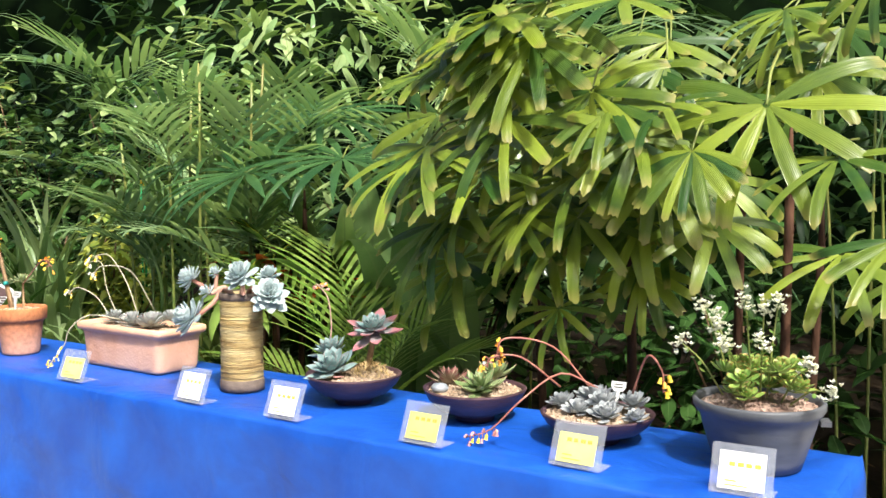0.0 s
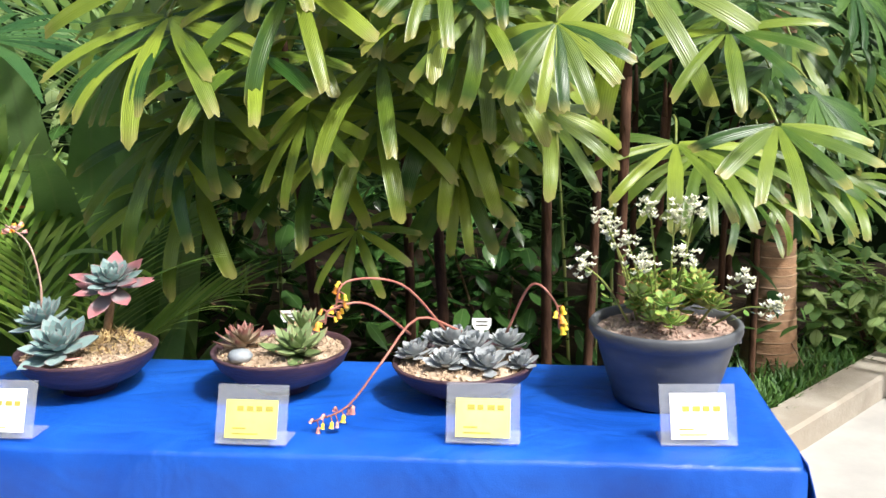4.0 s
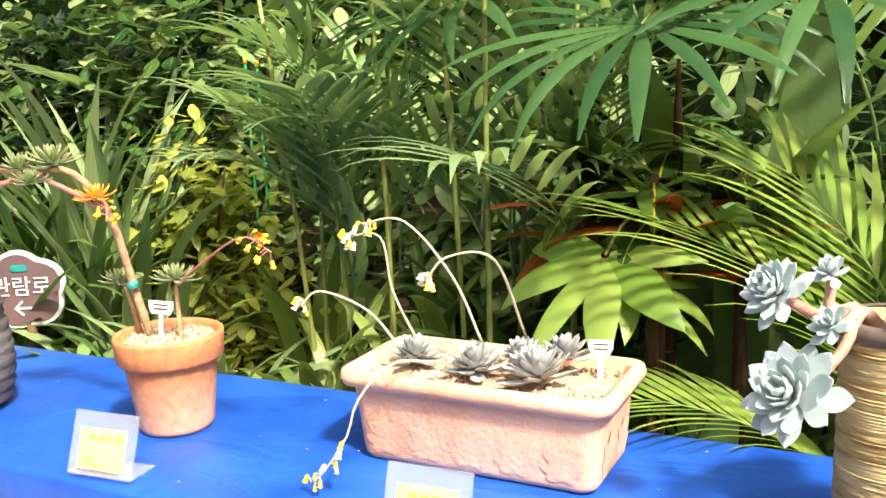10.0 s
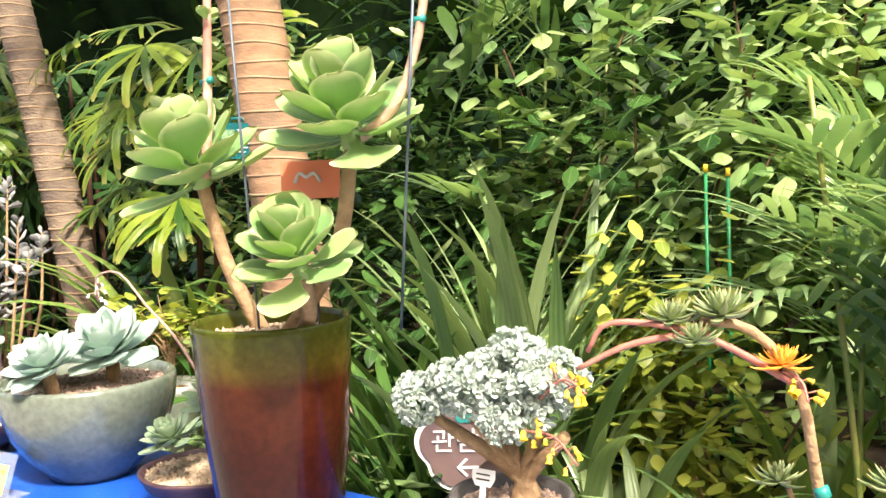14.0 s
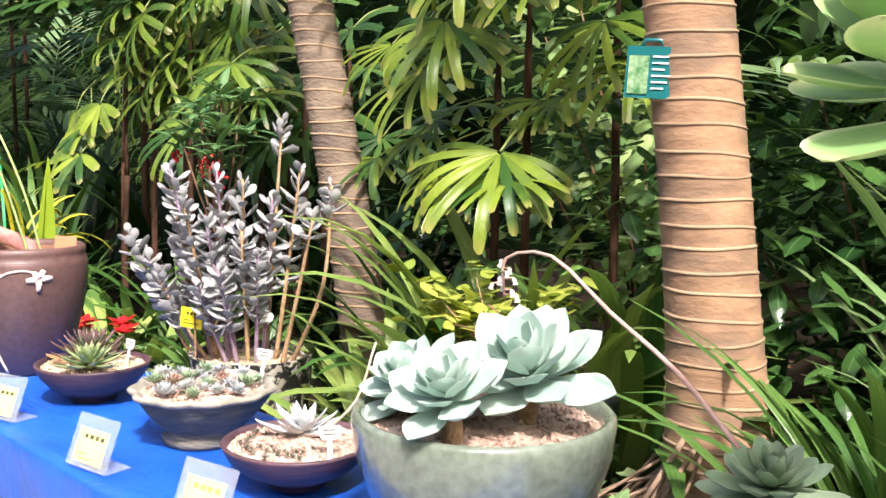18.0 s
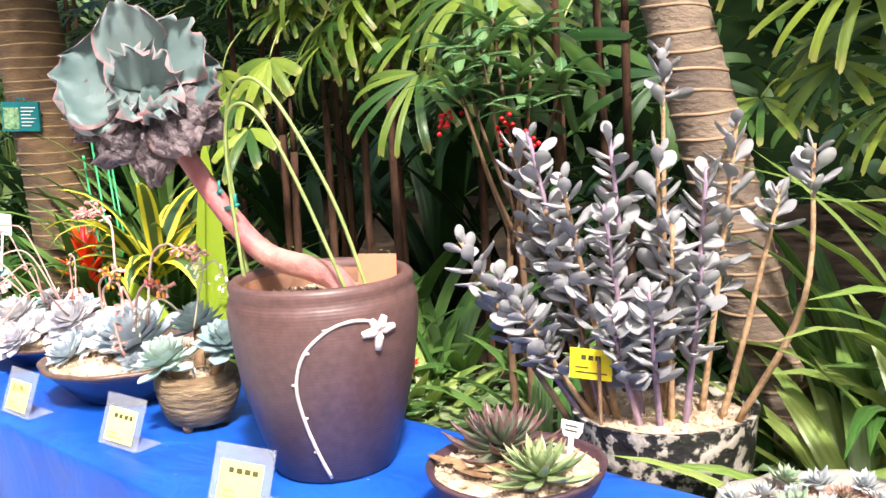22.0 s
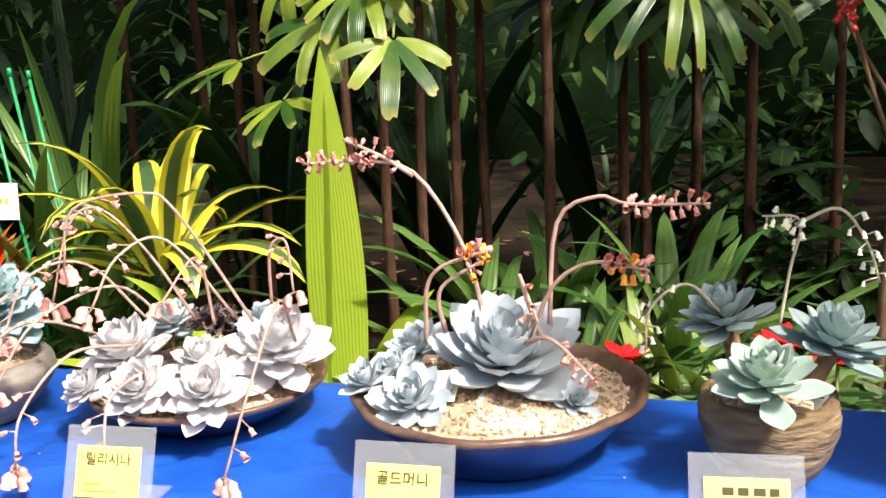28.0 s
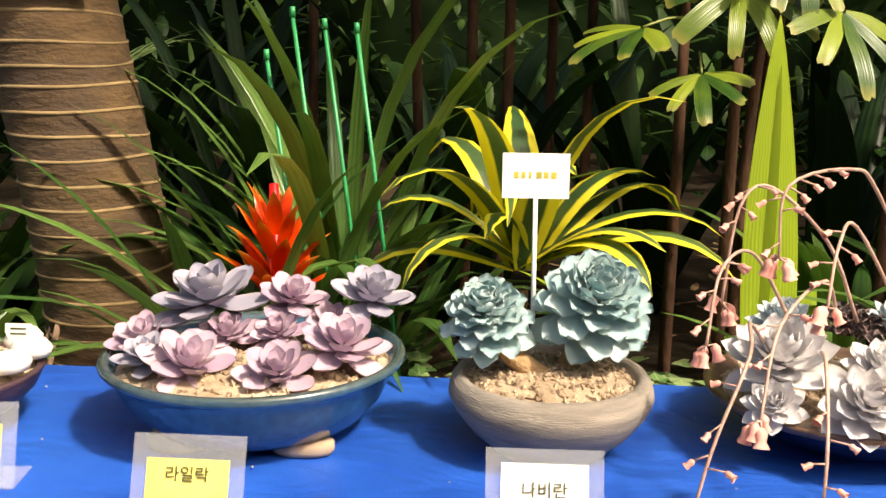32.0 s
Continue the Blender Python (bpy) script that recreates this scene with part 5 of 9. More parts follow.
for face in range(2):
    sd, out, nrm = ((Vector((1, 0, 0)), Vector((0, -0.07, 1)).normalized(), Vector((0, -1, -0.07)).normalized()), (Vector((0, 1, 0)), Vector((0.11, 0, 1)).normalized(), Vector((1, 0, -0.11)).normalized()))[face]
    for k in range(5 if face == 0 else 2):
        c = Vector((-0.136 + 0.068 * k, -0.0838, 0.028)) if face == 0 else Vector((0.1848, -0.032 + 0.064 * k, 0.028))
        g = Geo()
        for lift, turn, L, W in ((0.010, 0, 0.062, 0.020), (0.012, 34, 0.050, 0.016), (0.012, -34, 0.050, 0.016), (0.006, 64, 0.040, 0.015), (0.006, -64, 0.040, 0.015), (0.030, 52, 0.030, 0.012), (0.030, -52, 0.030, 0.012), (0.002, 88, 0.026, 0.012), (0.002, -88, 0.026, 0.012)):
            a = radians(turn)
            v, f, u = fat_leaf(L, W, 0.004, "echeveria", 0.3 if turn else 0.1, 0.2, 6)
            xa = out * math.cos(a) + sd * math.sin(a)
            ya = nrm.cross(xa)
            base = c + out * (lift - 0.012)
            g.put([base + xa * (w.x * 0.85) + ya * w.y + nrm * (w.z * 0.32 + 0.0004) for w in v], f, u)
        part("leaf_relief", g, "terracotta_pale", t, "raised leaf ornament")
gv, gf = [], []
g = Geo()
for i in range(13):
    for j in range(6):
        gv.append((-0.184 + 0.368 * i / 12, -0.079 + 0.158 * j / 5, 0.118 + 0.008 * math.sin(math.pi * j / 5)))
for i in range(12):
    for j in range(5):
        o = i * 6 + j
        gf.append((o, o + 6, o + 7, o + 1))
g.put(gv, gf)
for k in range(600):
    v, f = stone_verts(r, 0.0042 * r.uniform(0.6, 1.5))
    c = Vector((r.uniform(-0.18, 0.18), r.uniform(-0.075, 0.075), 0.124))
    g.put([p + c for p in v], f)
part("gravel", g, "pumice", t, smooth=False)
for i, (x, y, z, rad) in enumerate([(-2.62, 1.755, 0.888, 0.048), (-2.515, 1.745, 0.886, 0.054), (-2.415, 1.735, 0.888, 0.062), (-2.395, 1.80, 0.90, 0.046), (-2.465, 1.80, 0.892, 0.040)]):
    rosette("rosette", t, rel(t, x, y, z), rad, "ech_dusk", n=44, single=True, seed=330 + i, width=0.40, shape="point", p_out=2, p_in=80, rise=0.34, tilt=(rnd.uniform(-12, 4), rnd.uniform(-8, 8)))
for i, c in enumerate([[(-2.61, 1.76, 0.90), (-2.65, 1.75, 0.99), (-2.662, 1.74, 1.075), (-2.715, 1.72, 1.075)], [(-2.51, 1.76, 0.92), (-2.55, 1.75, 1.02), (-2.62, 1.74, 1.10), (-2.69, 1.73, 1.095)], [(-2.45, 1.78, 0.93), (-2.46, 1.70, 1.06), (-2.49, 1.62, 1.08), (-2.515, 1.60, 1.05)], [(-2.64, 1.75, 0.90), (-2.69, 1.74, 0.96), (-2.76, 1.72, 0.99), (-2.785, 1.70, 0.97)], [(-2.54, 1.72, 0.90), (-2.59, 1.64, 0.92), (-2.62, 1.59, 0.88), (-2.635, 1.58, 0.83), (-2.66, 1.56, 0.785), (-2.68, 1.55, 0.765)]]):
    spray(t, rels(t, c), "pale_stem", "petal_yellow", flowers=12 if i == 4 else 9, start=0.62 if i == 4 else 0.90, size=0.013, seed=60 + i, second="petal_cream", spread=0.011)
plant_tag(t, 0.155, 0.03, 0.12, rz=10, h=0.06)

# terracotta pot
t = pot_thing("terracotta_pot_succulent", -3.04, 1.695, "orange terracotta pot with leggy green-tufted succulent and yellow flowers")
g = Geo()
lathe(g, [(0.05, 0.0), (0.058, 0.0), (0.061, 0.006), (0.0617, 0.012), (0.0733, 0.103), (0.0742, 0.110), (0.075, 0.115), (0.0835, 0.117), (0.0865, 0.122), (0.0885, 0.156), (0.0875, 0.160), (0.081, 0.160), (0.0785, 0.155), (0.074, 0.11), (0.0, 0.10)], 48)
part("pot", g, "terracotta_pot", t)
gravel(t, 0.0785, 0.143, n=260, seed=71, size=0.005)
TRUNK = [[(-3.07, 1.69, 0.89), (-3.09, 1.68, 0.99), (-3.105, 1.66, 1.11), (-3.15, 1.64, 1.175), (-3.20, 1.62, 1.185)], [(-3.10, 1.66, 1.11), (-3.20, 1.62, 1.17), (-3.29, 1.58, 1.185), (-3.32, 1.575, 1.15)], [(-3.01, 1.69, 0.89), (-3.01, 1.69, 1.0)], [(-3.10, 1.70, 0.89), (-3.13, 1.70, 0.985)], [(-3.19, 1.62, 1.175), (-3.27, 1.59, 1.16), (-3.33, 1.57, 1.13)]]
for i, c in enumerate(TRUNK):
    g = Geo()
    tube(g, curve_pts(rels(t, c), 12), 0.0075 if i == 0 else 0.0048, 0.005 if i == 0 else 0.003, 7)
    part("stem", g, "woody_stem" if i in (0, 2, 3) else "red_stem", t)
for i, (p, rad) in enumerate([((-3.18, 1.63, 1.19), 0.052), ((-3.12, 1.65, 1.135), 0.036), ((-3.01, 1.69, 1.0), 0.042), ((-3.14, 1.70, 0.985), 0.038), ((-3.23, 1.61, 1.185), 0.04), ((-3.20, 1.60, 1.165), 0.035)]):
    rosette("leaf_tuft", t, rel(t, *p), rad, "petal_orange" if i == 1 else "tuft", n=34, shape="agave", width=0.24, thick=0.12, p_out=0, p_in=80, seed=340 + i)
spray(t, rels(t, [(-3.01, 1.69, 0.99), (-2.95, 1.68, 1.03), (-2.85, 1.66, 1.082), (-2.79, 1.65, 1.065)]), "red_stem", "petal_yellow", flowers=13, start=0.72, size=0.012, seed=66, second="petal_orange", droop=0.3, spread=0.016)
spray(t, rels(t, [(-3.12, 1.65, 1.13), (-3.10, 1.65, 1.12), (-3.09, 1.64, 1.10)]), "red_stem", "petal_yellow", flowers=8, start=0.2, size=0.012, seed=67, droop=0.3)
g = Geo()
tube(g, [rel(t, -3.083, 1.674, 0.985), rel(t, -3.087, 1.674, 0.996)], 0.009, 0.009, 8)
part("plant_tie", g, "tie_teal", t, "teal plant tie")
plant_tag(t, 0.0, -0.02, 0.14, lean=-8, h=0.075, wide=0.05)

# silver bush in a ribbed grey pot
t = pot_thing("silver_bush_pot", -3.467, 1.632, "dark grey hand-ribbed pot with a dense silvery-green succulent bush")
g = Geo()
prof = [(0.045, 0.0), (0.058, 0.0), (0.062, 0.004)]
for k in range(8):
    z = 0.012 + 0.021 * k
    rr_ = 0.066 + 0.021 * math.sin(math.pi * min(1, (z + 0.03) / 0.23)) 
    prof += [(rr_ - 0.001, z), (rr_ + 0.0028, z + 0.008), (rr_ + 0.0005, z + 0.017)]
prof += [(0.083, 0.186), (0.081, 0.19), (0.075, 0.189), (0.072, 0.17), (0.0, 0.15)]
lathe(g, prof, 44, wave=lambda a, z: 1 + 0.012 * math.sin(2 * a + z * 9) + 0.005 * math.sin(7 * a) - (0.10 if z < 0.003 and math.sin(3 * a) > 0.92 else 0))
part("pot", g, "ash_clay", t)
gravel(t, 0.072, 0.172, n=200, seed=72, material="pumice_pink")
g = Geo()
for e in ((0.0, 0.0, 0.26), (-0.05, -0.01, 0.29), (0.05, 0.0, 0.29), (-0.11, -0.01, 0.28), (0.09, -0.01, 0.28)):
    tube(g, curve_pts([(0.02, 0, 0.15), (0.022, 0, 0.21), e], 8), 0.017, 0.008, 8)
part("trunk", g, "woody_stem", t)
gl = Geo()
BUSH = [((-3.49, 1.61, 1.085), 0.042), ((-3.44, 1.62, 1.10), 0.042), ((-3.60, 1.62, 1.055), 0.034), ((-3.545, 1.62, 1.075), 0.036), ((-3.41, 1.61, 1.08), 0.040), ((-3.445, 1.60, 1.055), 0.036), ((-3.39, 1.63, 1.10), 0.034), ((-3.47, 1.66, 1.11), 0.04), ((-3.52, 1.66, 1.08), 0.036)]
rs = random.Random(12)
for k in range(460):
    c = BUSH[k % len(BUSH)]
    d = Vector((rs.gauss(0, 1), rs.gauss(0, 1), rs.gauss(0.3, 1))).normalized()
    p = Vector(rel(t, *c[0])) + d * c[1] * rs.uniform(0.75, 1.0)
    q = d.to_track_quat("Z", "Y").to_matrix().to_4x4()
    v, f, u = fat_leaf(0.016, 0.012, 0.003, "spoon", 0.6, 0.3, 4)
    for m, s in rosette_poses(9, 0.02, 20, 72, r=rs):
        mm = Matrix.Translation(p) @ q @ m @ Matrix.Scale(s, 4)
        gl.put([mm @ w for w in v], f, u)
part("leaf_crown", gl, "silver_bush", t, "dense crown of small silvery leaves")
spray(t, rels(t, [(-3.40, 1.60, 1.08), (-3.36, 1.59, 1.11), (-3.33, 1.59, 1.095)]), "red_stem", "petal_yellow", flowers=14, start=0.1, size=0.013, seed=68, spread=0.022)
spray(t, rels(t, [(-3.42, 1.59, 1.04), (-3.37, 1.58, 1.04), (-3.34, 1.58, 1.01)]), "red_stem", "petal_yellow", flowers=10, start=0.1, size=0.013, seed=69, spread=0.02)
plant_tag(t, -0.025, -0.035, 0.165, lean=-10, h=0.06)

# tall glazed pot with three big spoon-leaved rosettes
t = pot_thing("tall_glazed_pot_plant", -3.885, 1.622, "tall olive and brown glazed pot with big lime-green spoon-leaved rosettes")
g = Geo()
lathe(g, [(0.07, 0.0), (0.078, 0.0), (0.082, 0.006), (0.097, 0.09), (0.112, 0.22), (0.119, 0.32), (0.123, 0.388), (0.1245, 0.396), (0.122, 0.401), (0.117, 0.400), (0.114, 0.39), (0.108, 0.30), (0.0, 0.29)], 64)
part("pot", g, "olive_brown_glaze", t)
gravel(t, 0.113, 0.372, n=330, seed=73)
BIG = [((-4.0, 1.60, 1.365), 0.128, (-34, -10)), ((-3.73, 1.655, 1.415), 0.132, (-34, 8)), ((-3.74, 1.545, 1.235), 0.100, (-40, 12))]
for i, (p, rad, tl) in enumerate(BIG):
    e = Vector(rel(t, *p))
    g = Geo()
    tube(g, curve_pts([(0.03 * (i - 1), 0.02, 0.36), (e.x * 0.75, e.y * 0.5 + 0.01, 0.36 + (e.z - 0.36) * 0.45), e], 10), 0.013, 0.011, 8)
    st = part("stem", g, "woody_stem", t, "ringed brown stem")
    rosette("rosette", t, tuple(e), rad, "spoon", n=23, shape="spoon", width=0.74, thick=0.04, tilt=(tl[0] * 0.6, tl[1] * 0.6), p_out=-8, p_in=76, curl=0.42, cup=0.24, shrink=0.26, single=True, seed=400 + i, rise=0.46)
for i, c in enumerate([[(-3.99, 1.60, 1.37), (-3.985, 1.61, 1.50), (-3.975, 1.62, 1.75)], [(-3.72, 1.66, 1.42), (-3.67, 1.68, 1.46), (-3.635, 1.70, 1.56), (-3.60, 1.72, 1.78)]]):
    g = Geo()
    tube(g, curve_pts(rels(t, c), 8), 0.009, 0.006, 7)
    st = part("flower_stalk", g, "pink_stem", t, "thick pale pink flower stalk")
    for k in range(5):
        gl = Geo()
        q = Vector(rel(t, *c[1])).lerp(Vector(rel(t, *c[-1])), 0.15 + 0.16 * k)
        v, f, u = fat_leaf(0.045 - 0.004 * k, 0.022, 0.004, "spoon", 0.5, 0.3, 5)
        mm = Matrix.Translation(q) @ pose(0, 0, 0, 0, -25, 137 * k + 30)
        gl.put([mm @ w for w in v], f, u)
        part("stalk_leaf", gl, "spoon", st)
    g = Geo()
    q = rel(t, *c[-2])
    tube(g, [(q[0] - 0.012, q[1], q[2] + 0.02), (q[0] + 0.012, q[1], q[2] + 0.024)], 0.006, 0.006, 6)
    part("plant_tie", g, "tie_teal", st, "teal plant tie")
for c in ([(-3.90, 1.61, 1.13), (-3.93, 1.61, 1.75)], [(-3.66, 1.66, 1.14), (-3.62, 1.69, 1.75)]):
    g = Geo()
    tube(g, rels(t, c), 0.0022, 0.0022, 6)
    part("support_wire", g, "steel_wire", t, "thin dark support wire")
g = Geo()
box(g, -0.05, -0.001, -0.03, 0.05, 0.001, 0.03)
cd = part("price_card", g, "card_orange", t, "orange-pink card with white writing", pose(*rel(t, -3.86, 1.70, 1.362), -6, 0, 20), False)
g = Geo()
tube(g, curve_pts([(-0.026, -0.002, -0.005), (-0.018, -0.002, 0.010), (-0.006, -0.002, 0.004), (0.006, -0.002, 0.010), (0.018, -0.002, -0.004)], 14), 0.003, 0.003, 5)
part("writing", g, "sign_white", cd)
g = Geo()
tube(g, [rel(t, -3.86, 1.703, 1.13), rel(t, -3.86, 1.703, 1.335)], 0.002, 0.002, 6)
part("card_stick", g, "steel_wire", t)

# low bowl with green rosettes and a long flower stalk
t = dark_bowl(-4.225, 1.755, "low purple-brown bowl with green rosettes and a leaning pink flower stalk", width=0.25, seed=24)
g = Geo()
tube(g, curve_pts([rel(t, -4.22, 1.77, 0.81), rel(t, -4.20, 1.78, 0.95)], 6), 0.012, 0.010, 8)
st = part("stem", g, "woody_stem", t)
rosette("rosette", t, rel(t, -4.20, 1.785, 0.95), 0.085, "ech_green", n=34, seed=410, width=0.42, single=True, tilt=(-14, 8), p_out=-18, thick=0.1)
rosette("rosette", t, rel(t, -4.215, 1.675, 0.90), 0.068, "ech_green", n=30, seed=411, width=0.44, single=True, tilt=(-22, -6), p_out=-8)
spray(t, rels(t, [(-4.23, 1.76, 1.0), (-4.32, 1.78, 1.065), (-4.43, 1.80, 1.12), (-4.54, 1.82, 1.18), (-4.62, 1.82, 1.17), (-4.622, 1.82, 1.115)]), "flower_stem", "petal_white", flowers=9, start=0.84, size=0.013, seed=91, r0=0.0032, spread=0.014)

# big celadon pot with three mint rosettes
t = pot_thing("celadon_pot_echeveria", -4.62, 1.778, "large celadon glazed round pot with three pale mint echeverias")
g = Geo()
lathe(g, [(0.074, 0.004), (0.080, 0.0), (0.090, 0.0), (0.094, 0.008), (0.130, 0.045), (0.164, 0.10), (0.181, 0.155), (0.186, 0.195), (0.1855, 0.206), (0.180, 0.212), (0.172, 0.209), (0.168, 0.195), (0.146, 0.10), (0.0, 0.08)], 64)
part("pot", g, "celadon_glaze", t)
gravel(t, 0.169, 0.187, n=750, seed=74, material="pumice_pink", dome=0.015)
for i, (p, rad, tl, pw) in enumerate([((-4.555, 1.80, 1.005), 0.128, (-14, 6), 0.52), ((-4.70, 1.73, 0.978), 0.098, (-18, -14), 0.58), ((-4.575, 1.662, 1.0), 0.094, (-16, 4), 0.56)]):
    rosette("rosette", t, rel(t, *p), rad, "ech_mint", n=25, shape="obovate", seed=420 + i, width=pw + 0.06, thick=0.085, single=True, tilt=(tl[0] - 12, tl[1] + 2), p_out=4, p_in=74, curl=0.45, cup=0.30, shrink=0.48, rise=0.24, label="pale mint rosette with broad leaves")
    g = Geo()
    e = rel(t, *p)
    tube(g, [(e[0] * 0.9, e[1] * 0.9, 0.17), e], 0.016, 0.014, 8)
    part("stem", g, "woody_stem", t)

# white agave-like rosette
t = dark_bowl(-5.018, 1.757, "purple-brown bowl with one white pointed rosette on pink gravel", grit="pumice_pink", seed=25)
rosette("rosette", t, rel(t, -5.025, 1.775, 0.832), 0.082, "silver_agave", n=19, shape="agave", width=0.33, thick=0.12, single=True, seed=430, p_out=10, p_in=66, curl=0.45, label="chalk-white pointed rosette")
for k in range(26):
    a = rnd.uniform(3.3, 6.1)
    q = rnd.uniform(0.055, 0.105)
    rosette("seedling", t, (q * math.cos(a), q * math.sin(a), 0.077), 0.0105, "agave_dark", single=True, n=9, shape="agave", width=0.4, thick=0.2, seed=440 + k, p_out=15)
g = Geo()
tube(g, curve_pts([rel(t, -4.99, 1.79, 0.84), rel(t, -4.94, 1.82, 0.90), rel(t, -4.915, 1.84, 1.0)], 8), 0.003, 0.002, 6)
part("flower_stem", g, "pale_stem", t)
plant_tag(t, 0.105, -0.015, 0.07, rz=60, h=0.055)

# scalloped slate bowl of small rosettes
t = pot_thing("scalloped_bowl", -5.343, 1.778, "grey stoneware bowl with a scalloped pale lip, full of tiny rosettes")
wave = lambda a, z: 1 + (0.035 * math.sin(11 * a) + 0.012 * math.sin(4 * a + 1)) * max(0, (z - 0.06) / 0.045)
g = Geo()
lathe(g, [(0.062, 0.0), (0.078, 0.0), (0.081, 0.012), (0.072, 0.022), (0.084, 0.034), (0.108, 0.06), (0.126, 0.086), (0.131, 0.096)], 88, wave=wave)
part("bowl", g, "slate_clay", t)
g = Geo()
lathe(g, [(0.1305, 0.094), (0.139, 0.099), (0.141, 0.105), (0.136, 0.109), (0.126, 0.107), (0.118, 0.095)], 88, wave=wave)
part("lip", g, "scallop_lip", t, "pale scalloped lip")
gravel(t, 0.122, 0.096, n=500, seed=75, dome=0.012, material="pumice_pink", wave=lambda a, z: 1)
for k in range(26):
    a, q = k * 2.4, 0.106 * math.sqrt((k + 0.5) / 26)
    rosette("rosette", t, (q * math.cos(a), q * math.sin(a), 0.108 + rnd.uniform(0, 0.006)), rnd.uniform(0.020, 0.034), rnd.choice(["ech_dusk", "ech_green", "ech_grey", "ech_dusk", "agave_brown", "ech_grey"]), n=22, single=True, shape="agave", width=0.42, thick=0.14, seed=460 + k, tilt=(rnd.uniform(-20, 20), rnd.uniform(-20, 20)), p_out=12)
plant_tag(t, 0.045, 0.10, 0.10, rz=12, h=0.07, wide=0.04)

# dark pointed rosettes
t = dark_bowl(-5.768, 1.757, "purple-brown bowl with two brown-green pointed rosettes", width=0.25, seed=26, h=0.085)
rosette("rosette", t, rel(t, -5.80, 1.77, 0.842), 0.098, "agave_dark", n=46, shape="agave", width=0.22, thick=0.10, single=True, seed=480, p_out=6, p_in=72, curl=0.6)
rosette("rosette", t, rel(t, -5.695, 1.715, 0.845), 0.080, "agave_green", n=34, shape="agave", width=0.28, thick=0.10, single=True, seed=481, p_out=4, p_in=70)
g = Geo()
for k in range(7):
    blade(g, (-0.03 + r.uniform(-0.04, 0.04), -0.06 + r.uniform(-0.02, 0.02), 0.09), r.uniform(0, 6), 0.1, 0.05, 0.018, 0.2, "lance", 4)
part("dry_leaf", g, "dead_leaf", t)
plant_tag(t, 0.05, 0.055, 0.08, h=0.055)

# large brown jar with the crested echeveria on a leaning stem
t = pot_thing("jar_crested_echeveria", -6.155, 1.765, "large brown jar with a leaning crested teal and plum echeveria")
g = Geo()
JAR = [(0.075, 0.0), (0.088, 0.0), (0.092, 0.006), (0.112, 0.08), (0.130, 0.16), (0.139, 0.23), (0.141, 0.27), (0.138, 0.288), (0.134, 0.294), (0.1365, 0.302), (0.136, 0.312), (0.130, 0.318), (0.121, 0.315), (0.118, 0.306), (0.120, 0.28), (0.12, 0.22)]
JAR = [(q * 1.09, z) for q, z in JAR]
lathe(g, JAR, 64)
part("jar", g, "jar_glaze", t, "", pose(0, 0, 0, 0, 0, 0))
g = Geo()
lathe(g, [(0.1315, 0.306), (0.127, 0.30), (0.128, 0.25), (0.127, 0.24)], 48)
part("jar_inner_wall", g, "jar_inside", t)
gravel(t, 0.127, 0.272, n=560, seed=76, dome=0.012)
g = Geo()


def on_jar(a, z):
    for (r0, z0), (r1, z1) in zip(JAR[1:], JAR[2:]):
        if z0 <= z <= z1 and z1 > z0:
            rr0 = r0 + (r1 - r0) * (z - z0) / (z1 - z0)
            return (math.cos(a) * (rr0 + 0.0015), math.sin(a) * (rr0 + 0.0015), z)
    return (math.cos(a) * 0.13, math.sin(a) * 0.13, z)


LINE = [(-72, 0.012), (-80, 0.06), (-86, 0.12), (-87, 0.175), (-80, 0.225), (-66, 0.258), (-52, 0.268), (-40, 0.262), (-36, 0.252)]
tube(g, curve_pts([on_jar(radians(a + 27), z) for a, z in LINE], 36), 0.0032, 0.0024, 6)
for k, (a, z) in enumerate(LINE[1:6]):
    p = on_jar(radians(a + 27 + (3 if k % 2 else -3)), z)
    tube(g, [on_jar(radians(a + 27), z), p], 0.003, 0.002, 5)
part("painted_stem", g, "pale_line", t, "raised pale stem drawn on the jar")
g = Geo()
for da, dz, L in ((-1, -0.030, 0.030), (11, 0.002, 0.026), (-11, -0.002, 0.024), (4, 0.022, 0.026), (-5, 0.018, 0.02)):
    a0 = -9
    p, q = on_jar(radians(a0), 0.246), on_jar(radians(a0 + da), 0.246 + dz)
    mid = [(Vector(p).lerp(Vector(q), s)) for s in (0, 0.35, 0.7, 1.0)]
    tube(g, [mid[0], mid[1]], 0.003, 0.008, 8)
    tube(g, [mid[1], mid[2], mid[3]], 0.008, 0.005, 8)
part("painted_flower", g, "pale_line", t, "raised pale flower drawn on the jar")
g = Geo()
STEM = [(-6.10, 1.765, 1.0), (-6.11, 1.765, 1.055), (-6.16, 1.755, 1.075), (-6.25, 1.73, 1.10), (-6.32, 1.71, 1.17), (-6.385, 1.69, 1.26), (-6.40, 1.66, 1.33)]
sp = curve_pts(rels(t, STEM), 30)
tube(g, sp, 0.0215, 0.017, 12)
stem = part("stem", g, "crest_stem", t, "leaning pink and tan scarred stem")
g = Geo()
for k in range(26):
    q = sp[k % (len(sp) - 2)]
    d = Vector((r.gauss(0, 1), r.gauss(0, 1), r.gauss(0, 1))).normalized()
    v, f = stone_verts(r, 0.006)
    g.put([p + q + d * 0.0165 for p in v], f)
part("leaf_scar", g, "crest_stem", stem)
head = rel(t, -6.375, 1.63, 1.365)
axis_n = Vector((0.66, -0.66, 0.36)).normalized()
axis_r = Vector((0, 0, 1)).cross(axis_n).normalized()
axis_u = axis_n.cross(axis_r)
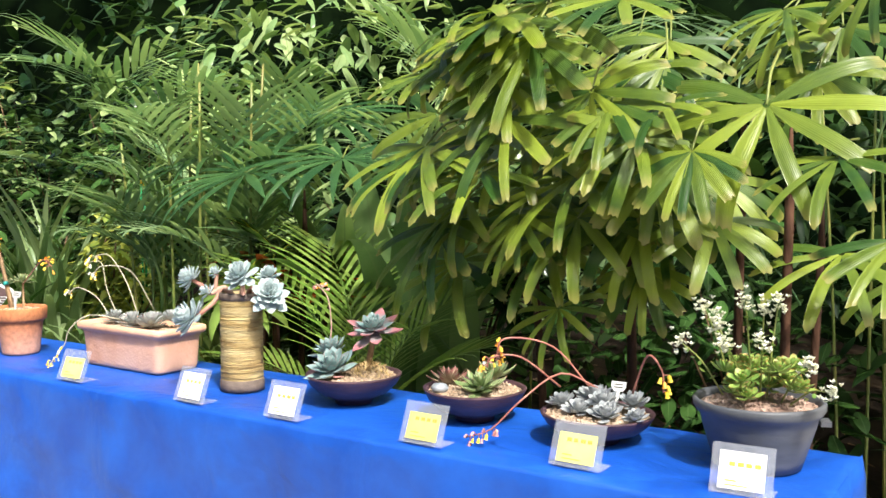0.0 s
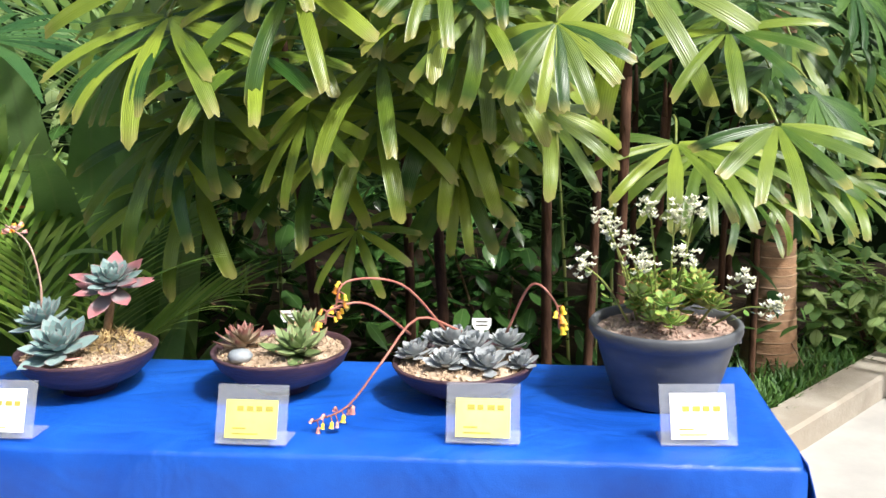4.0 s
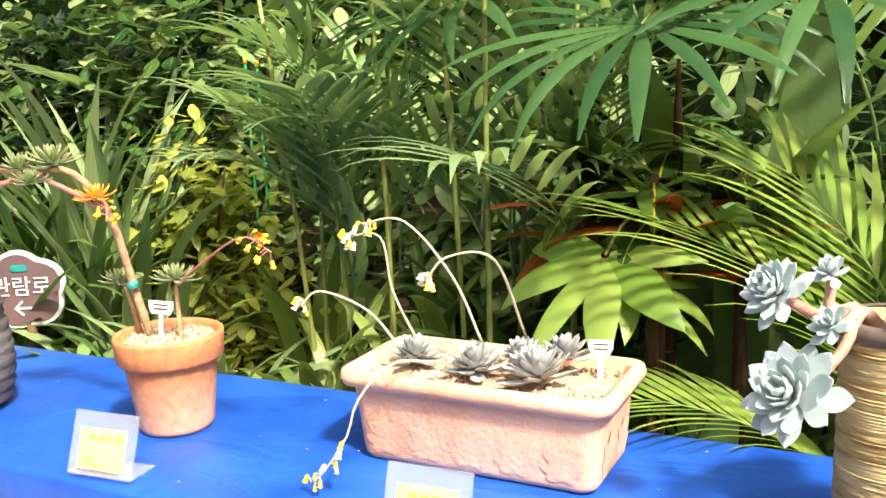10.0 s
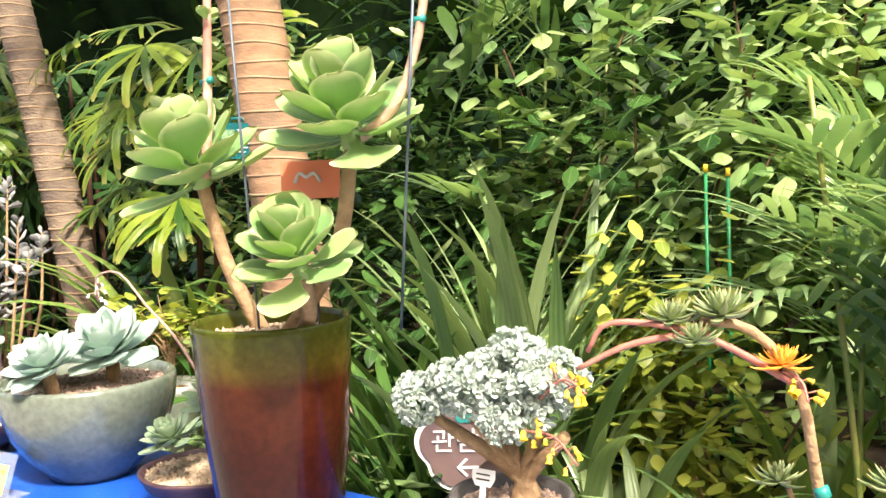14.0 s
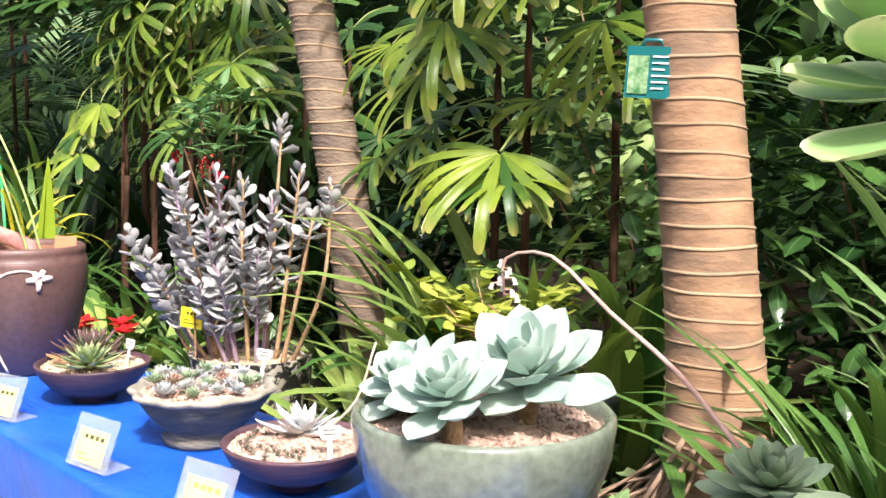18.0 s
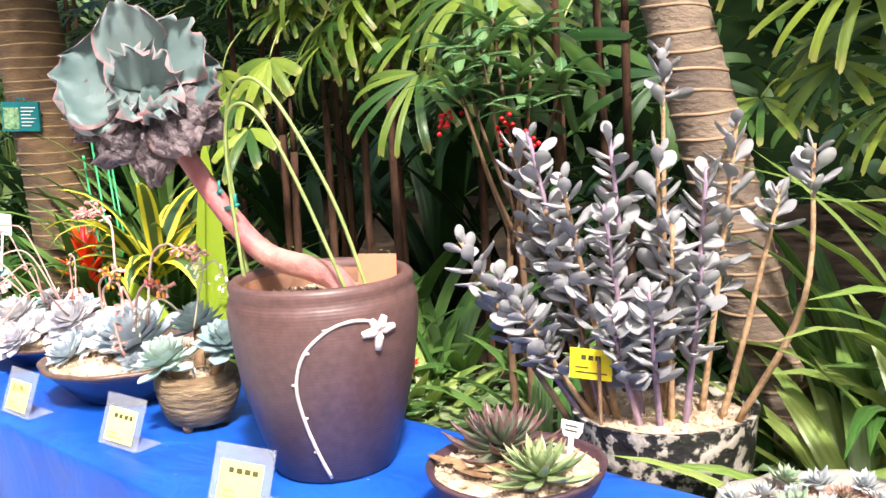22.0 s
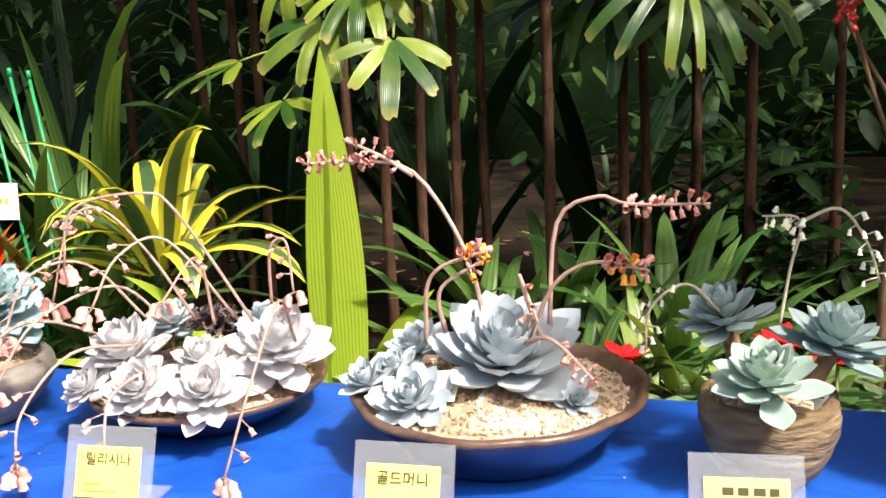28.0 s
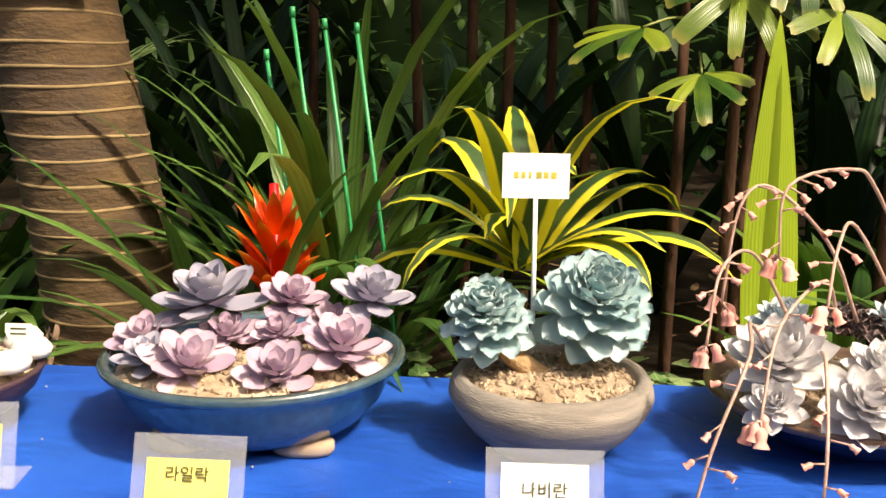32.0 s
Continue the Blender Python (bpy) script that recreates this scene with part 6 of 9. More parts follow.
facing = Matrix(((axis_r.x, axis_u.x, axis_n.x, head[0]), (axis_r.y, axis_u.y, axis_n.y, head[1]), (axis_r.z, axis_u.z, axis_n.z, head[2]), (0, 0, 0, 1)))
g = Geo()
lathe(g, [(0.0, -0.05), (0.018, -0.03), (0.022, 0.0), (0.012, 0.02), (0.0, 0.025)], 12)
crest = part("rosette", g, "crest_teal", t, "crested rosette of ruffled teal and plum leaves", facing)
CREST = [(168, 0.18, 0.185, 18, 0), (104, 0.185, 0.125, 34, 0), (52, 0.16, 0.15, 24, 0), (14, 0.145, 0.135, 16, 0), (196, 0.165, 0.10, 4, 0), (128, 0.11, 0.10, 56, 0), (70, 0.11, 0.10, 54, 0), (208, 0.09, 0.10, 44, 0), (310, 0.10, 0.095, 40, 0), (258, 0.075, 0.08, 58, 0), (345, 0.135, 0.11, 12, 1), (205, 0.165, 0.075, -6, 1), (232, 0.165, 0.095, 2, 1), (268, 0.175, 0.085, -8, 1), (302, 0.145, 0.11, 6, 1), (328, 0.155, 0.095, -4, 1)]
for k, (az, L, W, pit, plum) in enumerate(CREST):
    v, f, u = frill_leaf(L * 0.80, W * 0.92, 0.008 if plum else 0.005, -0.3 if plum else 0.3, -0.2 if plum else 0.16, 0.007 if plum else 0.013, 3.0 if plum else 5.0, 0.045 if plum else 0.0, 520 + k)
    g = Geo()
    g.put(v, f, u)
    part("leaf", g, "crest_plum" if plum else "crest_teal", crest, "crumpled plum-brown leaf" if plum else "", pose(0, 0, 0, 0, 0, az) @ pose(0.010, 0, 0.004 * (k % 3), 0, -pit, 0))
for c in ([(-6.27, 1.70, 1.03), (-6.275, 1.69, 1.25), (-6.255, 1.69, 1.335), (-6.20, 1.70, 1.33), (-6.14, 1.72, 1.22), (-6.07, 1.75, 1.03)], [(-6.285, 1.72, 1.03), (-6.30, 1.71, 1.28), (-6.26, 1.71, 1.375), (-6.19, 1.72, 1.36), (-6.10, 1.75, 1.2), (-6.045, 1.77, 1.03)]):
    g = Geo()
    tube(g, curve_pts(rels(t, c), 30), 0.0031, 0.0031, 8)
    part("support_hoop", g, "wire_green", t, "bent green support wire")
for p in ((-6.284, 1.712, 1.18), (-6.33, 1.715, 1.20)):
    g = Geo()
    e = rel(t, *p)
    tube(g, [(e[0] - 0.02, e[1] - 0.012, e[2] - 0.004), (e[0] + 0.02, e[1] - 0.016, e[2] + 0.004)], 0.004, 0.003, 6)
    tube(g, [(e[0] + 0.012, e[1] - 0.016, e[2]), (e[0] + 0.018, e[1] - 0.018, e[2] + 0.022)], 0.003, 0.002, 5)
    part("plant_tie", g, "tie_teal", t, "teal plant tie")
g = Geo()
box(g, -0.034, -0.001, 0.0, 0.034, 0.001, 0.056)
part("price_card", g, "card_orange", t, "orange card stuck in the gravel", pose(*rel(t, -6.12, 1.855, 1.03), -8, 0, 24), False)

# stump-shaped pot
t = pot_thing("stump_pot_echeveria", -6.51, 1.742, "bark-textured stump pot with three green-blue echeverias")
g = Geo()
bark = lambda a, z: 1 + 0.05 * noise.noise(Vector((math.cos(a) * 2.2, math.sin(a) * 2.2, z * 18))) + 0.03 * noise.noise(Vector((math.cos(a) * 5, math.sin(a) * 5, z * 70)))
lathe(g, [(0.03, 0.012), (0.048, 0.010), (0.058, 0.018), (0.068, 0.04), (0.078, 0.07), (0.080, 0.092), (0.076, 0.106), (0.068, 0.110), (0.060, 0.10), (0.0, 0.09)], 56, wave=bark)
part("pot", g, "stump_bark", t)
for k in range(3):
    g = Geo()
    a = 2.1 * k - 1.2
    lathe(g, [(0.0, 0.0), (0.008, 0.0), (0.011, 0.010), (0.012, 0.022), (0.0, 0.024)], 10, centre=(0.043 * math.cos(a), 0.043 * math.sin(a), 0))
    part("pot_foot", g, "stump_bark", t)
gravel(t, 0.062, 0.096, n=150, seed=77)
for i, (p, rad, tl) in enumerate([((-6.555, 1.785, 0.925), 0.066, (-6, -14)), ((-6.44, 1.765, 0.905), 0.072, (-12, 16)), ((-6.515, 1.685, 0.882), 0.072, (-26, -4))]):
    e = rel(t, *p)
    g = Geo()
    tube(g, [(e[0] * 0.5, e[1] * 0.5, 0.09), e], 0.011, 0.010, 8)
    part("stem", g, "woody_stem", t)
    rosette("rosette", t, e, rad * 0.95, "ech_blue" if i < 2 else "ech_mint", n=34, shape="obovate", seed=510 + i, width=0.52, single=True, tilt=(tl[0] * 0.6, tl[1]), p_out=-6, p_in=78, curl=0.5, cup=0.32, rise=0.32, shrink=0.50, thick=0.08)
for i, c in enumerate([[(-6.50, 1.74, 0.94), (-6.49, 1.75, 1.0), (-6.48, 1.76, 1.055), (-6.52, 1.76, 1.06)], [(-6.485, 1.76, 1.05), (-6.44, 1.76, 1.068), (-6.41, 1.76, 1.03), (-6.395, 1.76, 0.985)], [(-6.56, 1.77, 0.94), (-6.60, 1.74, 0.985), (-6.64, 1.72, 0.962), (-6.645, 1.70, 0.92)]]):
    spray(t, rels(t, c), "pale_stem", "petal_cream", flowers=11, start=0.45, size=0.010, seed=95 + i, spread=0.012)
plant_tag(t, 0.05, -0.03, 0.085, rz=-15, lean=10, h=0.045, wide=0.022, tall=0.018)

# scalloped navy plate with the large ice-blue echeveria
t = pot_thing("navy_plate_echeveria", -6.836, 1.795, "scalloped navy plate with ice-blue echeveria and tall pink flowers")
wave = lambda a, z: 1 + 0.022 * abs(math.sin(5 * a)) * max(0, (z - 0.02) / 0.05)
g = Geo()
lathe(g, [(0.085, 0.0), (0.112, 0.0), (0.124, 0.010), (0.152, 0.042), (0.174, 0.067), (0.181, 0.075)], 80, sy=1.0, wave=wave)
part("plate", g, "navy_plate_glaze", t)
g = Geo()
lathe(g, [(0.1805, 0.074), (0.187, 0.078), (0.1885, 0.083), (0.184, 0.0865), (0.176, 0.085), (0.170, 0.076), (0.14, 0.055), (0.0, 0.05)], 80, sy=1.0, wave=wave)
part("rim", g, "brown_rim", t, "brown scalloped rim")
gravel(t, 0.172, 0.069, sy=1.0, n=1300, seed=78, dome=0.02)
for i, (p, rad, tl, n_) in enumerate([((-6.825, 1.80, 0.852), 0.118, (-12, 4), 36), ((-6.92, 1.695, 0.838), 0.060, (-22, -6), 26), ((-6.995, 1.745, 0.842), 0.046, (-14, -16), 22), ((-6.95, 1.83, 0.86), 0.055, (-6, -12), 24), ((-6.965, 1.775, 0.85), 0.045, (-10, -10), 22), ((-6.73, 1.74, 0.832), 0.034, (-20, 20), 20)]):
    rosette("rosette", t, rel(t, *p), rad, "ech_ice", n=n_ + (10 if i == 0 else 4), shape="obovate", seed=520 + i, width=0.50, single=True, tilt=(tl[0] - 12, tl[1] + 2), p_out=6, p_in=78, curl=0.5, cup=0.36, thick=0.07, rise=0.26, shrink=0.52)
for i, (c, f, st_, sec, sz) in enumerate([
        ([(-6.85, 1.80, 0.90), (-6.875, 1.80, 1.01), (-6.95, 1.84, 1.105), (-7.03, 1.84, 1.12), (-7.105, 1.84, 1.118)], 26, 0.66, None, 0.011),
        ([(-6.95, 1.84, 1.10), (-6.99, 1.84, 1.125), (-7.045, 1.84, 1.15)], 16, 0.25, None, 0.011),
        ([(-6.77, 1.80, 0.90), (-6.76, 1.82, 1.04), (-6.71, 1.83, 1.072), (-6.67, 1.83, 1.062), (-6.575, 1.83, 1.062)], 22, 0.72, None, 0.012),
        ([(-6.79, 1.78, 0.90), (-6.76, 1.78, 0.97), (-6.71, 1.78, 1.0), (-6.645, 1.78, 0.99)], 16, 0.72, "petal_orange", 0.014),
        ([(-6.93, 1.79, 0.89), (-6.915, 1.78, 0.98), (-6.84, 1.78, 1.015)], 12, 0.8, "petal_orange", 0.013),
        ([(-6.90, 1.79, 0.89), (-6.905, 1.78, 0.96), (-6.85, 1.78, 1.0)], 6, 0.8, "petal_orange", 0.012),
        ([(-6.80, 1.76, 0.90), (-6.755, 1.72, 0.92), (-6.70, 1.70, 0.875)], 12, 0.6, None, 0.010),
        ([(-6.78, 1.79, 0.90), (-6.80, 1.77, 0.985), (-6.775, 1.75, 0.93)], 5, 0.7, None, 0.010)]):
    spray(t, rels(t, c), "flower_stem", "petal_pink", flowers=f, start=st_, size=sz, seed=540 + i, second=sec, droop=0.15, spread=0.008, r0=0.0034)
plant_tag(t, -0.045, -0.115, 0.055, rz=15, lean=-40, h=0.085, wide=0.04, tall=0.04)

# dark plate of white echeverias with many drooping flower stems
t = pot_thing("dark_plate_echeveria", -7.278, 1.838, "dark oval plate crowded with chalk-white echeverias and drooping pink flower stems")
g = Geo()
lathe(g, [(0.07, 0.0), (0.09, 0.0), (0.10, 0.006), (0.14, 0.03), (0.166, 0.05)], 64, sy=0.98)
part("plate", g, "navy_plate_glaze", t)
g = Geo()
lathe(g, [(0.1655, 0.049), (0.171, 0.053), (0.1725, 0.0585), (0.168, 0.061), (0.161, 0.056), (0.13, 0.04), (0.0, 0.036)], 64, sy=0.98)
part("rim", g, "brown_rim", t)
gravel(t, 0.158, 0.047, sy=0.98, n=700, seed=79, dome=0.02)
for i, (p, rad, tl) in enumerate([((-7.16, 1.825, 0.85), 0.086, (-16, 10)), ((-7.305, 1.71, 0.83), 0.060, (-30, -4)), ((-7.21, 1.715, 0.83), 0.060, (-30, 6)), ((-7.375, 1.79, 0.85), 0.076, (-16, -14)), ((-7.35, 1.87, 0.875), 0.05, (-6, -10)), ((-7.26, 1.79, 0.845), 0.052, (-18, 0)), ((-7.205, 1.885, 0.87), 0.05, (-4, 4)), ((-7.40, 1.72, 0.825), 0.04, (-26, -20))]):
    rosette("rosette", t, rel(t, *p), rad, "ech_white" if i not in (4, 6) else "ech_ice", n=38, shape="obovate", seed=560 + i, width=0.54, shrink=0.50, single=True, tilt=(tl[0] - 8, tl[1] + 6), p_out=-8, p_in=78, curl=0.65, cup=0.38, rise=0.30, thick=0.06)
rosette("dead_rosette", t, rel(t, -7.275, 1.86, 0.875), 0.052, "crest_plum", n=24, seed=570, single=True, width=0.5, tilt=(-10, 0), ruffle=0.01, label="withered brown rosette")
DROOP = [[(-7.19, 1.82, 0.90), (-7.28, 1.80, 1.06), (-7.32, 1.78, 1.09), (-7.40, 1.74, 1.075), (-7.41, 1.72, 1.0)], [(-7.39, 1.80, 0.87), (-7.44, 1.70, 0.93), (-7.46, 1.62, 0.92), (-7.50, 1.57, 0.85), (-7.52, 1.55, 0.79)], [(-7.17, 1.84, 0.92), (-7.165, 1.84, 1.0), (-7.14, 1.84, 1.01), (-7.13, 1.83, 0.94)], [(-7.34, 1.76, 0.88), (-7.37, 1.66, 0.90), (-7.39, 1.58, 0.85), (-7.395, 1.56, 0.785)], [(-7.24, 1.80, 0.90), (-7.245, 1.78, 1.0), (-7.255, 1.70, 0.96)], [(-7.12, 1.80, 0.88), (-7.10, 1.72, 0.96), (-7.10, 1.62, 0.88), (-7.115, 1.57, 0.79)], [(-7.28, 1.82, 0.90), (-7.33, 1.80, 1.0), (-7.40, 1.80, 1.065), (-7.44, 1.78, 1.045), (-7.46, 1.75, 0.94)], [(-7.36, 1.82, 0.90), (-7.42, 1.78, 0.99), (-7.47, 1.72, 0.985), (-7.49, 1.68, 0.91)], [(-7.31, 1.80, 0.90), (-7.35, 1.74, 0.97), (-7.42, 1.66, 0.94), (-7.45, 1.60, 0.86)], [(-7.30, 1.74, 0.86), (-7.29, 1.62, 0.86), (-7.285, 1.585, 0.80)], [(-7.22, 1.83, 0.90), (-7.30, 1.80, 1.02), (-7.34, 1.74, 1.01), (-7.36, 1.70, 0.95)]]
for i, c in enumerate(DROOP):
    hanging_spray(t, rels(t, c), "flower_stem", "petal_pink", seed=580 + i, buds=7 if i in (0, 6) else 4)
plant_tag(t, -0.11, 0.02, 0.05, rz=35, lean=-25, h=0.06)

# clay pot with two crinkled blue rosettes
t = pot_thing("clay_pot_echeveria", -7.648, 1.778, "rounded grey-brown clay pot with two crinkled blue-green echeverias")
g = Geo()
lathe(g, [(0.055, 0.002), (0.060, 0.0), (0.072, 0.0), (0.075, 0.006), (0.098, 0.026), (0.117, 0.052), (0.1225, 0.066), (0.121, 0.076), (0.1195, 0.0775), (0.119, 0.083), (0.117, 0.0845), (0.1135, 0.090), (0.106, 0.092), (0.102, 0.086), (0.09, 0.06), (0.0, 0.05)], 56, wave=lambda a, z: 1 + 0.006 * math.sin(2 * a + 1) + 0.004 * math.sin(5 * a))
part("pot", g, "grey_clay", t)
gravel(t, 0.103, 0.078, n=520, seed=80, dome=0.016)
for i, (p, rad, tl) in enumerate([((-7.725, 1.775, 0.905), 0.070, (-24, -14)), ((-7.600, 1.80, 0.915), 0.092, (-26, 8))]):
    e = rel(t, *p)
    g = Geo()
    tube(g, curve_pts([(0.01, 0, 0.07), (e[0] * 0.6, e[1], 0.11), e], 8), 0.014, 0.012, 8)
    part("stem", g, "woody_stem", t)
    rosette("rosette", t, e, rad * 0.84, "ech_crinkle", n=62, shape="spoon", seed=600 + i, width=0.54, single=True, tilt=(tl[0] - 4, tl[1] + 4), p_out=-34, p_in=78, curl=0.35, cup=0.20, thick=0.05, ruffle=0.0045, shrink=0.40, rise=0.30, label="crinkled blue-green rosette")
g = Geo()
tube(g, [rel(t, -7.668, 1.865, 0.82), rel(t, -7.668, 1.90, 1.035)], 0.003, 0.003, 8)
part("card_pole", g, "white_plastic", t, "clear plastic card pole")
g = Geo()
box(g, -0.043, -0.0015, 0.0, 0.043, 0.0015, 0.058)
cd = part("name_plate", g, "paper_white", t, "white name card on a pole", pose(*rel(t, -7.668, 1.905, 1.03), -6, 0, 0), False)
for k, wd in enumerate((0.006, 0.005, 0.0035, 0.007, 0.006, 0.007)):
    g = Geo()
    box(g, -0.028 + 0.0095 * k, -0.0022, 0.026, -0.028 + 0.0095 * k + wd, -0.0016, 0.034)
    part("writing", g, "ink_olive", cd, "", None, False)

# blue oval pot crowded with lilac rosettes
t = pot_thing("blue_oval_pot_echeveria", -8.015, 1.805, "blue glazed oval pot crowded with lilac and slate echeverias")
g = Geo()
lathe(g, [(0.10, 0.014), (0.125, 0.014), (0.135, 0.02), (0.158, 0.045), (0.170, 0.07), (0.176, 0.083), (0.185, 0.088), (0.189, 0.093), (0.187, 0.099), (0.180, 0.100), (0.172, 0.094), (0.165, 0.075), (0.0, 0.06)], 64, sy=0.92)
part("pot", g, "blue_glaze", t)
for k in range(4):
    g = Geo()
    sx_, sy_ = (-1, 1)[k % 2], (-1, 1)[k // 2]
    lathe(g, [(0.0, 0.0), (0.035, 0.0), (0.038, 0.005), (0.038, 0.016), (0.0, 0.018)], 14, sx=1.0, sy=0.45, centre=(0.075 * sx_, 0.08 * sy_, 0))
    part("pot_foot", g, "unglazed_foot", t, "unglazed clay foot")
gravel(t, 0.170, 0.083, sy=0.92, n=700, seed=81, dome=0.015)
LIL = [((-8.08, 1.815, 0.895), 0.074, "ech_slate"), ((-7.98, 1.835, 0.895), 0.047, "ech_lilac"), ((-7.875, 1.83, 0.90), 0.057, "ech_slate"), ((-8.15, 1.77, 0.855), 0.050, "ech_lilac"), ((-8.05, 1.785, 0.86), 0.043, "ech_lilac"), ((-8.075, 1.70, 0.845), 0.062, "ech_lilac"), ((-7.965, 1.69, 0.845), 0.052, "ech_lilac"), ((-7.90, 1.74, 0.862), 0.058, "ech_lilac"), ((-7.985, 1.785, 0.865), 0.040, "ech_lilac"), ((-7.925, 1.82, 0.87), 0.037, "ech_lilac"), ((-8.13, 1.72, 0.85), 0.042, "ech_slate")]
for i, (p, rad, mt) in enumerate(LIL):
    rosette("rosette", t, rel(t, p[0], p[1] + 0.03, p[2]), rad * 1.12, mt, n=23, seed=620 + i, width=0.60, single=True, tilt=(rnd.uniform(-28, -10), rnd.uniform(-10, 18)), p_out=-10, p_in=70, thick=0.08, cup=0.34, curl=0.6)

# bowl with white pebbles, and the farther pots
t = dark_bowl(-8.40, 1.762, "low dark bowl with green pointed rosettes and white pebbles", width=0.25, material="purple_clay", seed=27)
rosette("rosette", t, rel(t, -8.42, 1.82, 0.845), 0.085, "ech_green", n=34, shape="agave", width=0.32, seed=640, single=True)
rosette("rosette", t, rel(t, -8.36, 1.71, 0.842), 0.06, "agave_green", n=28, shape="agave", width=0.3, seed=641)
for i, p in enumerate([(-8.30, 1.80, 0.835), (-8.30, 1.745, 0.835), (-8.33, 1.84, 0.835)]):
    g = Geo()
    lathe(g, [(0.0, -0.006), (0.019, 0.0), (0.023, 0.010), (0.016, 0.021), (0.0, 0.025)], 16, sx=1.2)
    part("pebble", g, "pebble_white", t, "smooth white pebble", pose(*rel(t, *p), 0, 0, 40 * i))
plant_tag(t, 0.075, 0.05, 0.07, h=0.05)
t = dark_bowl(-8.97, 1.80, "wide dark plate with small mixed succulents", width=0.30, material="purple_clay", seed=28)
for k in range(11):
    a, q = k * 2.4, 0.125 * math.sqrt((k + 0.5) / 11)
    rosette("rosette", t, (q * math.cos(a), q * math.sin(a), 0.085), rnd.uniform(0.03, 0.045), rnd.choice(["ech_green", "tuft", "ech_lilac", "agave_green"]), n=22, shape=rnd.choice(["agave", "echeveria"]), width=0.4, seed=660 + k)
t = pot_thing("dark_ribbed_pot", -9.28, 1.87, "dark ribbed upright pot with a grey-leaved plant")
g = Geo()
prof = [(0.05, 0.0), (0.06, 0.0)]
for k in range(9):
    prof += [(0.064 + 0.001 * k, 0.01 + 0.02 * k), (0.068 + 0.001 * k, 0.02 + 0.02 * k)]
prof += [(0.078, 0.195), (0.072, 0.198), (0.066, 0.18), (0.0, 0.17)]
lathe(g, prof, 40)
part("pot", g, "ash_clay", t)
for k in range(5):
    rosette("rosette", t, (0.035 * math.cos(k * 1.3), 0.035 * math.sin(k * 1.3), 0.20 + 0.05 * (k % 2)), 0.055, "kalanchoe", n=18, shape="agave", width=0.3, seed=680 + k, p_out=10)
t = pot_thing("terracotta_pot_succulent", -9.62, 1.80, "terracotta pot with pinkish rosettes")
g = Geo()
lathe(g, [(0.05, 0.0), (0.058, 0.0), (0.0745, 0.112), (0.0835, 0.117), (0.0885, 0.156), (0.081, 0.160), (0.074, 0.12), (0.0, 0.12)], 40)
part("pot", g, "terracotta", t)
for k in range(6):
    rosette("rosette", t, (0.05 * math.cos(k * 1.1), 0.05 * math.sin(k * 1.1), 0.17), 0.05, "ech_lilac", n=20, seed=690 + k)
# debris on the cloth
g = Geo()
for k in range(150):
    x = r.uniform(-9, -2.0)
    c = Vector((x, table_front(x) + r.uniform(0.02, 0.43), 0.752))
    v, f = stone_verts(r, r.uniform(0.0012, 0.003))
    g.put([Vector((p.x, p.y, p.z * 0.4)) + c for p in v], f)
tagged(new("grit", g.mesh("grit", "pumice", False)), "scattered pale grit and leaf bits on the blue cloth", "grit", "", "stuff")

# ---- plants of the bed ----
vr = random.Random(99)


def fan_mesh(name, material, seed, segs=8, length=0.30, width=0.048, petiole=0.16, spread=2.2, shape="blunt", droop=0.7):
    """A fan leaf: the stalk comes from behind to the hub at the origin, the segments spread about +x and droop."""
    r = random.Random(seed)
    g = Geo()
    for k in range(segs):
        f = (k / (segs - 1) - 0.5) * 2 if segs > 1 else 0
        L = length * (1 - 0.22 * abs(f) ** 1.5) * r.uniform(0.88, 1.08)
        at, az, el = (0.008 * math.cos(f * spread), 0.008 * math.sin(f * spread), 0), f * spread + r.uniform(-0.06, 0.06), 0.18 - 0.1 * abs(f)
        wide, bow, sway = width * r.uniform(0.75, 1.2), droop * r.uniform(0.7, 1.4), r.uniform(-0.12, 0.12)
        if shape == "fan":
            fan_blade(g, at, az, el, L, wide, bow, r, sway)
        else:
            blade(g, at, az, el, L, wide, bow, shape, 7, 0.30, 0, sway)
    return g.mesh(name, material)


def stalk_mesh(material, length=0.2):
    g = Geo()
    tube(g, curve_pts([(0, 0, 0), (-length * 0.5, 0, -0.015), (-length, 0, -length * 0.35)], 8), 0.0032, 0.0042, 5)
    return g.mesh("leaf_stalk", material)


FANS = {}
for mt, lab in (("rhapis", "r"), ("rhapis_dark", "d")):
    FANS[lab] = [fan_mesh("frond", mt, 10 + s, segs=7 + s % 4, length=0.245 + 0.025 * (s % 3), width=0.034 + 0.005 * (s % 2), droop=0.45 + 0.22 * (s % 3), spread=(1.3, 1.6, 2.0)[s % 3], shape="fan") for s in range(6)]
for mt, lab in (("rhapis", "n"), ("rhapis_mid", "m")):
    FANS[lab] = [fan_mesh("frond", mt, 30 + s, segs=9 + s % 3, length=0.25 + 0.025 * (s % 3), width=0.024 + 0.004 * (s % 2), droop=0.7 + 0.25 * (s % 3), spread=(1.3, 1.5, 1.8)[s % 3], shape="fan") for s in range(6)]
FANS["y"] = [fan_mesh("frond", "rhapis", 40 + s, segs=5 + s % 3, length=0.20 + 0.015 * (s % 3), width=0.046, droop=0.5 + 0.15 * (s % 3), spread=1.2 + 0.2 * (s % 2), shape="fan") for s in range(6)]
STALK = {k: stalk_mesh("cane_green") for k in "rdynm"}


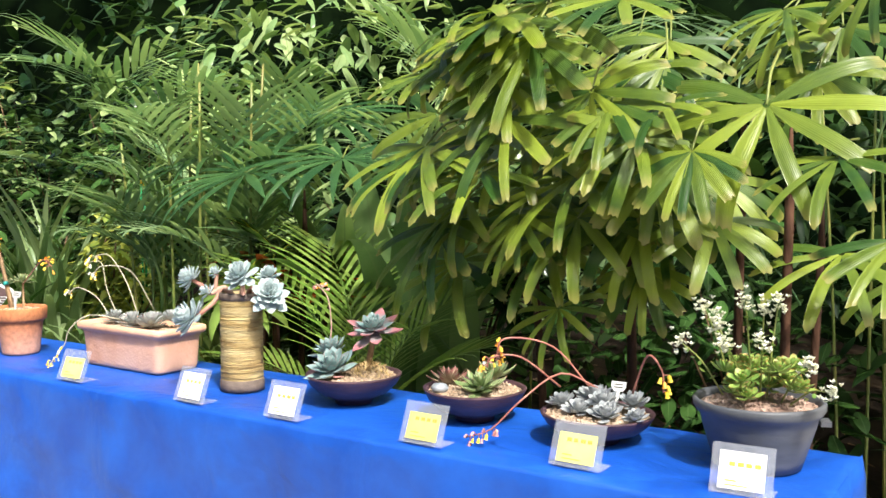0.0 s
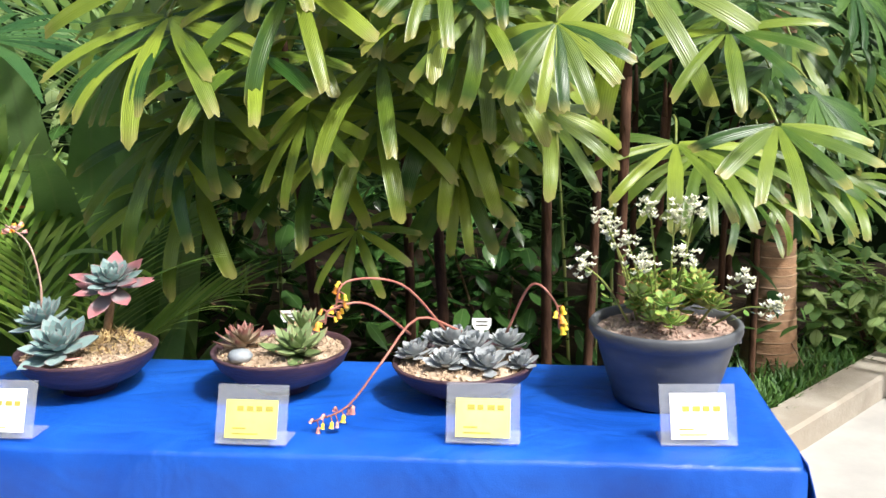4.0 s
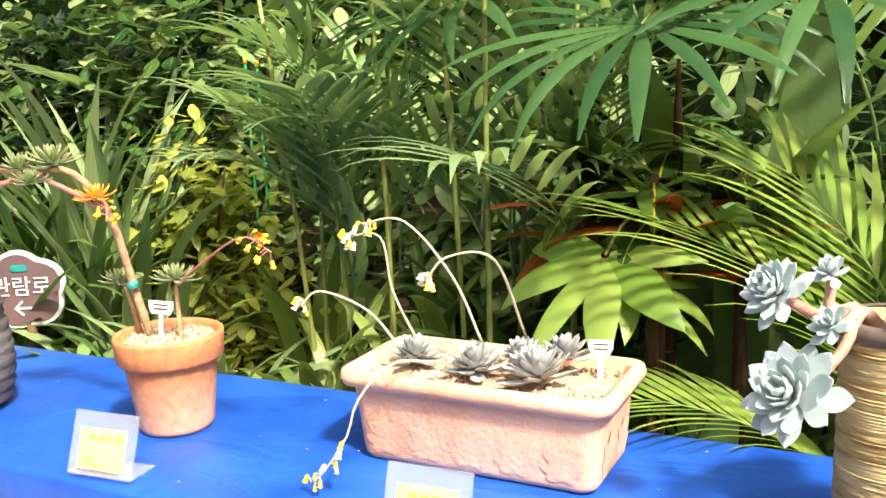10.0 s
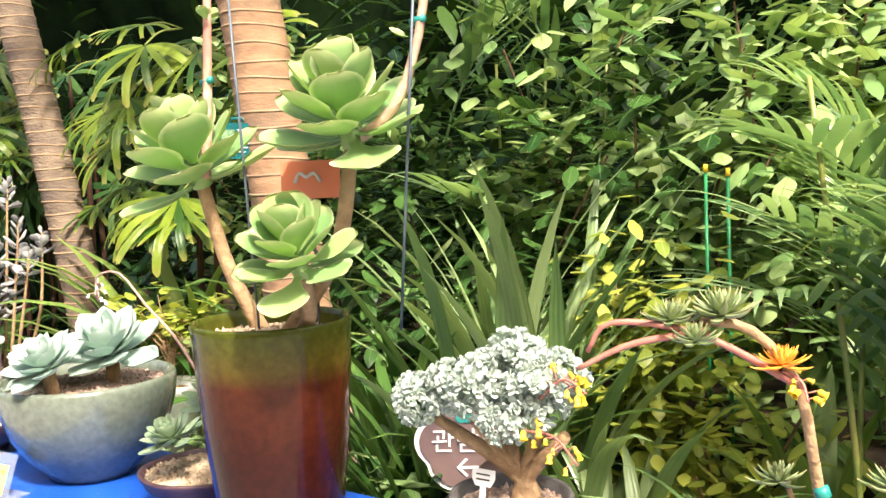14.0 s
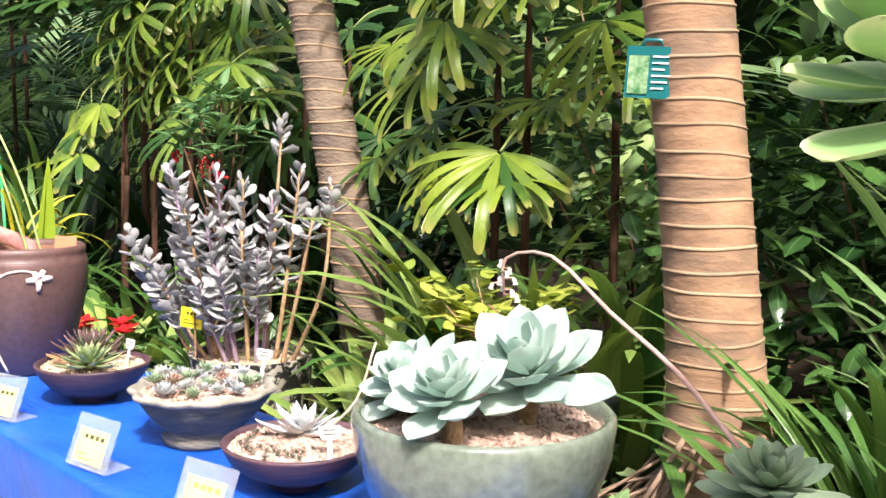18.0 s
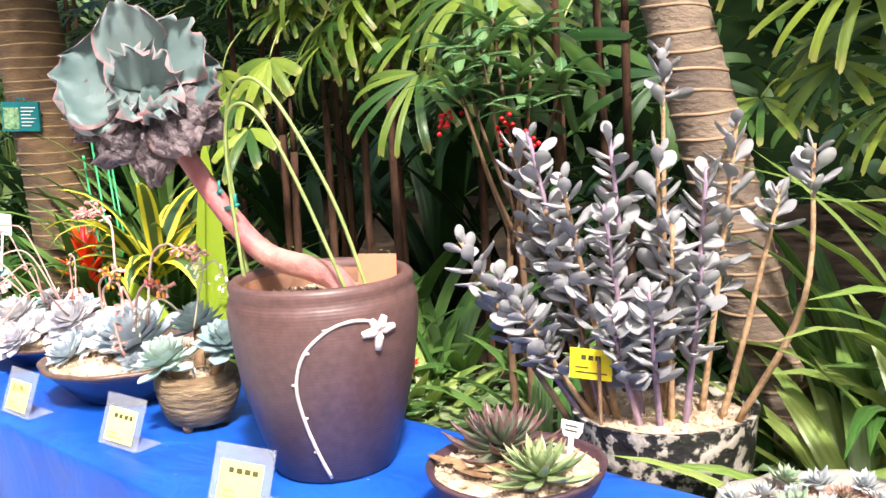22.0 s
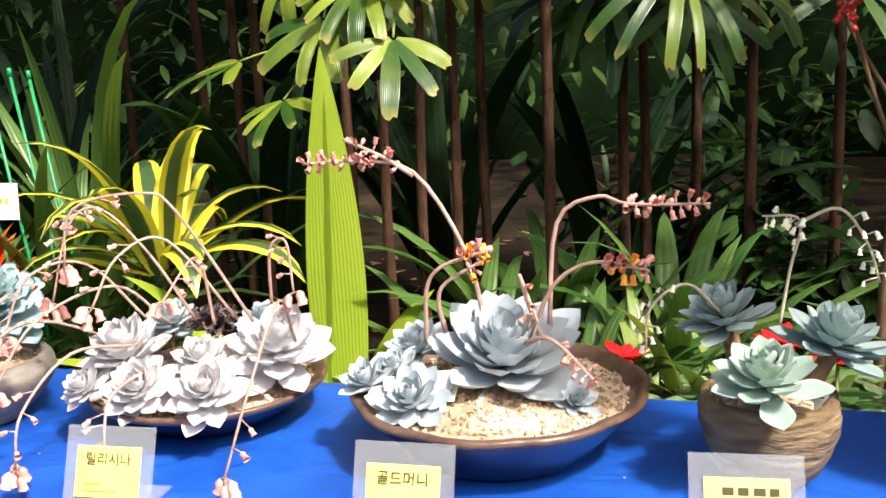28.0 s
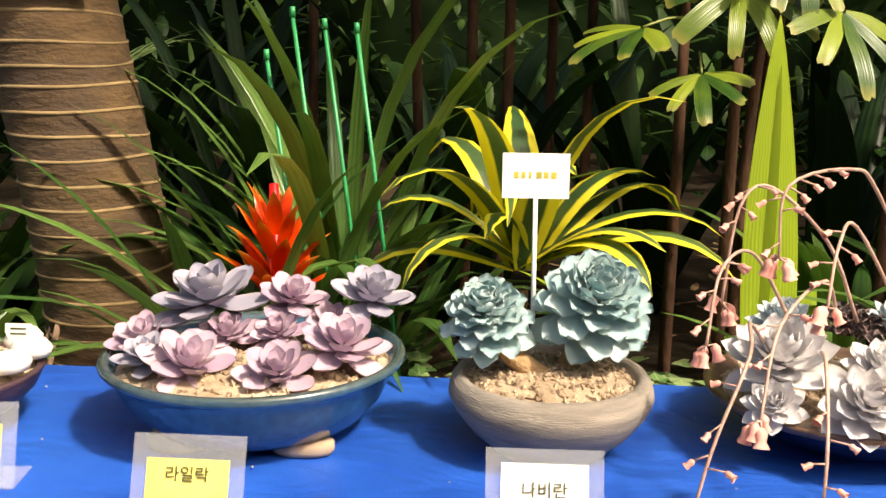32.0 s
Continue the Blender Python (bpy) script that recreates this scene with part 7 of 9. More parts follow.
def fan_palm(name, x, y, label, hubs, canes, kind="r", size=1.0, group="lady palms", cane_mat="brown_fibre"):
    """A clump of canes with fan leaves; hubs are world places of the leaf centres, with heading (degrees) and pitch."""
    z0 = bed_height(x, y) - 0.02
    t = thing(name, x, y, z0, label, "palm", group)
    for cx, cy, h, lx in canes:
        g = Geo()
        b = Vector((cx - x, cy - y, bed_height(cx, cy) - 0.02 - z0))
        top = Vector((cx - x + lx, cy - y, h - z0))
        pts = curve_pts([b, b.lerp(top, 0.5) + Vector((vr.uniform(-0.015, 0.015), vr.uniform(-0.015, 0.015), 0)), top], 10)
        tube(g, pts, 0.014, 0.011, 8)
        tube(g, [top, top + Vector((0, 0, 0.16))], 0.011, 0.004, 7)
        st = part("cane", g, cane_mat, t)
        g = Geo()
        for k in range(26):
            q = pts[min(len(pts) - 1, 2 + k % (len(pts) - 2))]
            blade(g, q, vr.uniform(0, 6.28), vr.uniform(0.3, 1.2), vr.uniform(0.02, 0.06), 0.004, 0.4, "strap", 2)
        tagged(part("fibre", g, "brown_fibre", st), "", "", "", "stuff")
    for hx, hy, hz, yaw, pit, sc in hubs:
        m = pose(hx - x, hy - y, hz - z0, 0, 0, yaw) @ pose(0, 0, 0, vr.uniform(-12, 12), -pit, 0) @ Matrix.Scale(sc * size, 4)
        fr = part("frond", vr.choice(FANS[kind]), "rhapis", t, "", m)
        part("leaf_stalk", STALK[kind], "cane_green", fr)
    return t


def hubs_from(places, yaw0=-95, spread=40, pitch=-46, sc=1.0):
    out = []
    xm = sum(p[0] for p in places) / len(places)
    for px, py, pz in places:
        out.append((px, py, pz, yaw0 + (px - xm) * spread + vr.uniform(-22, 22), pitch + vr.uniform(-22, 22), sc * vr.uniform(0.66, 1.08)))
    return out


def filler(x0, x1, y0, y1, z0, z1, n, **kw):
    return hubs_from([(vr.uniform(x0, x1), vr.uniform(y0, y1), vr.uniform(z0, z1)) for _ in range(n)], **kw)


# lady palm behind the first table
P1 = [(-0.74, 1.84, 1.40), (-0.44, 1.86, 1.38), (-0.33, 1.93, 1.21), (-0.95, 1.88, 1.52), (-0.60, 1.92, 1.50), (-1.21, 1.84, 1.49), (-1.08, 1.97, 1.35), (-1.28, 1.84, 1.36), (-0.98, 2.07, 1.26), (-1.22, 1.93, 1.25), (-0.76, 2.07, 1.24), (-1.45, 1.84, 1.43), (-1.53, 2.02, 1.22), (-0.48, 2.17, 1.16)]
fan_palm("lady_palm", -0.85, 2.15, "dense lady palm with drooping yellow-green fan leaves", hubs_from(P1, sc=1.0, spread=25) + [(-1.15, 2.02, 1.0, -95, -55, 0.6)] + filler(-1.6, -0.74, 2.0, 2.4, 1.10, 1.75, 50, sc=1.0) + filler(-0.75, -0.3, 2.1, 2.4, 1.58, 1.85, 7) + filler(-1.5, -0.7, 1.85, 2.0, 1.35, 1.8, 18), [(-0.59, 2.12, 1.30, 0.0), (-0.95, 2.14, 1.25, -0.05), (-0.66, 2.62, 1.15, 0.05), (-1.25, 2.2, 1.3, -0.08), (-0.75, 2.3, 1.4, 0.0), (-1.1, 2.4, 1.3, 0.0)])
P2 = [(-0.13, 2.86, 1.31), (0.02, 2.93, 1.23), (-0.18, 2.82, 1.49), (-0.01, 3.06, 1.01), (0.19, 3.19, 1.43), (0.06, 3.32, 1.17)]
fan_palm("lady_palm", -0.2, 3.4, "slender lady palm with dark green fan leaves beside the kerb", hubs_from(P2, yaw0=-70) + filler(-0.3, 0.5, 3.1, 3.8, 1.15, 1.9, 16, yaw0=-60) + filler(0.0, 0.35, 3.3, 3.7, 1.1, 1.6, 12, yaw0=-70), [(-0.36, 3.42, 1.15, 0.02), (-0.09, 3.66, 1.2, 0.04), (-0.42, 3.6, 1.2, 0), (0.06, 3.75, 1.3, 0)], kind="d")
P2B = [(-0.16, 3.05, 1.27), (0.07, 3.15, 1.18), (-0.03, 3.0, 1.03), (0.18, 3.2, 0.96), (-0.22, 3.0, 1.47), (-0.01, 3.1, 1.39), (-0.31, 2.8, 1.09), (-0.12, 3.0, 1.13), (0.24, 3.3, 1.32), (-0.21, 2.9, 0.99)]
fan_palm("lady_palm", -0.3, 3.45, "lady palm with long-fingered green fan leaves beside the table end", hubs_from(P2B, yaw0=-80, pitch=-42, sc=1.25), [(-0.37, 3.45, 1.2, 0.05), (-0.1, 3.6, 1.25, 0.03)], kind="m")
# behind the middle tables
P3 = [(-5.35, 2.55, 1.81), (-5.57, 2.60, 1.54), (-5.30, 2.60, 1.32), (-5.5, 2.58, 1.30), (-5.27, 2.60, 1.26), (-5.65, 2.65, 1.36), (-5.16, 2.60, 1.77), (-5.45, 2.55, 1.65)]
# the last filler adds a few fronds above view to shade this palm
fan_palm("lady_palm", -5.42, 2.85, "lady palm with hanging yellow-green fan leaves behind the silver plant", hubs_from(P3, pitch=-40) + filler(-5.85, -5.05, 2.6, 3.0, 1.25, 2.0, 18, pitch=-40) + filler(-5.6, -4.7, 2.0, 2.7, 2.15, 2.7, 6, pitch=-35), [(-5.42, 2.85, 1.6, 0), (-5.6, 2.9, 1.5, 0.03), (-5.2, 2.95, 1.6, 0)], kind="n")
P4 = [(-7.23, 2.7, 1.72), (-6.93, 2.8, 1.70), (-6.71, 2.8, 1.68), (-6.57, 2.75, 1.60), (-6.82, 2.8, 1.60), (-6.45, 2.7, 1.50), (-6.62, 2.52, 1.40), (-6.98, 2.8, 1.60)]
fan_palm("lady_palm", -6.85, 2.75, "tall lady palm with bright yellow-green fan leaves", hubs_from(P4, pitch=-52) + filler(-7.3, -6.4, 2.6, 2.95, 1.5, 2.0, 34, pitch=-50), [(-6.47, 2.9, 1.6, 0), (-6.75, 2.9, 1.6, 0), (-7.09, 2.9, 1.5, 0), (-7.16, 2.82, 1.5, 0.02), (-6.9, 2.7, 1.6, 0), (-6.6, 3.1, 1.7, 0)], kind="m")
P5 = [(-7.22, 2.46, 1.40), (-7.10, 2.44, 1.47), (-7.38, 2.48, 1.45)]
fan_palm("lady_palm", -7.35, 2.68, "young lady palm with sunlit yellow-green fan leaves", hubs_from(P5, pitch=-58, sc=0.8), [(-7.35, 2.66, 1.25, 0.0), (-7.2, 2.7, 1.35, 0.02)], kind="y")
P6 = [(-6.88, 2.90, 1.34), (-6.60, 2.85, 1.36), (-6.75, 2.9, 1.42), (-6.5, 2.95, 1.48)]
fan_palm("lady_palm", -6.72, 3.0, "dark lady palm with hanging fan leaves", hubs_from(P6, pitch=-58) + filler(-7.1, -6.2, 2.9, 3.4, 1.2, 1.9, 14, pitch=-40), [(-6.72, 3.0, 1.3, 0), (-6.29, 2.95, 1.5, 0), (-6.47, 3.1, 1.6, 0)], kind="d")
# the next two palms hold fronds added high up to shade the bed
fan_palm("lady_palm", -7.75, 3.0, "lady palm with fan leaves added overhead to shade the bed", filler(-8.9, -7.8, 2.1, 3.2, 2.1, 2.7, 64, pitch=-35), [(-7.8, 3.0, 2.1, 0), (-7.6, 3.1, 2.1, 0)], kind="d")
fan_palm("lady_palm", -9.3, 2.95, "dark lady palm with fronds raised to shade the deep bed", filler(-10.2, -8.5, 2.5, 3.6, 1.7, 2.5, 34, pitch=-30), [(-9.3, 3.0, 2.1, 0), (-9.6, 3.2, 2.1, 0)], kind="d")

# dark long-fingered fan palm
FANS["l"] = [fan_mesh("frond", "fan_dark", 70 + s, segs=19, length=0.46, width=0.036, spread=2.8, shape="finger", droop=0.9) for s in range(2)]
FANS["b"] = [fan_mesh("frond", "feather_light", 80 + s, segs=6, length=0.26, width=0.075, spread=1.7, shape="lance", droop=0.9) for s in range(2)]
STALK["l"] = stalk_mesh("cane_green", 0.4)
STALK["b"] = stalk_mesh("cane_green", 0.15)
fan_palm("fan_palm", -2.42, 2.45, "dark green fan palm with long pointed leaf fingers", [(-2.36, 2.10, 1.37, -95, -24, 0.8), (-2.10, 2.30, 1.42, -60, -20, 0.9), (-2.80, 2.40, 1.45, -130, -22, 0.9), (-2.45, 2.6, 1.6, -90, -20, 1.0)], [(-2.40, 2.40, 1.15, 0.04)], kind="l", group="fan palms")
fan_palm("palm_seedling", -2.36, 2.16, "young palm with broad light green leaf fingers on a fibrous stem", [(-2.425, 2.11, 0.985, -100, -42, 0.95), (-2.40, 2.16, 0.94, -10, -30, 0.75)], [(-2.356, 2.16, 0.93, 0.0)], kind="b", group="fan palms")


def feather_mesh(name, material, length=0.75, pairs=16, leaf=0.26, width=0.026, arch=0.8, seed=1, rise=1.1, hang=0.55):
    """A feather leaf: a curved rib with leaflets on both sides, rising from the origin towards +x."""
    r = random.Random(seed)
    g = Geo()
    pts, pos = [], Vector((0, 0, 0))
    n = pairs + 4
    for i in range(n):
        s = i / (n - 1)
        e = rise - arch * s * 1.6
        pts.append(pos.copy())
        pos = pos + Vector((math.cos(e), 0, math.sin(e))) * (length / n)
    tube(g, pts, 0.0045, 0.0015, 5)
    for i in range(4, n):
        s = (i - 4) / (n - 4)
        d = (pts[i] - pts[i - 1]).normalized()
        L = leaf * (0.55 + 0.9 * math.sin(math.pi * min(1, 0.12 + s * 0.8))) * r.uniform(0.9, 1.1)
        base_e = math.asin(max(-1, min(1, d.z)))
        for sg in (-1, 1):
            blade(g, pts[i], sg * (1.05 - 0.45 * s), base_e * 0.5 + 0.15, L, width * r.uniform(0.8, 1.2), hang * r.uniform(0.6, 1.4), "leaflet", 6, 0.22)
    return g.mesh(name, material)


FEATHER = {"g": [feather_mesh("frond", "feather", 0.76, 10, 0.27, 0.030, seed=s, arch=0.6 + 0.15 * s, rise=1.25, hang=0.8) for s in range(3)], "l": [feather_mesh("frond", "feather_light", 0.62, 13, 0.22, 0.018, seed=5 + s, arch=0.55) for s in range(2)]}


def feather_palm(name, x, y, label, fronds, canes=(), kind="g", cane_mat="cane_green", r_cane=0.0065):
    z0 = bed_height(x, y) - 0.02
    t = thing(name, x, y, z0, label, "palm", "feather palms")
    for cx, cy, h, lx in canes:
        g = Geo()
        tube(g, curve_pts([(cx - x, cy - y, bed_height(cx, cy) - 0.02 - z0), (cx - x + lx * 0.4, cy - y, (h - z0) * 0.5), (cx - x + lx, cy - y, h - z0)], 8), r_cane, r_cane * 0.7, 7)
        part("cane", g, cane_mat, t)
    for fx, fy, fz, yaw, pit, sc in fronds:
        part("frond", vr.choice(FEATHER[kind]), "feather", t, "", pose(fx - x, fy - y, fz - z0, 0, 0, yaw) @ pose(0, 0, 0, 0, -pit, 0) @ Matrix.Scale(sc, 4))
    return t


feather_palm("parlour_palm", -1.95, 2.18, "light green feather palm fronds behind the cylinder pot", [(-1.86, 2.08, 0.60, 172, 4, 1.15), (-1.90, 2.05, 0.58, 120, 14, 0.9), (-1.84, 2.1, 0.60, 60, 10, 0.85), (-1.78, 2.0, 0.56, 20, 0, 0.8), (-1.95, 2.1, 0.55, -165, -10, 0.8), (-1.80, 2.12, 0.60, -40, 6, 0.8), (-1.88, 2.12, 0.60, 150, 20, 1.05)], kind="l")
feather_palm("bamboo_palm", -2.95, 2.5, "clump of slender green canes with arching feather leaves", [(-2.85 + vr.uniform(-0.35, 0.45), 2.45 + vr.uniform(-0.2, 0.3), vr.uniform(0.75, 1.35), vr.uniform(190, 380), vr.uniform(0, 38), vr.uniform(0.6, 0.85)) for _ in range(18)], [(-2.68, 2.18, 1.7, 0.02), (-2.55, 2.3, 1.7, 0.03), (-2.8, 2.35, 1.8, -0.05), (-2.95, 2.3, 1.6, -0.02), (-3.05, 2.45, 1.7, 0.05), (-3.15, 2.3, 1.5, -0.1), (-2.75, 2.5, 1.8, 0.1)])
feather_palm("bamboo_palm", -3.35, 2.75, "feather palm with narrow arching leaflets", [(-3.12 + vr.uniform(-0.12, 0.15), 2.4 + vr.uniform(-0.1, 0.15), vr.uniform(0.65, 1.1), vr.uniform(200, 350), vr.uniform(5, 40), vr.uniform(0.6, 0.8)) for _ in range(10)], [(-3.2, 2.4, 1.25, 0.02), (-3.14, 2.42, 1.3, -0.02)])
feather_palm("parlour_palm", -2.75, 2.1, "low yellow-green feather frond behind the trough", [(-2.7, 2.05, 0.6, -30, -30, 0.7), (-2.8, 2.05, 0.58, 190, -30, 0.7), (-2.95, 2.1, 0.55, -120, -30, 0.6)], kind="l")
feather_palm("golden_cane_palm", 1.0, 3.9, "clump of golden-stemmed cane palms by the kerb", [(1.0 + vr.uniform(-0.4, 0.4), 3.9 + vr.uniform(-0.3, 0.3), vr.uniform(0.8, 1.5), vr.uniform(0, 360), vr.uniform(-15, 15), 1.0) for _ in range(12)], [(0.75, 3.75, 1.9, -0.1), (0.9, 3.8, 2.0, 0.0), (1.0, 3.95, 2.1, 0.1), (1.15, 3.85, 2.0, 0.2), (0.85, 4.0, 2.0, -0.05)], cane_mat="cane_gold", r_cane=0.025)
for px, py, n_ in ((-0.6, 3.3, 8), (-1.7, 3.1, 9), (-4.3, 3.2, 9), (-9.6, 3.7, 8), (-10.3, 3.0, 10)):
    feather_palm("bamboo_palm", px, py, "feather palm in the depth of the bed", [(px + vr.uniform(-0.4, 0.4), py + vr.uniform(-0.3, 0.3), vr.uniform(0.6, 1.6), vr.uniform(0, 360), vr.uniform(-20, 20), vr.uniform(0.9, 1.3)) for _ in range(n_)], [(px + vr.uniform(-0.2, 0.2), py, 1.7, vr.uniform(-0.1, 0.1)) for _ in range(3)])


# ringed palm trunks with their crowns
def ringed_palm(x, y, lean_x, r0, label, material, sign=None, top=9.0, flare=1.35, crown=True, roots=46, scar="palm_scar", swell=0.16, mound=0.0):
    z0 = bed_height(x, y) - 0.03 + mound
    t = thing("ringed_palm", x, y, z0, label, "palm", "ringed palms")
    H = top - z0
    prof_n = 60
    seg = 28
    rr2 = random.Random(int(-x * 10))

    def axis(z):
        return Vector((lean_x * z + 0.015 * math.sin(z * 2.1), 0.01 * math.sin(z * 1.7), z))

    def rad(z):
        return r0 * (1 + (flare - 1) * math.exp(-z / swell)) * (1 - 0.10 * z / H)

    rings, z = [], 0.10
    while z < 2.6:
        rings.append(z)
        z += rr2.uniform(0.036, 0.052)
    g = Geo()
    zs = [0.0]
    for a, b in zip(rings, rings[1:] + [H]):
        zs += [a - 0.002, a + 0.003, (a + min(b, a + 0.045)) / 2]
    zs += [3.2, 4.4, 5.8, 7.2, H]
    verts, faces = [], []
    for zz_ in zs:
        c = axis(zz_)
        ledge = 1.0
        if 0.05 < zz_ < 2.7:
            ledge = (1.010, 0.994, 1.0)[(len(verts) // seg - 1) % 3]
        for k in range(seg):
            a = 2 * math.pi * k / seg
            q = ledge * rad(zz_) * (1 + 0.012 * noise.noise(Vector((math.cos(a) * 1.5, math.sin(a) * 1.5, zz_ * 6))))
            verts.append((c.x + q * math.cos(a), c.y + q * math.sin(a), zz_))
    for i in range(len(zs) - 1):
        for k in range(seg):
            j = (k + 1) % seg
            faces.append((i * seg + k, i * seg + j, (i + 1) * seg + j, (i + 1) * seg + k))
    g.put(verts, faces)
    trunk = part("trunk", g, material, t)
    for a in rings:
        g = Geo()
        vs, fs = [], []
        ph = rr2.uniform(0, 6)
        for k in range(seg):
            an = 2 * math.pi * k / seg
            dz = 0.004 * math.sin(an + ph) + 0.0015 * math.sin(3 * an + ph)
            c = axis(a + dz)
            for w, h_ in ((0.0, -0.005), (0.0028, -0.004), (0.0034, -0.001), (0.0, 0.0018)):
                q = rad(a) + w
                vs.append((c.x + q * math.cos(an), c.y + q * math.sin(an), a + dz + h_))
        for k in range(seg):
            j = (k + 1) % seg
            for q in range(3):
                fs.append((k * 4 + q, j * 4 + q, j * 4 + q + 1, k * 4 + q + 1))
        g.put(vs, fs)
        part("leaf_scar_ring", g, scar, trunk)
    g = Geo()
    for k in range(roots):
        a = rr2.uniform(0, 6.28)
        L = rr2.uniform(0.06, 0.26)
        b = Vector((math.cos(a), math.sin(a), 0))
        tube(g, curve_pts([b * (r0 * 1.2) + Vector((0, 0, rr2.uniform(0.04, 0.24))), b * (r0 * 1.35 + L * rr2.uniform(0.4, 0.75)) + Vector((rr2.uniform(-0.05, 0.05), rr2.uniform(-0.05, 0.05), 0.05 - mound * rr2.uniform(-0.1, 0.4))), b * (r0 * 1.3 + L) + Vector((0.03 * math.sin(k), 0, -mound))], 6), rr2.uniform(0.003, 0.006), 0.003, 6)
    part("root", g, "palm_root", t, "exposed fibrous roots")
    if crown:
        ct = axis(H)
        for k in range(11):
            part("frond", feather_big[k % 2], "feather", t, "", pose(ct.x, ct.y, H - 0.05, 0, 0, k * 137.5) @ pose(0, 0, 0, 0, -vr.uniform(-15, 20), 0))
    if sign is not None:
        sz, yaw, turn, sw, sh = sign
        c = axis(sz - z0)
        face = Vector((math.cos(yaw), math.sin(yaw), 0))
        p = c + face * (rad(sz - z0) + 0.016)
        g = Geo()
        box(g, -0.045 * sw, -0.006, -0.045 * sh, 0.045 * sw, 0.006, 0.045 * sh)
        s = part("tree_sign", g, "sign_teal", t, "small teal botanical label on the trunk", pose(p.x, p.y, sz - z0, 0, 3, turn + 90), False)
        g = Geo()
        box(g, -0.04 * sw, -0.0085, -0.038 * sh, -0.003 * sw, -0.0065, 0.028 * sh)
        part("photo", g, "sign_photo", s, "", None, False)
        g = Geo()
        for q in range(6):
            box(g, 0.003 * sw, -0.0085, (0.026 - 0.011 * q) * sh, (0.038 - 0.006 * (q % 3)) * sw, -0.0065, (0.0285 - 0.011 * q) * sh)
        part("writing", g, "sign_white", s, "", None, False)
        g = Geo()
        tube(g, [(-0.02, 0.004, 0.045 * sh), (-0.015, 0.004, 0.045 * sh + 0.012), (0.015, 0.004, 0.045 * sh + 0.012), (0.02, 0.004, 0.045 * sh)], 0.004, 0.004, 6)
        part("clip", g, "sign_teal", s)
    return t


feather_big = [feather_mesh("frond", "feather", 2.1, 34, 0.62, 0.05, arch=1.0, seed=20 + s, rise=0.9) for s in range(2)]
ringed_palm(-4.565, 2.42, -0.14, 0.086, "thick ringed brown palm trunk with a teal label", "palm_bark", flare=1.75, roots=110, mound=0.10, sign=(1.47, radians(-112), -66, 1.0, 1.05))
ringed_palm(-5.68, 2.56, -0.27, 0.068, "leaning ringed grey-brown palm trunk", "palm_bark_grey")
ringed_palm(-8.45, 2.50, -0.18, 0.13, "stout ringed brown palm trunk with a teal label", "palm_bark_shaded", scar="palm_scar_dark", sign=(1.36, radians(-62), -62, 1.75, 1.2), crown=False)
ringed_palm(0.19, 4.02, -0.02, 0.078, "ringed palm trunk with a swollen base near the kerb", "palm_bark", flare=1.62, roots=6, swell=0.4)
ringed_palm(-10.6, 3.3, 0.02, 0.07, "slender pale ringed trunk farther back", "palm_bark_grey")


# tall lady palm added above view, its crown shading this end of the bed
fan_palm("lady_palm", -7.75, 2.95, "unseen lady palm crown added to shade the end of the bed", filler(-8.6, -7.5, 2.45, 3.2, 1.85, 2.3, 26, pitch=-25) + filler(-7.7, -6.9, 2.45, 3.0, 1.85, 2.3, 16, pitch=-25), [(-7.72, 2.95, 1.9, 0.02), (-7.9, 3.05, 2.0, -0.03), (-8.2, 3.1, 2.0, 0.04), (-7.5, 3.05, 1.95, 0.03)], kind="d")


def strap_clump(name, x, y, label, material, n=26, length=0.5, width=0.03, elev=(0.7, 1.45), bend=(0.7, 1.8), group="strap-leaved clumps", z=None, shape="strap", spread=0.05, seed=1, category="plant"):
    r = random.Random(seed)
    t = thing(name, x, y, (bed_height(x, y) if z is None else z) - 0.01, label, category, group)
    for k in range(n):
        g = Geo()
        blade(g, (r.uniform(-spread, spread), r.uniform(-spread, spread), 0), r.uniform(0, 6.28), r.uniform(*elev), length * r.uniform(0.65, 1.15), width * r.uniform(0.8, 1.2), r.uniform(*bend), shape, 9, 0.25, r.uniform(-0.3, 0.3))
        part("leaf", g, material, t)
    return t


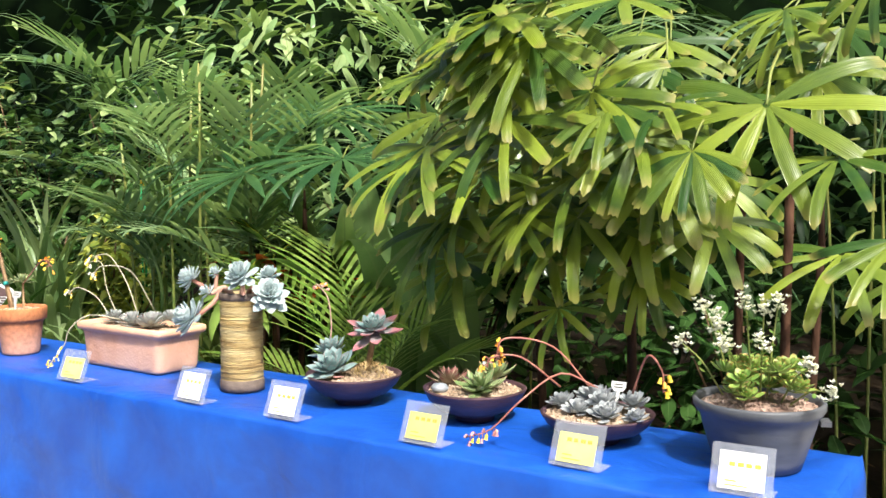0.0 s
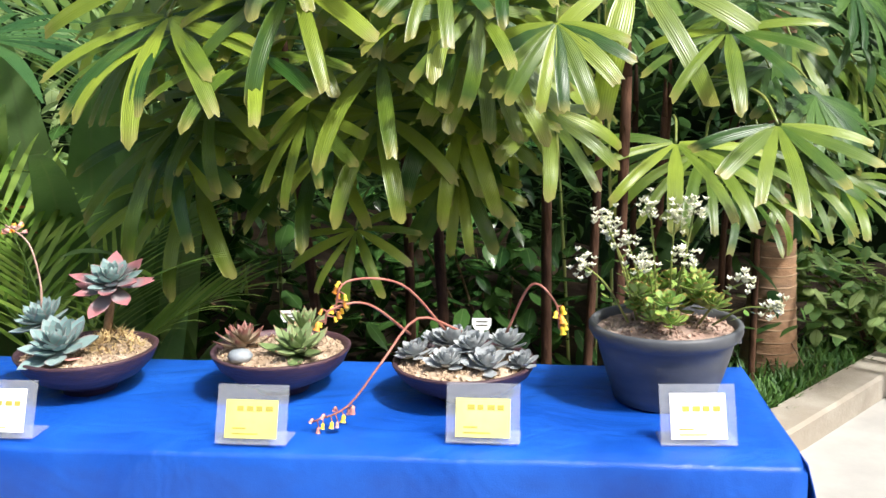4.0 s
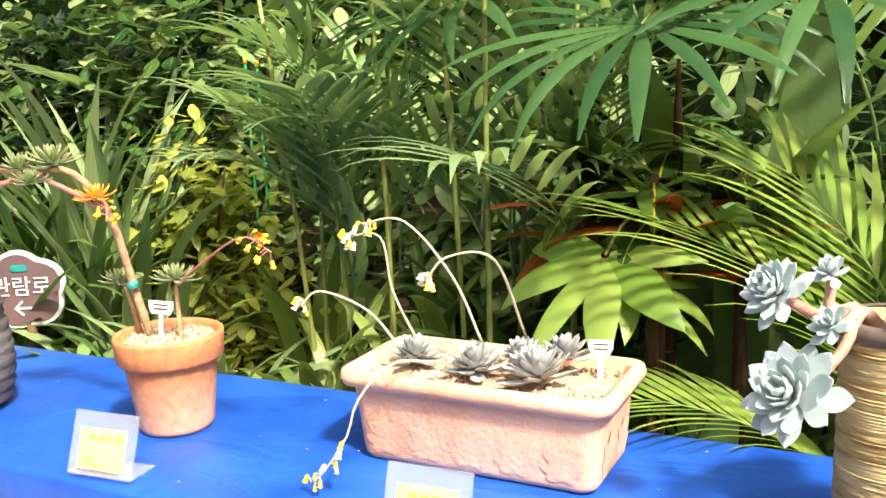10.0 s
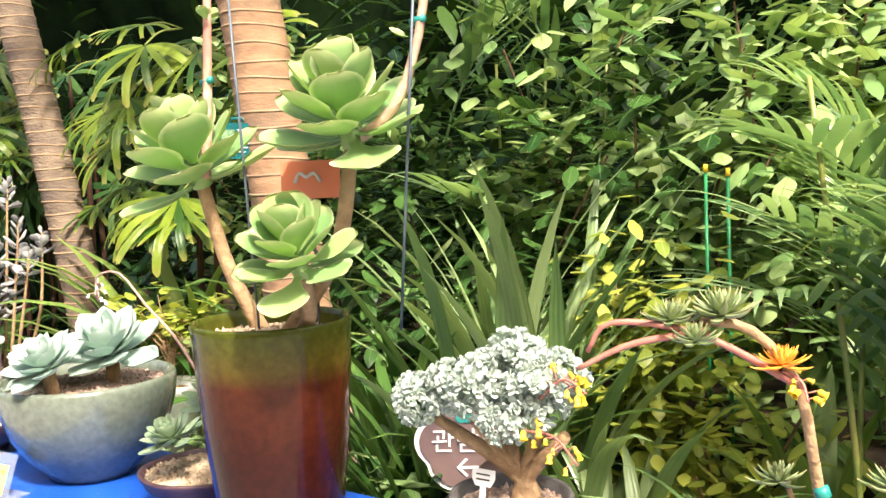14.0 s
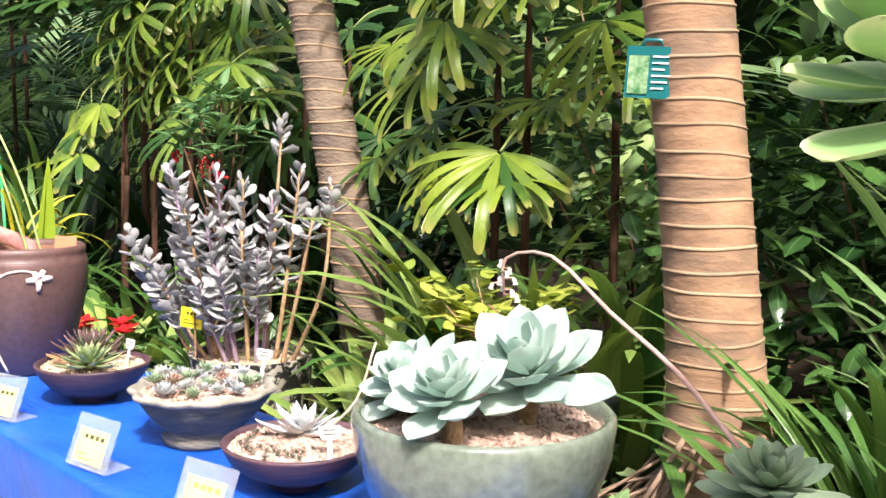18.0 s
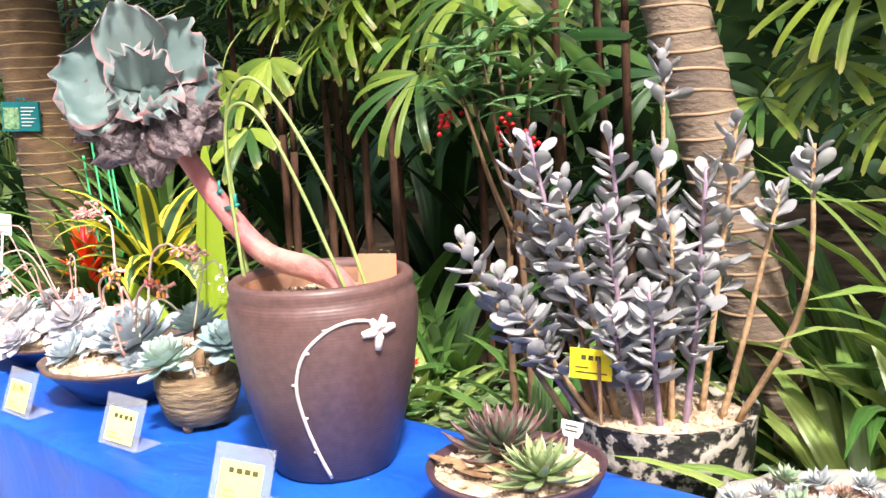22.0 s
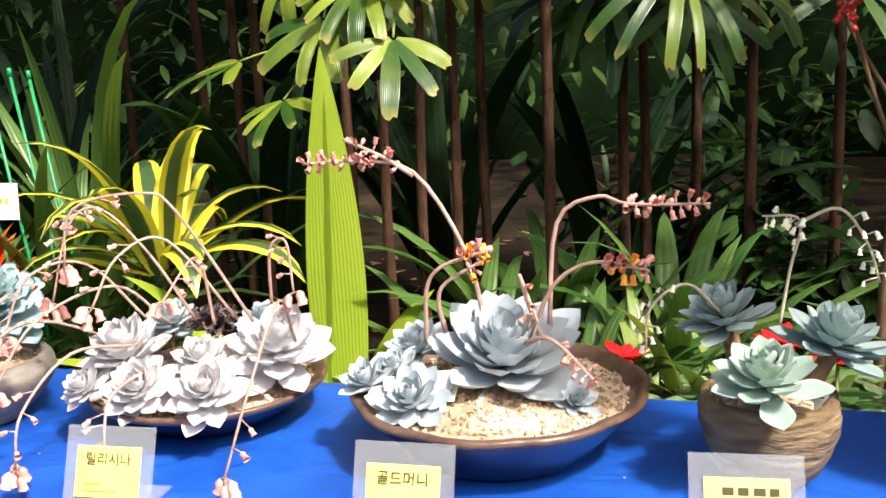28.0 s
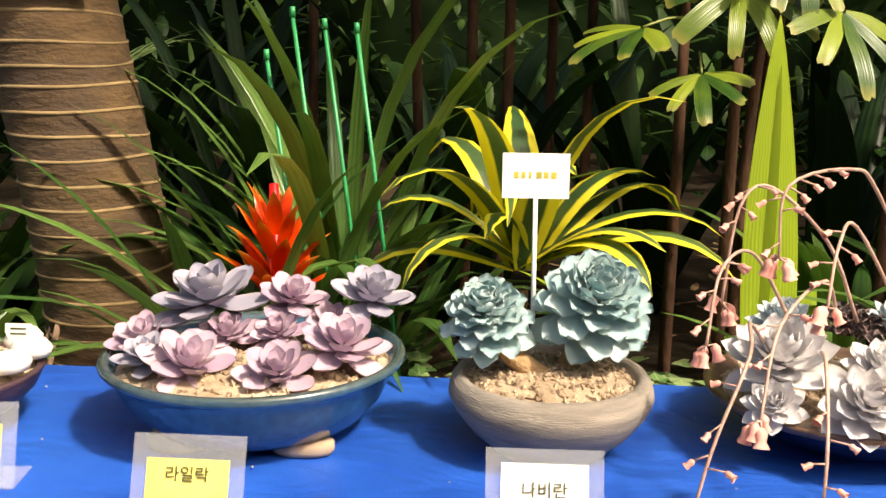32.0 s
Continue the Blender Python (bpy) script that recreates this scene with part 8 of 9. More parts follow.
CL = [(-4.12, 2.25, 0.62, 0.030, 34, "strap"), (-4.28, 2.45, 0.65, 0.032, 30, "strap"), (-3.95, 2.4, 0.6, 0.03, 26, "strap"), (-5.0, 2.72, 0.75, 0.045, 24, "strap_light"), (-5.42, 2.32, 0.5, 0.045, 20, "strap_light"), (-5.5, 2.4, 0.55, 0.042, 22, "strap_light"), (-4.9, 2.75, 0.85, 0.055, 22, "strap"), (-6.05, 2.25, 0.45, 0.035, 20, "strap"), (-6.55, 2.35, 0.42, 0.042, 18, "strap_light"), (-6.72, 2.42, 0.4, 0.04, 16, "strap"), (-6.15, 2.45, 0.4, 0.035, 16, "strap"), (-8.08, 2.50, 0.75, 0.03, 34, "strap"), (-8.22, 2.38, 0.66, 0.035, 22, "strap"), (-7.95, 2.6, 0.8, 0.035, 26, "strap"), (-8.8, 2.4, 0.6, 0.05, 22, "strap"), (-9.2, 2.35, 0.55, 0.06, 22, "strap"), (-7.0, 2.5, 0.4, 0.04, 14, "strap"), (-5.3, 2.55, 0.85, 0.05, 20, "strap_light"), (-5.55, 2.62, 0.75, 0.045, 20, "strap"), (-5.15, 2.62, 0.9, 0.05, 18, "strap_light"), (-5.7, 2.45, 0.6, 0.04, 16, "strap"), (-6.6, 2.55, 0.55, 0.045, 18, "strap"), (-2.85, 2.22, 0.45, 0.04, 18, "strap_light"), (-2.6, 2.3, 0.5, 0.045, 18, "strap"), (-3.1, 2.25, 0.45, 0.035, 18, "strap_light"), (-3.65, 2.28, 0.5, 0.04, 16, "strap_pale"), (-3.55, 2.2, 0.45, 0.035, 16, "strap_pale"), (-3.35, 2.2, 0.42, 0.035, 16, "strap_pale"), (-2.3, 2.25, 0.4, 0.045, 16, "strap"), (-3.0, 2.6, 0.55, 0.05, 20, "strap_light"), (-2.75, 2.75, 0.6, 0.05, 20, "strap"), (-3.3, 2.5, 0.5, 0.045, 18, "strap_light"), (-4.05, 2.2, 0.62, 0.03, 30, "strap"), (-4.2, 2.32, 0.7, 0.032, 26, "strap")]
for i, (x, y, L, W, n_, mt) in enumerate(CL):
    strap_clump("strap_leaved_plant", x, y, "clump of arching green strap leaves", mt, n_, L, W, seed=700 + i)
for i, (x, y) in enumerate([(-3.96, 2.36), (-3.85, 2.44), (-4.12, 2.72)]):
    strap_clump("strap_leaved_plant", x, y, "clump of long upright grey-green strap leaves", "strap_pale", 30, 0.92, 0.034, (1.05, 1.5), (0.5, 1.3), seed=770 + i)
# the strap_shade clumps carry this corner's shade in their leaf colour
for i, (x, y, n_, L, W, mt, lab) in enumerate([(-8.06, 2.62, 16, 1.0, 0.034, "strap", "clump of long upright sword-shaped leaves"), (-8.3, 2.95, 16, 1.15, 0.05, "strap_shade", "clump of long sword-shaped leaves coloured dark for shade"), (-7.8, 3.15, 16, 1.1, 0.085, "strap_shade", "clump of long broad leaves coloured dark for shade"), (-8.7, 3.1, 16, 1.2, 0.07, "strap_shade", "clump of long broad leaves coloured dark for shade"), (-7.3, 3.3, 14, 1.0, 0.08, "strap_shade", "clump of long broad leaves coloured dark for shade"), (-6.8, 3.2, 14, 0.8, 0.07, "strap_shade", "clump of long broad leaves coloured dark for shade"), (-9.2, 2.9, 16, 1.0, 0.07, "strap_shade", "clump of long broad leaves coloured dark for shade")]):
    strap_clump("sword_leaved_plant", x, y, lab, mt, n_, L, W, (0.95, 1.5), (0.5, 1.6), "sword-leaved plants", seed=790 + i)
strap_clump("variegated_dracaena", -7.67, 2.36, "dracaena with drooping green leaves edged in yellow", "variegated", 22, 0.42, 0.076, (0.35, 1.35), (1.4, 2.4), "", z=0.84, shape="lance", spread=0.02, seed=731)
g = Geo()
tube(g, [(-7.67, 2.35, bed_height(-7.67, 2.35) - 0.02), (-7.67, 2.35, 0.79)], 0.014, 0.012, 8)
tagged(new("dracaena_stem", g.mesh("dracaena_stem", "brown_cane")), "bare cane of the variegated dracaena", "stem")
# upright pleated leaves
t = thing("pleated_palm_seedling", -7.27, 2.30, bed_height(-7.27, 2.3), "upright broad pleated yellow-green leaf", "plant")
for (px, py, az, el, L, W, b) in ((0.03, -0.05, 1.9, 1.48, 0.78, 0.125, -0.02), (-0.02, -0.05, 1.0, 1.48, 0.70, 0.05, 0.0), (0.03, 0.0, 0.9, 1.2, 0.36, 0.10, 0.9), (-0.12, -0.02, 3.3, 1.15, 0.48, 0.12, 0.9), (-0.2, -0.05, 3.8, 0.9, 0.45, 0.12, 1.0)):
    g = Geo()
    blade(g, (px, py, 0), az, el, L, W, b, "lance", 14, 0.12)
    part("leaf", g, "pleated", t)
# red bromeliad
t = thing("red_bromeliad", -8.12, 2.36, bed_height(-8.12, 2.36), "bromeliad with a flame-red flower spike", "plant")
g = Geo()
tube(g, [(0, 0, 0), (0, 0, 0.48)], 0.013, 0.009, 8)
part("spike_stem", g, "berry_red", t)
for k in range(26):
    g = Geo()
    f = k / 25
    blade(g, (0.012 * math.cos(k * 2.4), 0.012 * math.sin(k * 2.4), 0.26 + 0.14 * f), k * 2.4, 0.72 + 0.6 * f, 0.135 - 0.04 * f, 0.040 - 0.008 * f, 0.75 - 0.2 * f, "lance", 8, 0.4)
    part("bract", g, "flame_leaf", t)
for k in range(14):
    g = Geo()
    blade(g, (0, 0, 0.02), k * 2.4, vr.uniform(0.5, 1.0), 0.34, 0.035, 1.0, "strap", 8)
    part("leaf", g, "strap", t)
# green garden stakes
for i, (x, y, h) in enumerate([(-8.09, 2.415, 1.27), (-8.035, 2.43, 1.25), (-7.974, 2.413, 1.243), (-8.137, 2.405, 1.195), (-3.50, 2.62, 1.33), (-3.56, 2.65, 1.34)]):
    g = Geo()
    z0 = bed_height(x, y) - 0.02
    tube(g, [(0, 0, 0), (-0.09 if i < 4 else 0.0, 0, h - z0)], 0.004, 0.004, 7)
    t = thing("garden_stake", x + (0.09 if i < 4 else 0), y, z0, "thin green plastic garden stake", "stake", "garden stakes")
    part("rod", g, "stake_green", t)
    g = Geo()
    tube(g, [(-0.09 if i < 4 else 0.0, 0, h - z0 - 0.002), (-0.09 if i < 4 else 0.0, 0, h - z0 + 0.016)], 0.006, 0.005, 7)
    part("cap", g, "stake_green" if i < 4 else "petal_yellow", t)


# leafy shrubs and ground cover
def shrub(name, x, y, label, material, n, size, leaf=(0.06, 0.032), z0=None, shape="ovate", stems=6, group="shrubs", seed=1, stem_mat="brown_cane", lift=0.3):
    r = random.Random(seed)
    zb = bed_height(x, y) if z0 is None else z0
    t = thing(name, x, y, zb - 0.01, label, "shrub", group)
    ends = []
    for k in range(stems):
        g = Geo()
        e = Vector((r.uniform(-1, 1) * size[0], r.uniform(-1, 1) * size[1], size[2] * r.uniform(0.6, 1.0)))
        tube(g, curve_pts([(0.03 * math.cos(k), 0.03 * math.sin(k), 0), (e.x * 0.4, e.y * 0.4, e.z * 0.5), e], 7), 0.007, 0.003, 5)
        part("branch", g, stem_mat, t)
        ends.append(e)
    g = Geo()
    for k in range(n):
        e = r.choice(ends)
        s = r.uniform(lift, 1.08)
        c = Vector((e.x * s + r.gauss(0, size[0] * 0.22), e.y * s + r.gauss(0, size[1] * 0.22), max(0.02, e.z * s + r.gauss(0, size[2] * 0.12))))
        blade(g, c, r.gauss(-1.4, 1.1), r.uniform(-0.8, 0.5), leaf[0] * r.uniform(0.6, 1.25), leaf[1] * r.uniform(0.7, 1.2), r.uniform(0.1, 0.9), shape, 4, 0.22)
    part("crown", g, material, t)
    return t


# shrubs at -6.6 and -6.3 are coloured dark to stand in for shade
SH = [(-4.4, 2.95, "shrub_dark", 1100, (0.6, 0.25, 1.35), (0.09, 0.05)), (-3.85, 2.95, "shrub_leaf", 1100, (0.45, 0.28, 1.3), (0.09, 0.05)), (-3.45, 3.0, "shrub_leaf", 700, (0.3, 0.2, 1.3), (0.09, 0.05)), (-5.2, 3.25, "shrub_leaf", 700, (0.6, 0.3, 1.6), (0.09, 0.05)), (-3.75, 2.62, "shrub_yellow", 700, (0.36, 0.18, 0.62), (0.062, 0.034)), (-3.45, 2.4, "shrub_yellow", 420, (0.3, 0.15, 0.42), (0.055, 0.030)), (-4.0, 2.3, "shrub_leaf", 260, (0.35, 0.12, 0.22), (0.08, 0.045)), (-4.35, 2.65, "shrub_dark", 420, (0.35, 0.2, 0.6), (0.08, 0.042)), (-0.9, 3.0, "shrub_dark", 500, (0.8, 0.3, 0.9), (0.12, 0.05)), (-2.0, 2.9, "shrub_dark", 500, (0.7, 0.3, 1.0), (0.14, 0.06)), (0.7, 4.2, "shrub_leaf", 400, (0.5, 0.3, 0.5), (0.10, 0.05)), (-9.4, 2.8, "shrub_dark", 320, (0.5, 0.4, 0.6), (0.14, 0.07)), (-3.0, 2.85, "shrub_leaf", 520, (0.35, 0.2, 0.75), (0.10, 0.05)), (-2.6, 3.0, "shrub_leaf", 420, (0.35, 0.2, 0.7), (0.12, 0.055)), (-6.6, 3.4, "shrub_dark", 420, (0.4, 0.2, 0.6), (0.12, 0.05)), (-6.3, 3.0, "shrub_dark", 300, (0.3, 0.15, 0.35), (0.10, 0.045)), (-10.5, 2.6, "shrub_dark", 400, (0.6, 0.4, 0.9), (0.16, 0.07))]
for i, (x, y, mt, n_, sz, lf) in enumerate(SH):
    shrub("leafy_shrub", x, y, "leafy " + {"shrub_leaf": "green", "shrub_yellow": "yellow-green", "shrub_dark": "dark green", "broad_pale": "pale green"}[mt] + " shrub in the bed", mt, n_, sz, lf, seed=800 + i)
# whorled dark shrub with red berries
t = thing("coralberry_shrub", -6.25, 2.40, bed_height(-6.25, 2.40) - 0.01, "glossy green whorled shrub with hanging red berries", "shrub", "shrubs")
zb = t.matrix_basis.translation.z
wr = random.Random(61)
for k in range(2):
    g = Geo()
    tube(g, curve_pts([(0.02 * (-1) ** k, 0.01 * k, 0), (0.026 * (-1) ** k, 0, 0.3), (0.012 * (-1) ** k, 0, 0.58)], 10), 0.010, 0.007, 8)
    part("trunk", g, "brown_cane", t)
for k, (wx, wy, wz) in enumerate([(-6.27, 2.34, 1.43), (-6.37, 2.38, 1.37), (-6.19, 2.36, 1.38), (-6.11, 2.40, 1.36), (-6.30, 2.30, 1.34), (-6.42, 2.44, 1.44), (-6.22, 2.46, 1.47), (-6.14, 2.32, 1.31), (-6.33, 2.46, 1.50)]):
    e = Vector((wx + 6.25, wy - 2.40, wz - zb))
    g = Geo()
    fork = Vector((0.012 * (-1) ** k, 0, e.z * (0.58 + 0.04 * (k % 3))))
    tube(g, curve_pts([fork, fork.lerp(e, 0.5) + Vector((0, 0, -0.02)), e], 10), 0.005, 0.003, 6)
    st = part("branch", g, "brown_cane", t)
    g = Geo()
    for q in range(11):
        blade(g, e + Vector((0, 0, wr.uniform(-0.03, 0.02))), q * 0.57 + wr.uniform(-0.2, 0.2), wr.uniform(-0.1, 0.5) + (0.5 if q % 4 == 0 else 0), 0.105 * wr.uniform(0.8, 1.15), 0.030, 1.0, "lance", 6, 0.35)
    part("leaf_whorl", g, "whorl_leaf", st)
for cx, cz in ((-6.36, 1.29), (-6.20, 1.27), (-6.13, 1.24)):
    for k in range(13):
        g = Geo()
        c = Vector((cx + 6.25 + wr.gauss(0, 0.014), -0.08 + wr.gauss(0, 0.014), cz - zb + wr.gauss(0, 0.016)))
        lathe(g, [(0.0, -0.006), (0.0055, -0.002), (0.0055, 0.002), (0.0, 0.006)], 7, centre=c)
        part("berry", g, "berry_red", t)
# crotons
for i, (x, y) in enumerate([(-2.37, 2.24), (-2.52, 2.34), (-2.24, 2.36)]):
    t = thing("croton", x, y, bed_height(x, y) - 0.01, "croton with red and yellow-veined leaves", "shrub", "crotons")
    g = Geo()
    tube(g, curve_pts([(0, 0, 0), (0.01, 0, 0.35), (0.0, 0, 0.72)], 8), 0.018, 0.010, 7)
    part("stem", g, "brown_fibre", t)
    for k in range(26):
        g = Geo()
        blade(g, (0, 0, 0.53 + 0.2 * k / 26), k * 2.4, vr.uniform(-0.2, 0.8), 0.20 * vr.uniform(0.7, 1.2), 0.068, 0.9, "lance", 7, 0.2)
        part("leaf", g, "croton_red" if k < 13 else "croton_green", t)
# broad dark leaves behind the first bowls
for i, (x, y, n_, L, W, mt, lab) in enumerate([(-1.55, 2.15, 16, 0.34, 0.11, "broad", "dark glossy broad-leaved plant"), (-1.25, 2.2, 14, 0.32, 0.11, "broad", "dark glossy broad-leaved plant"), (-0.95, 2.25, 14, 0.3, 0.1, "broad", "dark glossy broad-leaved plant"), (-1.78, 2.35, 12, 0.42, 0.13, "broad_pale", "plant with tall pale green leaves"), (-2.05, 2.3, 10, 0.45, 0.12, "broad", "plant with tall dark green leaves"), (-9.0, 2.75, 16, 0.5, 0.16, "broad", "large-leaved dark green plant beside the trunk"), (-8.75, 2.45, 14, 0.35, 0.10, "broad", "broad-leaved plant beside the trunk"), (-9.7, 2.5, 14, 0.5, 0.15, "broad", "large-leaved green plant in the bed"), (-0.6, 2.45, 10, 0.3, 0.09, "broad", "dark broad-leaved plant under the palm"), (-10.2, 3.0, 14, 0.85, 0.19, "broad_pale", "plant with large pale green leaves deep in the bed"), (-9.55, 3.1, 14, 0.8, 0.17, "broad_pale", "plant with large pale green leaves deep in the bed"), (-10.9, 2.6, 14, 0.7, 0.18, "broad_pale", "plant with large pale green leaves beside the path"), (-2.3, 2.2, 9, 0.36, 0.10, "broad_pale", "light green broad-leaved plant behind the trough"), (-2.7, 2.45, 12, 0.4, 0.11, "broad", "dark broad-leaved plant between the canes"), (-1.45, 2.2, 10, 0.3, 0.10, "broad_pale", "pale broad-leaved plant behind the bowls"), (-4.44, 2.12, 13, 0.28, 0.075, "broad_pale", "low light green plant at the foot of the trunk"), (-4.34, 2.10, 12, 0.26, 0.075, "broad_pale", "low light green plant at the foot of the trunk"), (-4.32, 2.2, 12, 0.26, 0.08, "broad", "green broad-leaved plant beside the trunk"), (-4.52, 2.22, 12, 0.18, 0.05, "broad", "green broad-leaved plant beside the trunk")]):
    strap_clump("broad_leaved_plant", x, y, lab, mt, n_, L, W, (0.5, 1.35), (0.7, 1.8), "broad-leaved plants", shape="ovate", seed=840 + i, spread=0.08)
t = thing("banana_leaf_plant", -1.95, 2.6, bed_height(-1.95, 2.6), "plant with long broad arching leaves", "plant")
for k, (dx, az, el, L, W, b) in enumerate([(-0.1, -1.2, 1.35, 1.0, 0.14, 1.5), (0.1, 0.25, 1.45, 1.3, 0.14, 2.0), (-0.25, -2.3, 1.35, 1.05, 0.14, 1.6), (0.0, -0.6, 1.4, 1.05, 0.13, 1.8), (0.15, -1.0, 1.35, 0.85, 0.12, 1.5), (0.2, -1.8, 1.3, 0.75, 0.12, 1.6), (-0.3, -1.5, 1.4, 0.9, 0.12, 1.6), (-0.15, -0.2, 1.4, 1.0, 0.12, 1.7), (0.05, -2.6, 1.4, 1.0, 0.12, 1.7), (-0.35, -0.9, 1.45, 1.05, 0.12, 1.5)]):
    g = Geo()
    blade(g, (dx, 0.04 * (k % 3) - 0.04, 0), az, el, L * 1.12, W, b, "lance", 14, 0.22, 0.25 * (k % 3 - 1))
    part("leaf", g, "broad_pale", t)
t = thing("banana_leaf_plant", -2.12, 2.62, bed_height(-2.12, 2.62), "plant with tall broad glaucous green leaves", "plant")
for k, (dx, dy, az, el, L, W, b) in enumerate([(-0.05, 0.0, -1.3, 1.50, 1.15, 0.20, 0.5), (0.10, -0.03, -1.0, 1.42, 1.10, 0.18, 0.9), (0.22, 0.02, -0.4, 1.45, 1.25, 0.17, 1.2), (-0.20, 0.03, -2.0, 1.45, 1.1, 0.18, 0.7), (0.30, 0.0, -1.5, 1.48, 1.2, 0.17, 0.8), (-0.02, -0.08, 0.2, 1.4, 1.0, 0.15, 1.3), (0.15, 0.1, -2.5, 1.45, 1.2, 0.18, 0.9)]):
    g = Geo()
    blade(g, (dx, dy, 0), az, el, L, W, b, "lance", 14, 0.25, 0.2 * (k % 3 - 1))
    part("leaf", g, "broad_pale", t)
# ivy, grass and litter
g = Geo()
for k in range(2600):
    x = vr.choice([vr.uniform(-6.5, -4.6), vr.uniform(-6.7, -6.2), vr.uniform(-8.4, -6.2)])
    y = 2.06 + abs(vr.gauss(0, 0.22)) + 0.05
    c = Vector((x, y, bed_height(x, y) + vr.uniform(0.01, 0.17)))
    az = vr.uniform(0, 6.28)
    for d in (-0.7, 0, 0.7):
        blade(g, c, az + d, vr.uniform(-0.1, 0.4), 0.042 * vr.uniform(0.6, 1.1) * (1.2 if d == 0 else 0.8), 0.031, 0.5, "ovate", 2, 0.15)
tagged(new("ivy", g.mesh("ivy", "ivy")), "variegated ivy covering the soil behind the tables", "ivy", "", "stuff")
g = Geo()
for k in range(7000):
    kx = -0.62 + 1.7 * vr.random() ** 1.2
    ky = kerb_y(kx) + 0.26 + abs(vr.gauss(0, 0.26))
    c = (kx, ky, bed_height(kx, ky))
    if c[0] > 0.25 and vr.random() < 0.6:
        continue
    blade(g, c, vr.uniform(0, 6.28), vr.uniform(0.5, 1.4), vr.uniform(0.06, 0.14), 0.010, vr.uniform(0.5, 1.6), "strap", 3, 0.2)
tagged(new("lilyturf_grass", g.mesh("lilyturf_grass", "grass")), "low dark green tufted grass along the kerb", "grass", "", "stuff")
g = Geo()
for k in range(900):
    x, y = vr.uniform(-9, 1.5), vr.uniform(2.3, 4.5)
    if y < kerb_y(x) + 0.25:
        continue
    blade(g, (x, y, bed_height(x, y) + 0.006), vr.uniform(0, 6.28), vr.uniform(-0.1, 0.3), vr.uniform(0.03, 0.09), vr.uniform(0.012, 0.03), 0.4, "lance", 3, 0.3)
tagged(new("leaf_litter", g.mesh("leaf_litter", "dead_leaf")), "dry brown leaf litter on the soil", "leaf litter", "", "stuff")
g = Geo()
for k in range(1500):
    x = vr.uniform(0.2, 1.4)
    y = kerb_y(x) + 0.24 + vr.uniform(0, 0.35)
    v, f = stone_verts(vr, vr.uniform(0.006, 0.016))
    c = Vector((x, y, bed_height(x, y) + 0.004))
    g.put([p + c for p in v], f)
tagged(new("gravel_strip", g.mesh("gravel_strip", "pumice_pink", False)), "pale gravel along the kerb", "gravel", "", "stuff")
# far mass of foliage: leaves darkened as in shade, a lighter copy behind the shrubs
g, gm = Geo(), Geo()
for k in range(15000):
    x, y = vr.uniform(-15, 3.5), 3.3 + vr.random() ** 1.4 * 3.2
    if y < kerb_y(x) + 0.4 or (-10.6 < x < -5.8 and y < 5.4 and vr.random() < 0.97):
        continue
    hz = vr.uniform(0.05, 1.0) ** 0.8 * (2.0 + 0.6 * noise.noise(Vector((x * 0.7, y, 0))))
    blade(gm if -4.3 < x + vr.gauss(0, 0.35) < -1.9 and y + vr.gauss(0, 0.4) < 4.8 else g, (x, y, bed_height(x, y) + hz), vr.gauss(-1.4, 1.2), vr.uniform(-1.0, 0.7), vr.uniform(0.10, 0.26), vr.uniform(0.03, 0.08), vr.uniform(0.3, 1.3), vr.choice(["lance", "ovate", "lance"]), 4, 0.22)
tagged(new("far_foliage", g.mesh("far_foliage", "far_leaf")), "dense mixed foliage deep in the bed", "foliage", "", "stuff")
tagged(new("far_foliage", gm.mesh("far_foliage", "shrub_leaf")), "dense light green foliage behind the shrubs", "foliage", "", "stuff")

# ---- potted plants standing in the bed ----
t = thing("patterned_pot_kalanchoe", -5.785, 2.195, bed_height(-5.785, 2.195) - 0.004, "black and white vine-patterned pot with a tall grey felted kalanchoe", "potted plant")
zb = t.matrix_basis.translation.z
H = 0.79 - zb
g = Geo()
lathe(g, [(0.11, 0.0), (0.126, 0.0), (0.143, H * 0.5), (0.156, H * 0.93), (0.160, H), (0.150, H), (0.142, H * 0.85), (0.0, H * 0.8)], 48)
part("pot", g, "vine_relief", t)
gravel(t, 0.142, H - 0.022, n=380, seed=85)
KST = [(-6.06, 2.0, 1.09), (-5.95, 2.06, 1.27), (-5.85, 2.34, 1.40), (-5.555, 2.27, 1.23), (-5.68, 2.27, 1.27), (-6.0, 2.02, 1.03), (-5.88, 2.05, 1.20), (-5.82, 2.08, 1.15), (-5.72, 2.12, 1.12), (-5.79, 2.04, 0.98), (-5.92, 2.06, 1.14), (-5.60, 2.25, 1.16), (-5.96, 2.03, 0.98), (-5.83, 2.12, 1.26), (-5.76, 2.15, 1.24), (-5.70, 2.2, 1.2), (-6.0, 2.08, 1.25), (-5.73, 2.06, 1.02), (-5.98, 2.1, 1.10), (-5.68, 2.14, 1.06)]
leafk = fat_leaf(0.052, 0.029, 0.010, "spoon", 0.3, 0.10, 6)
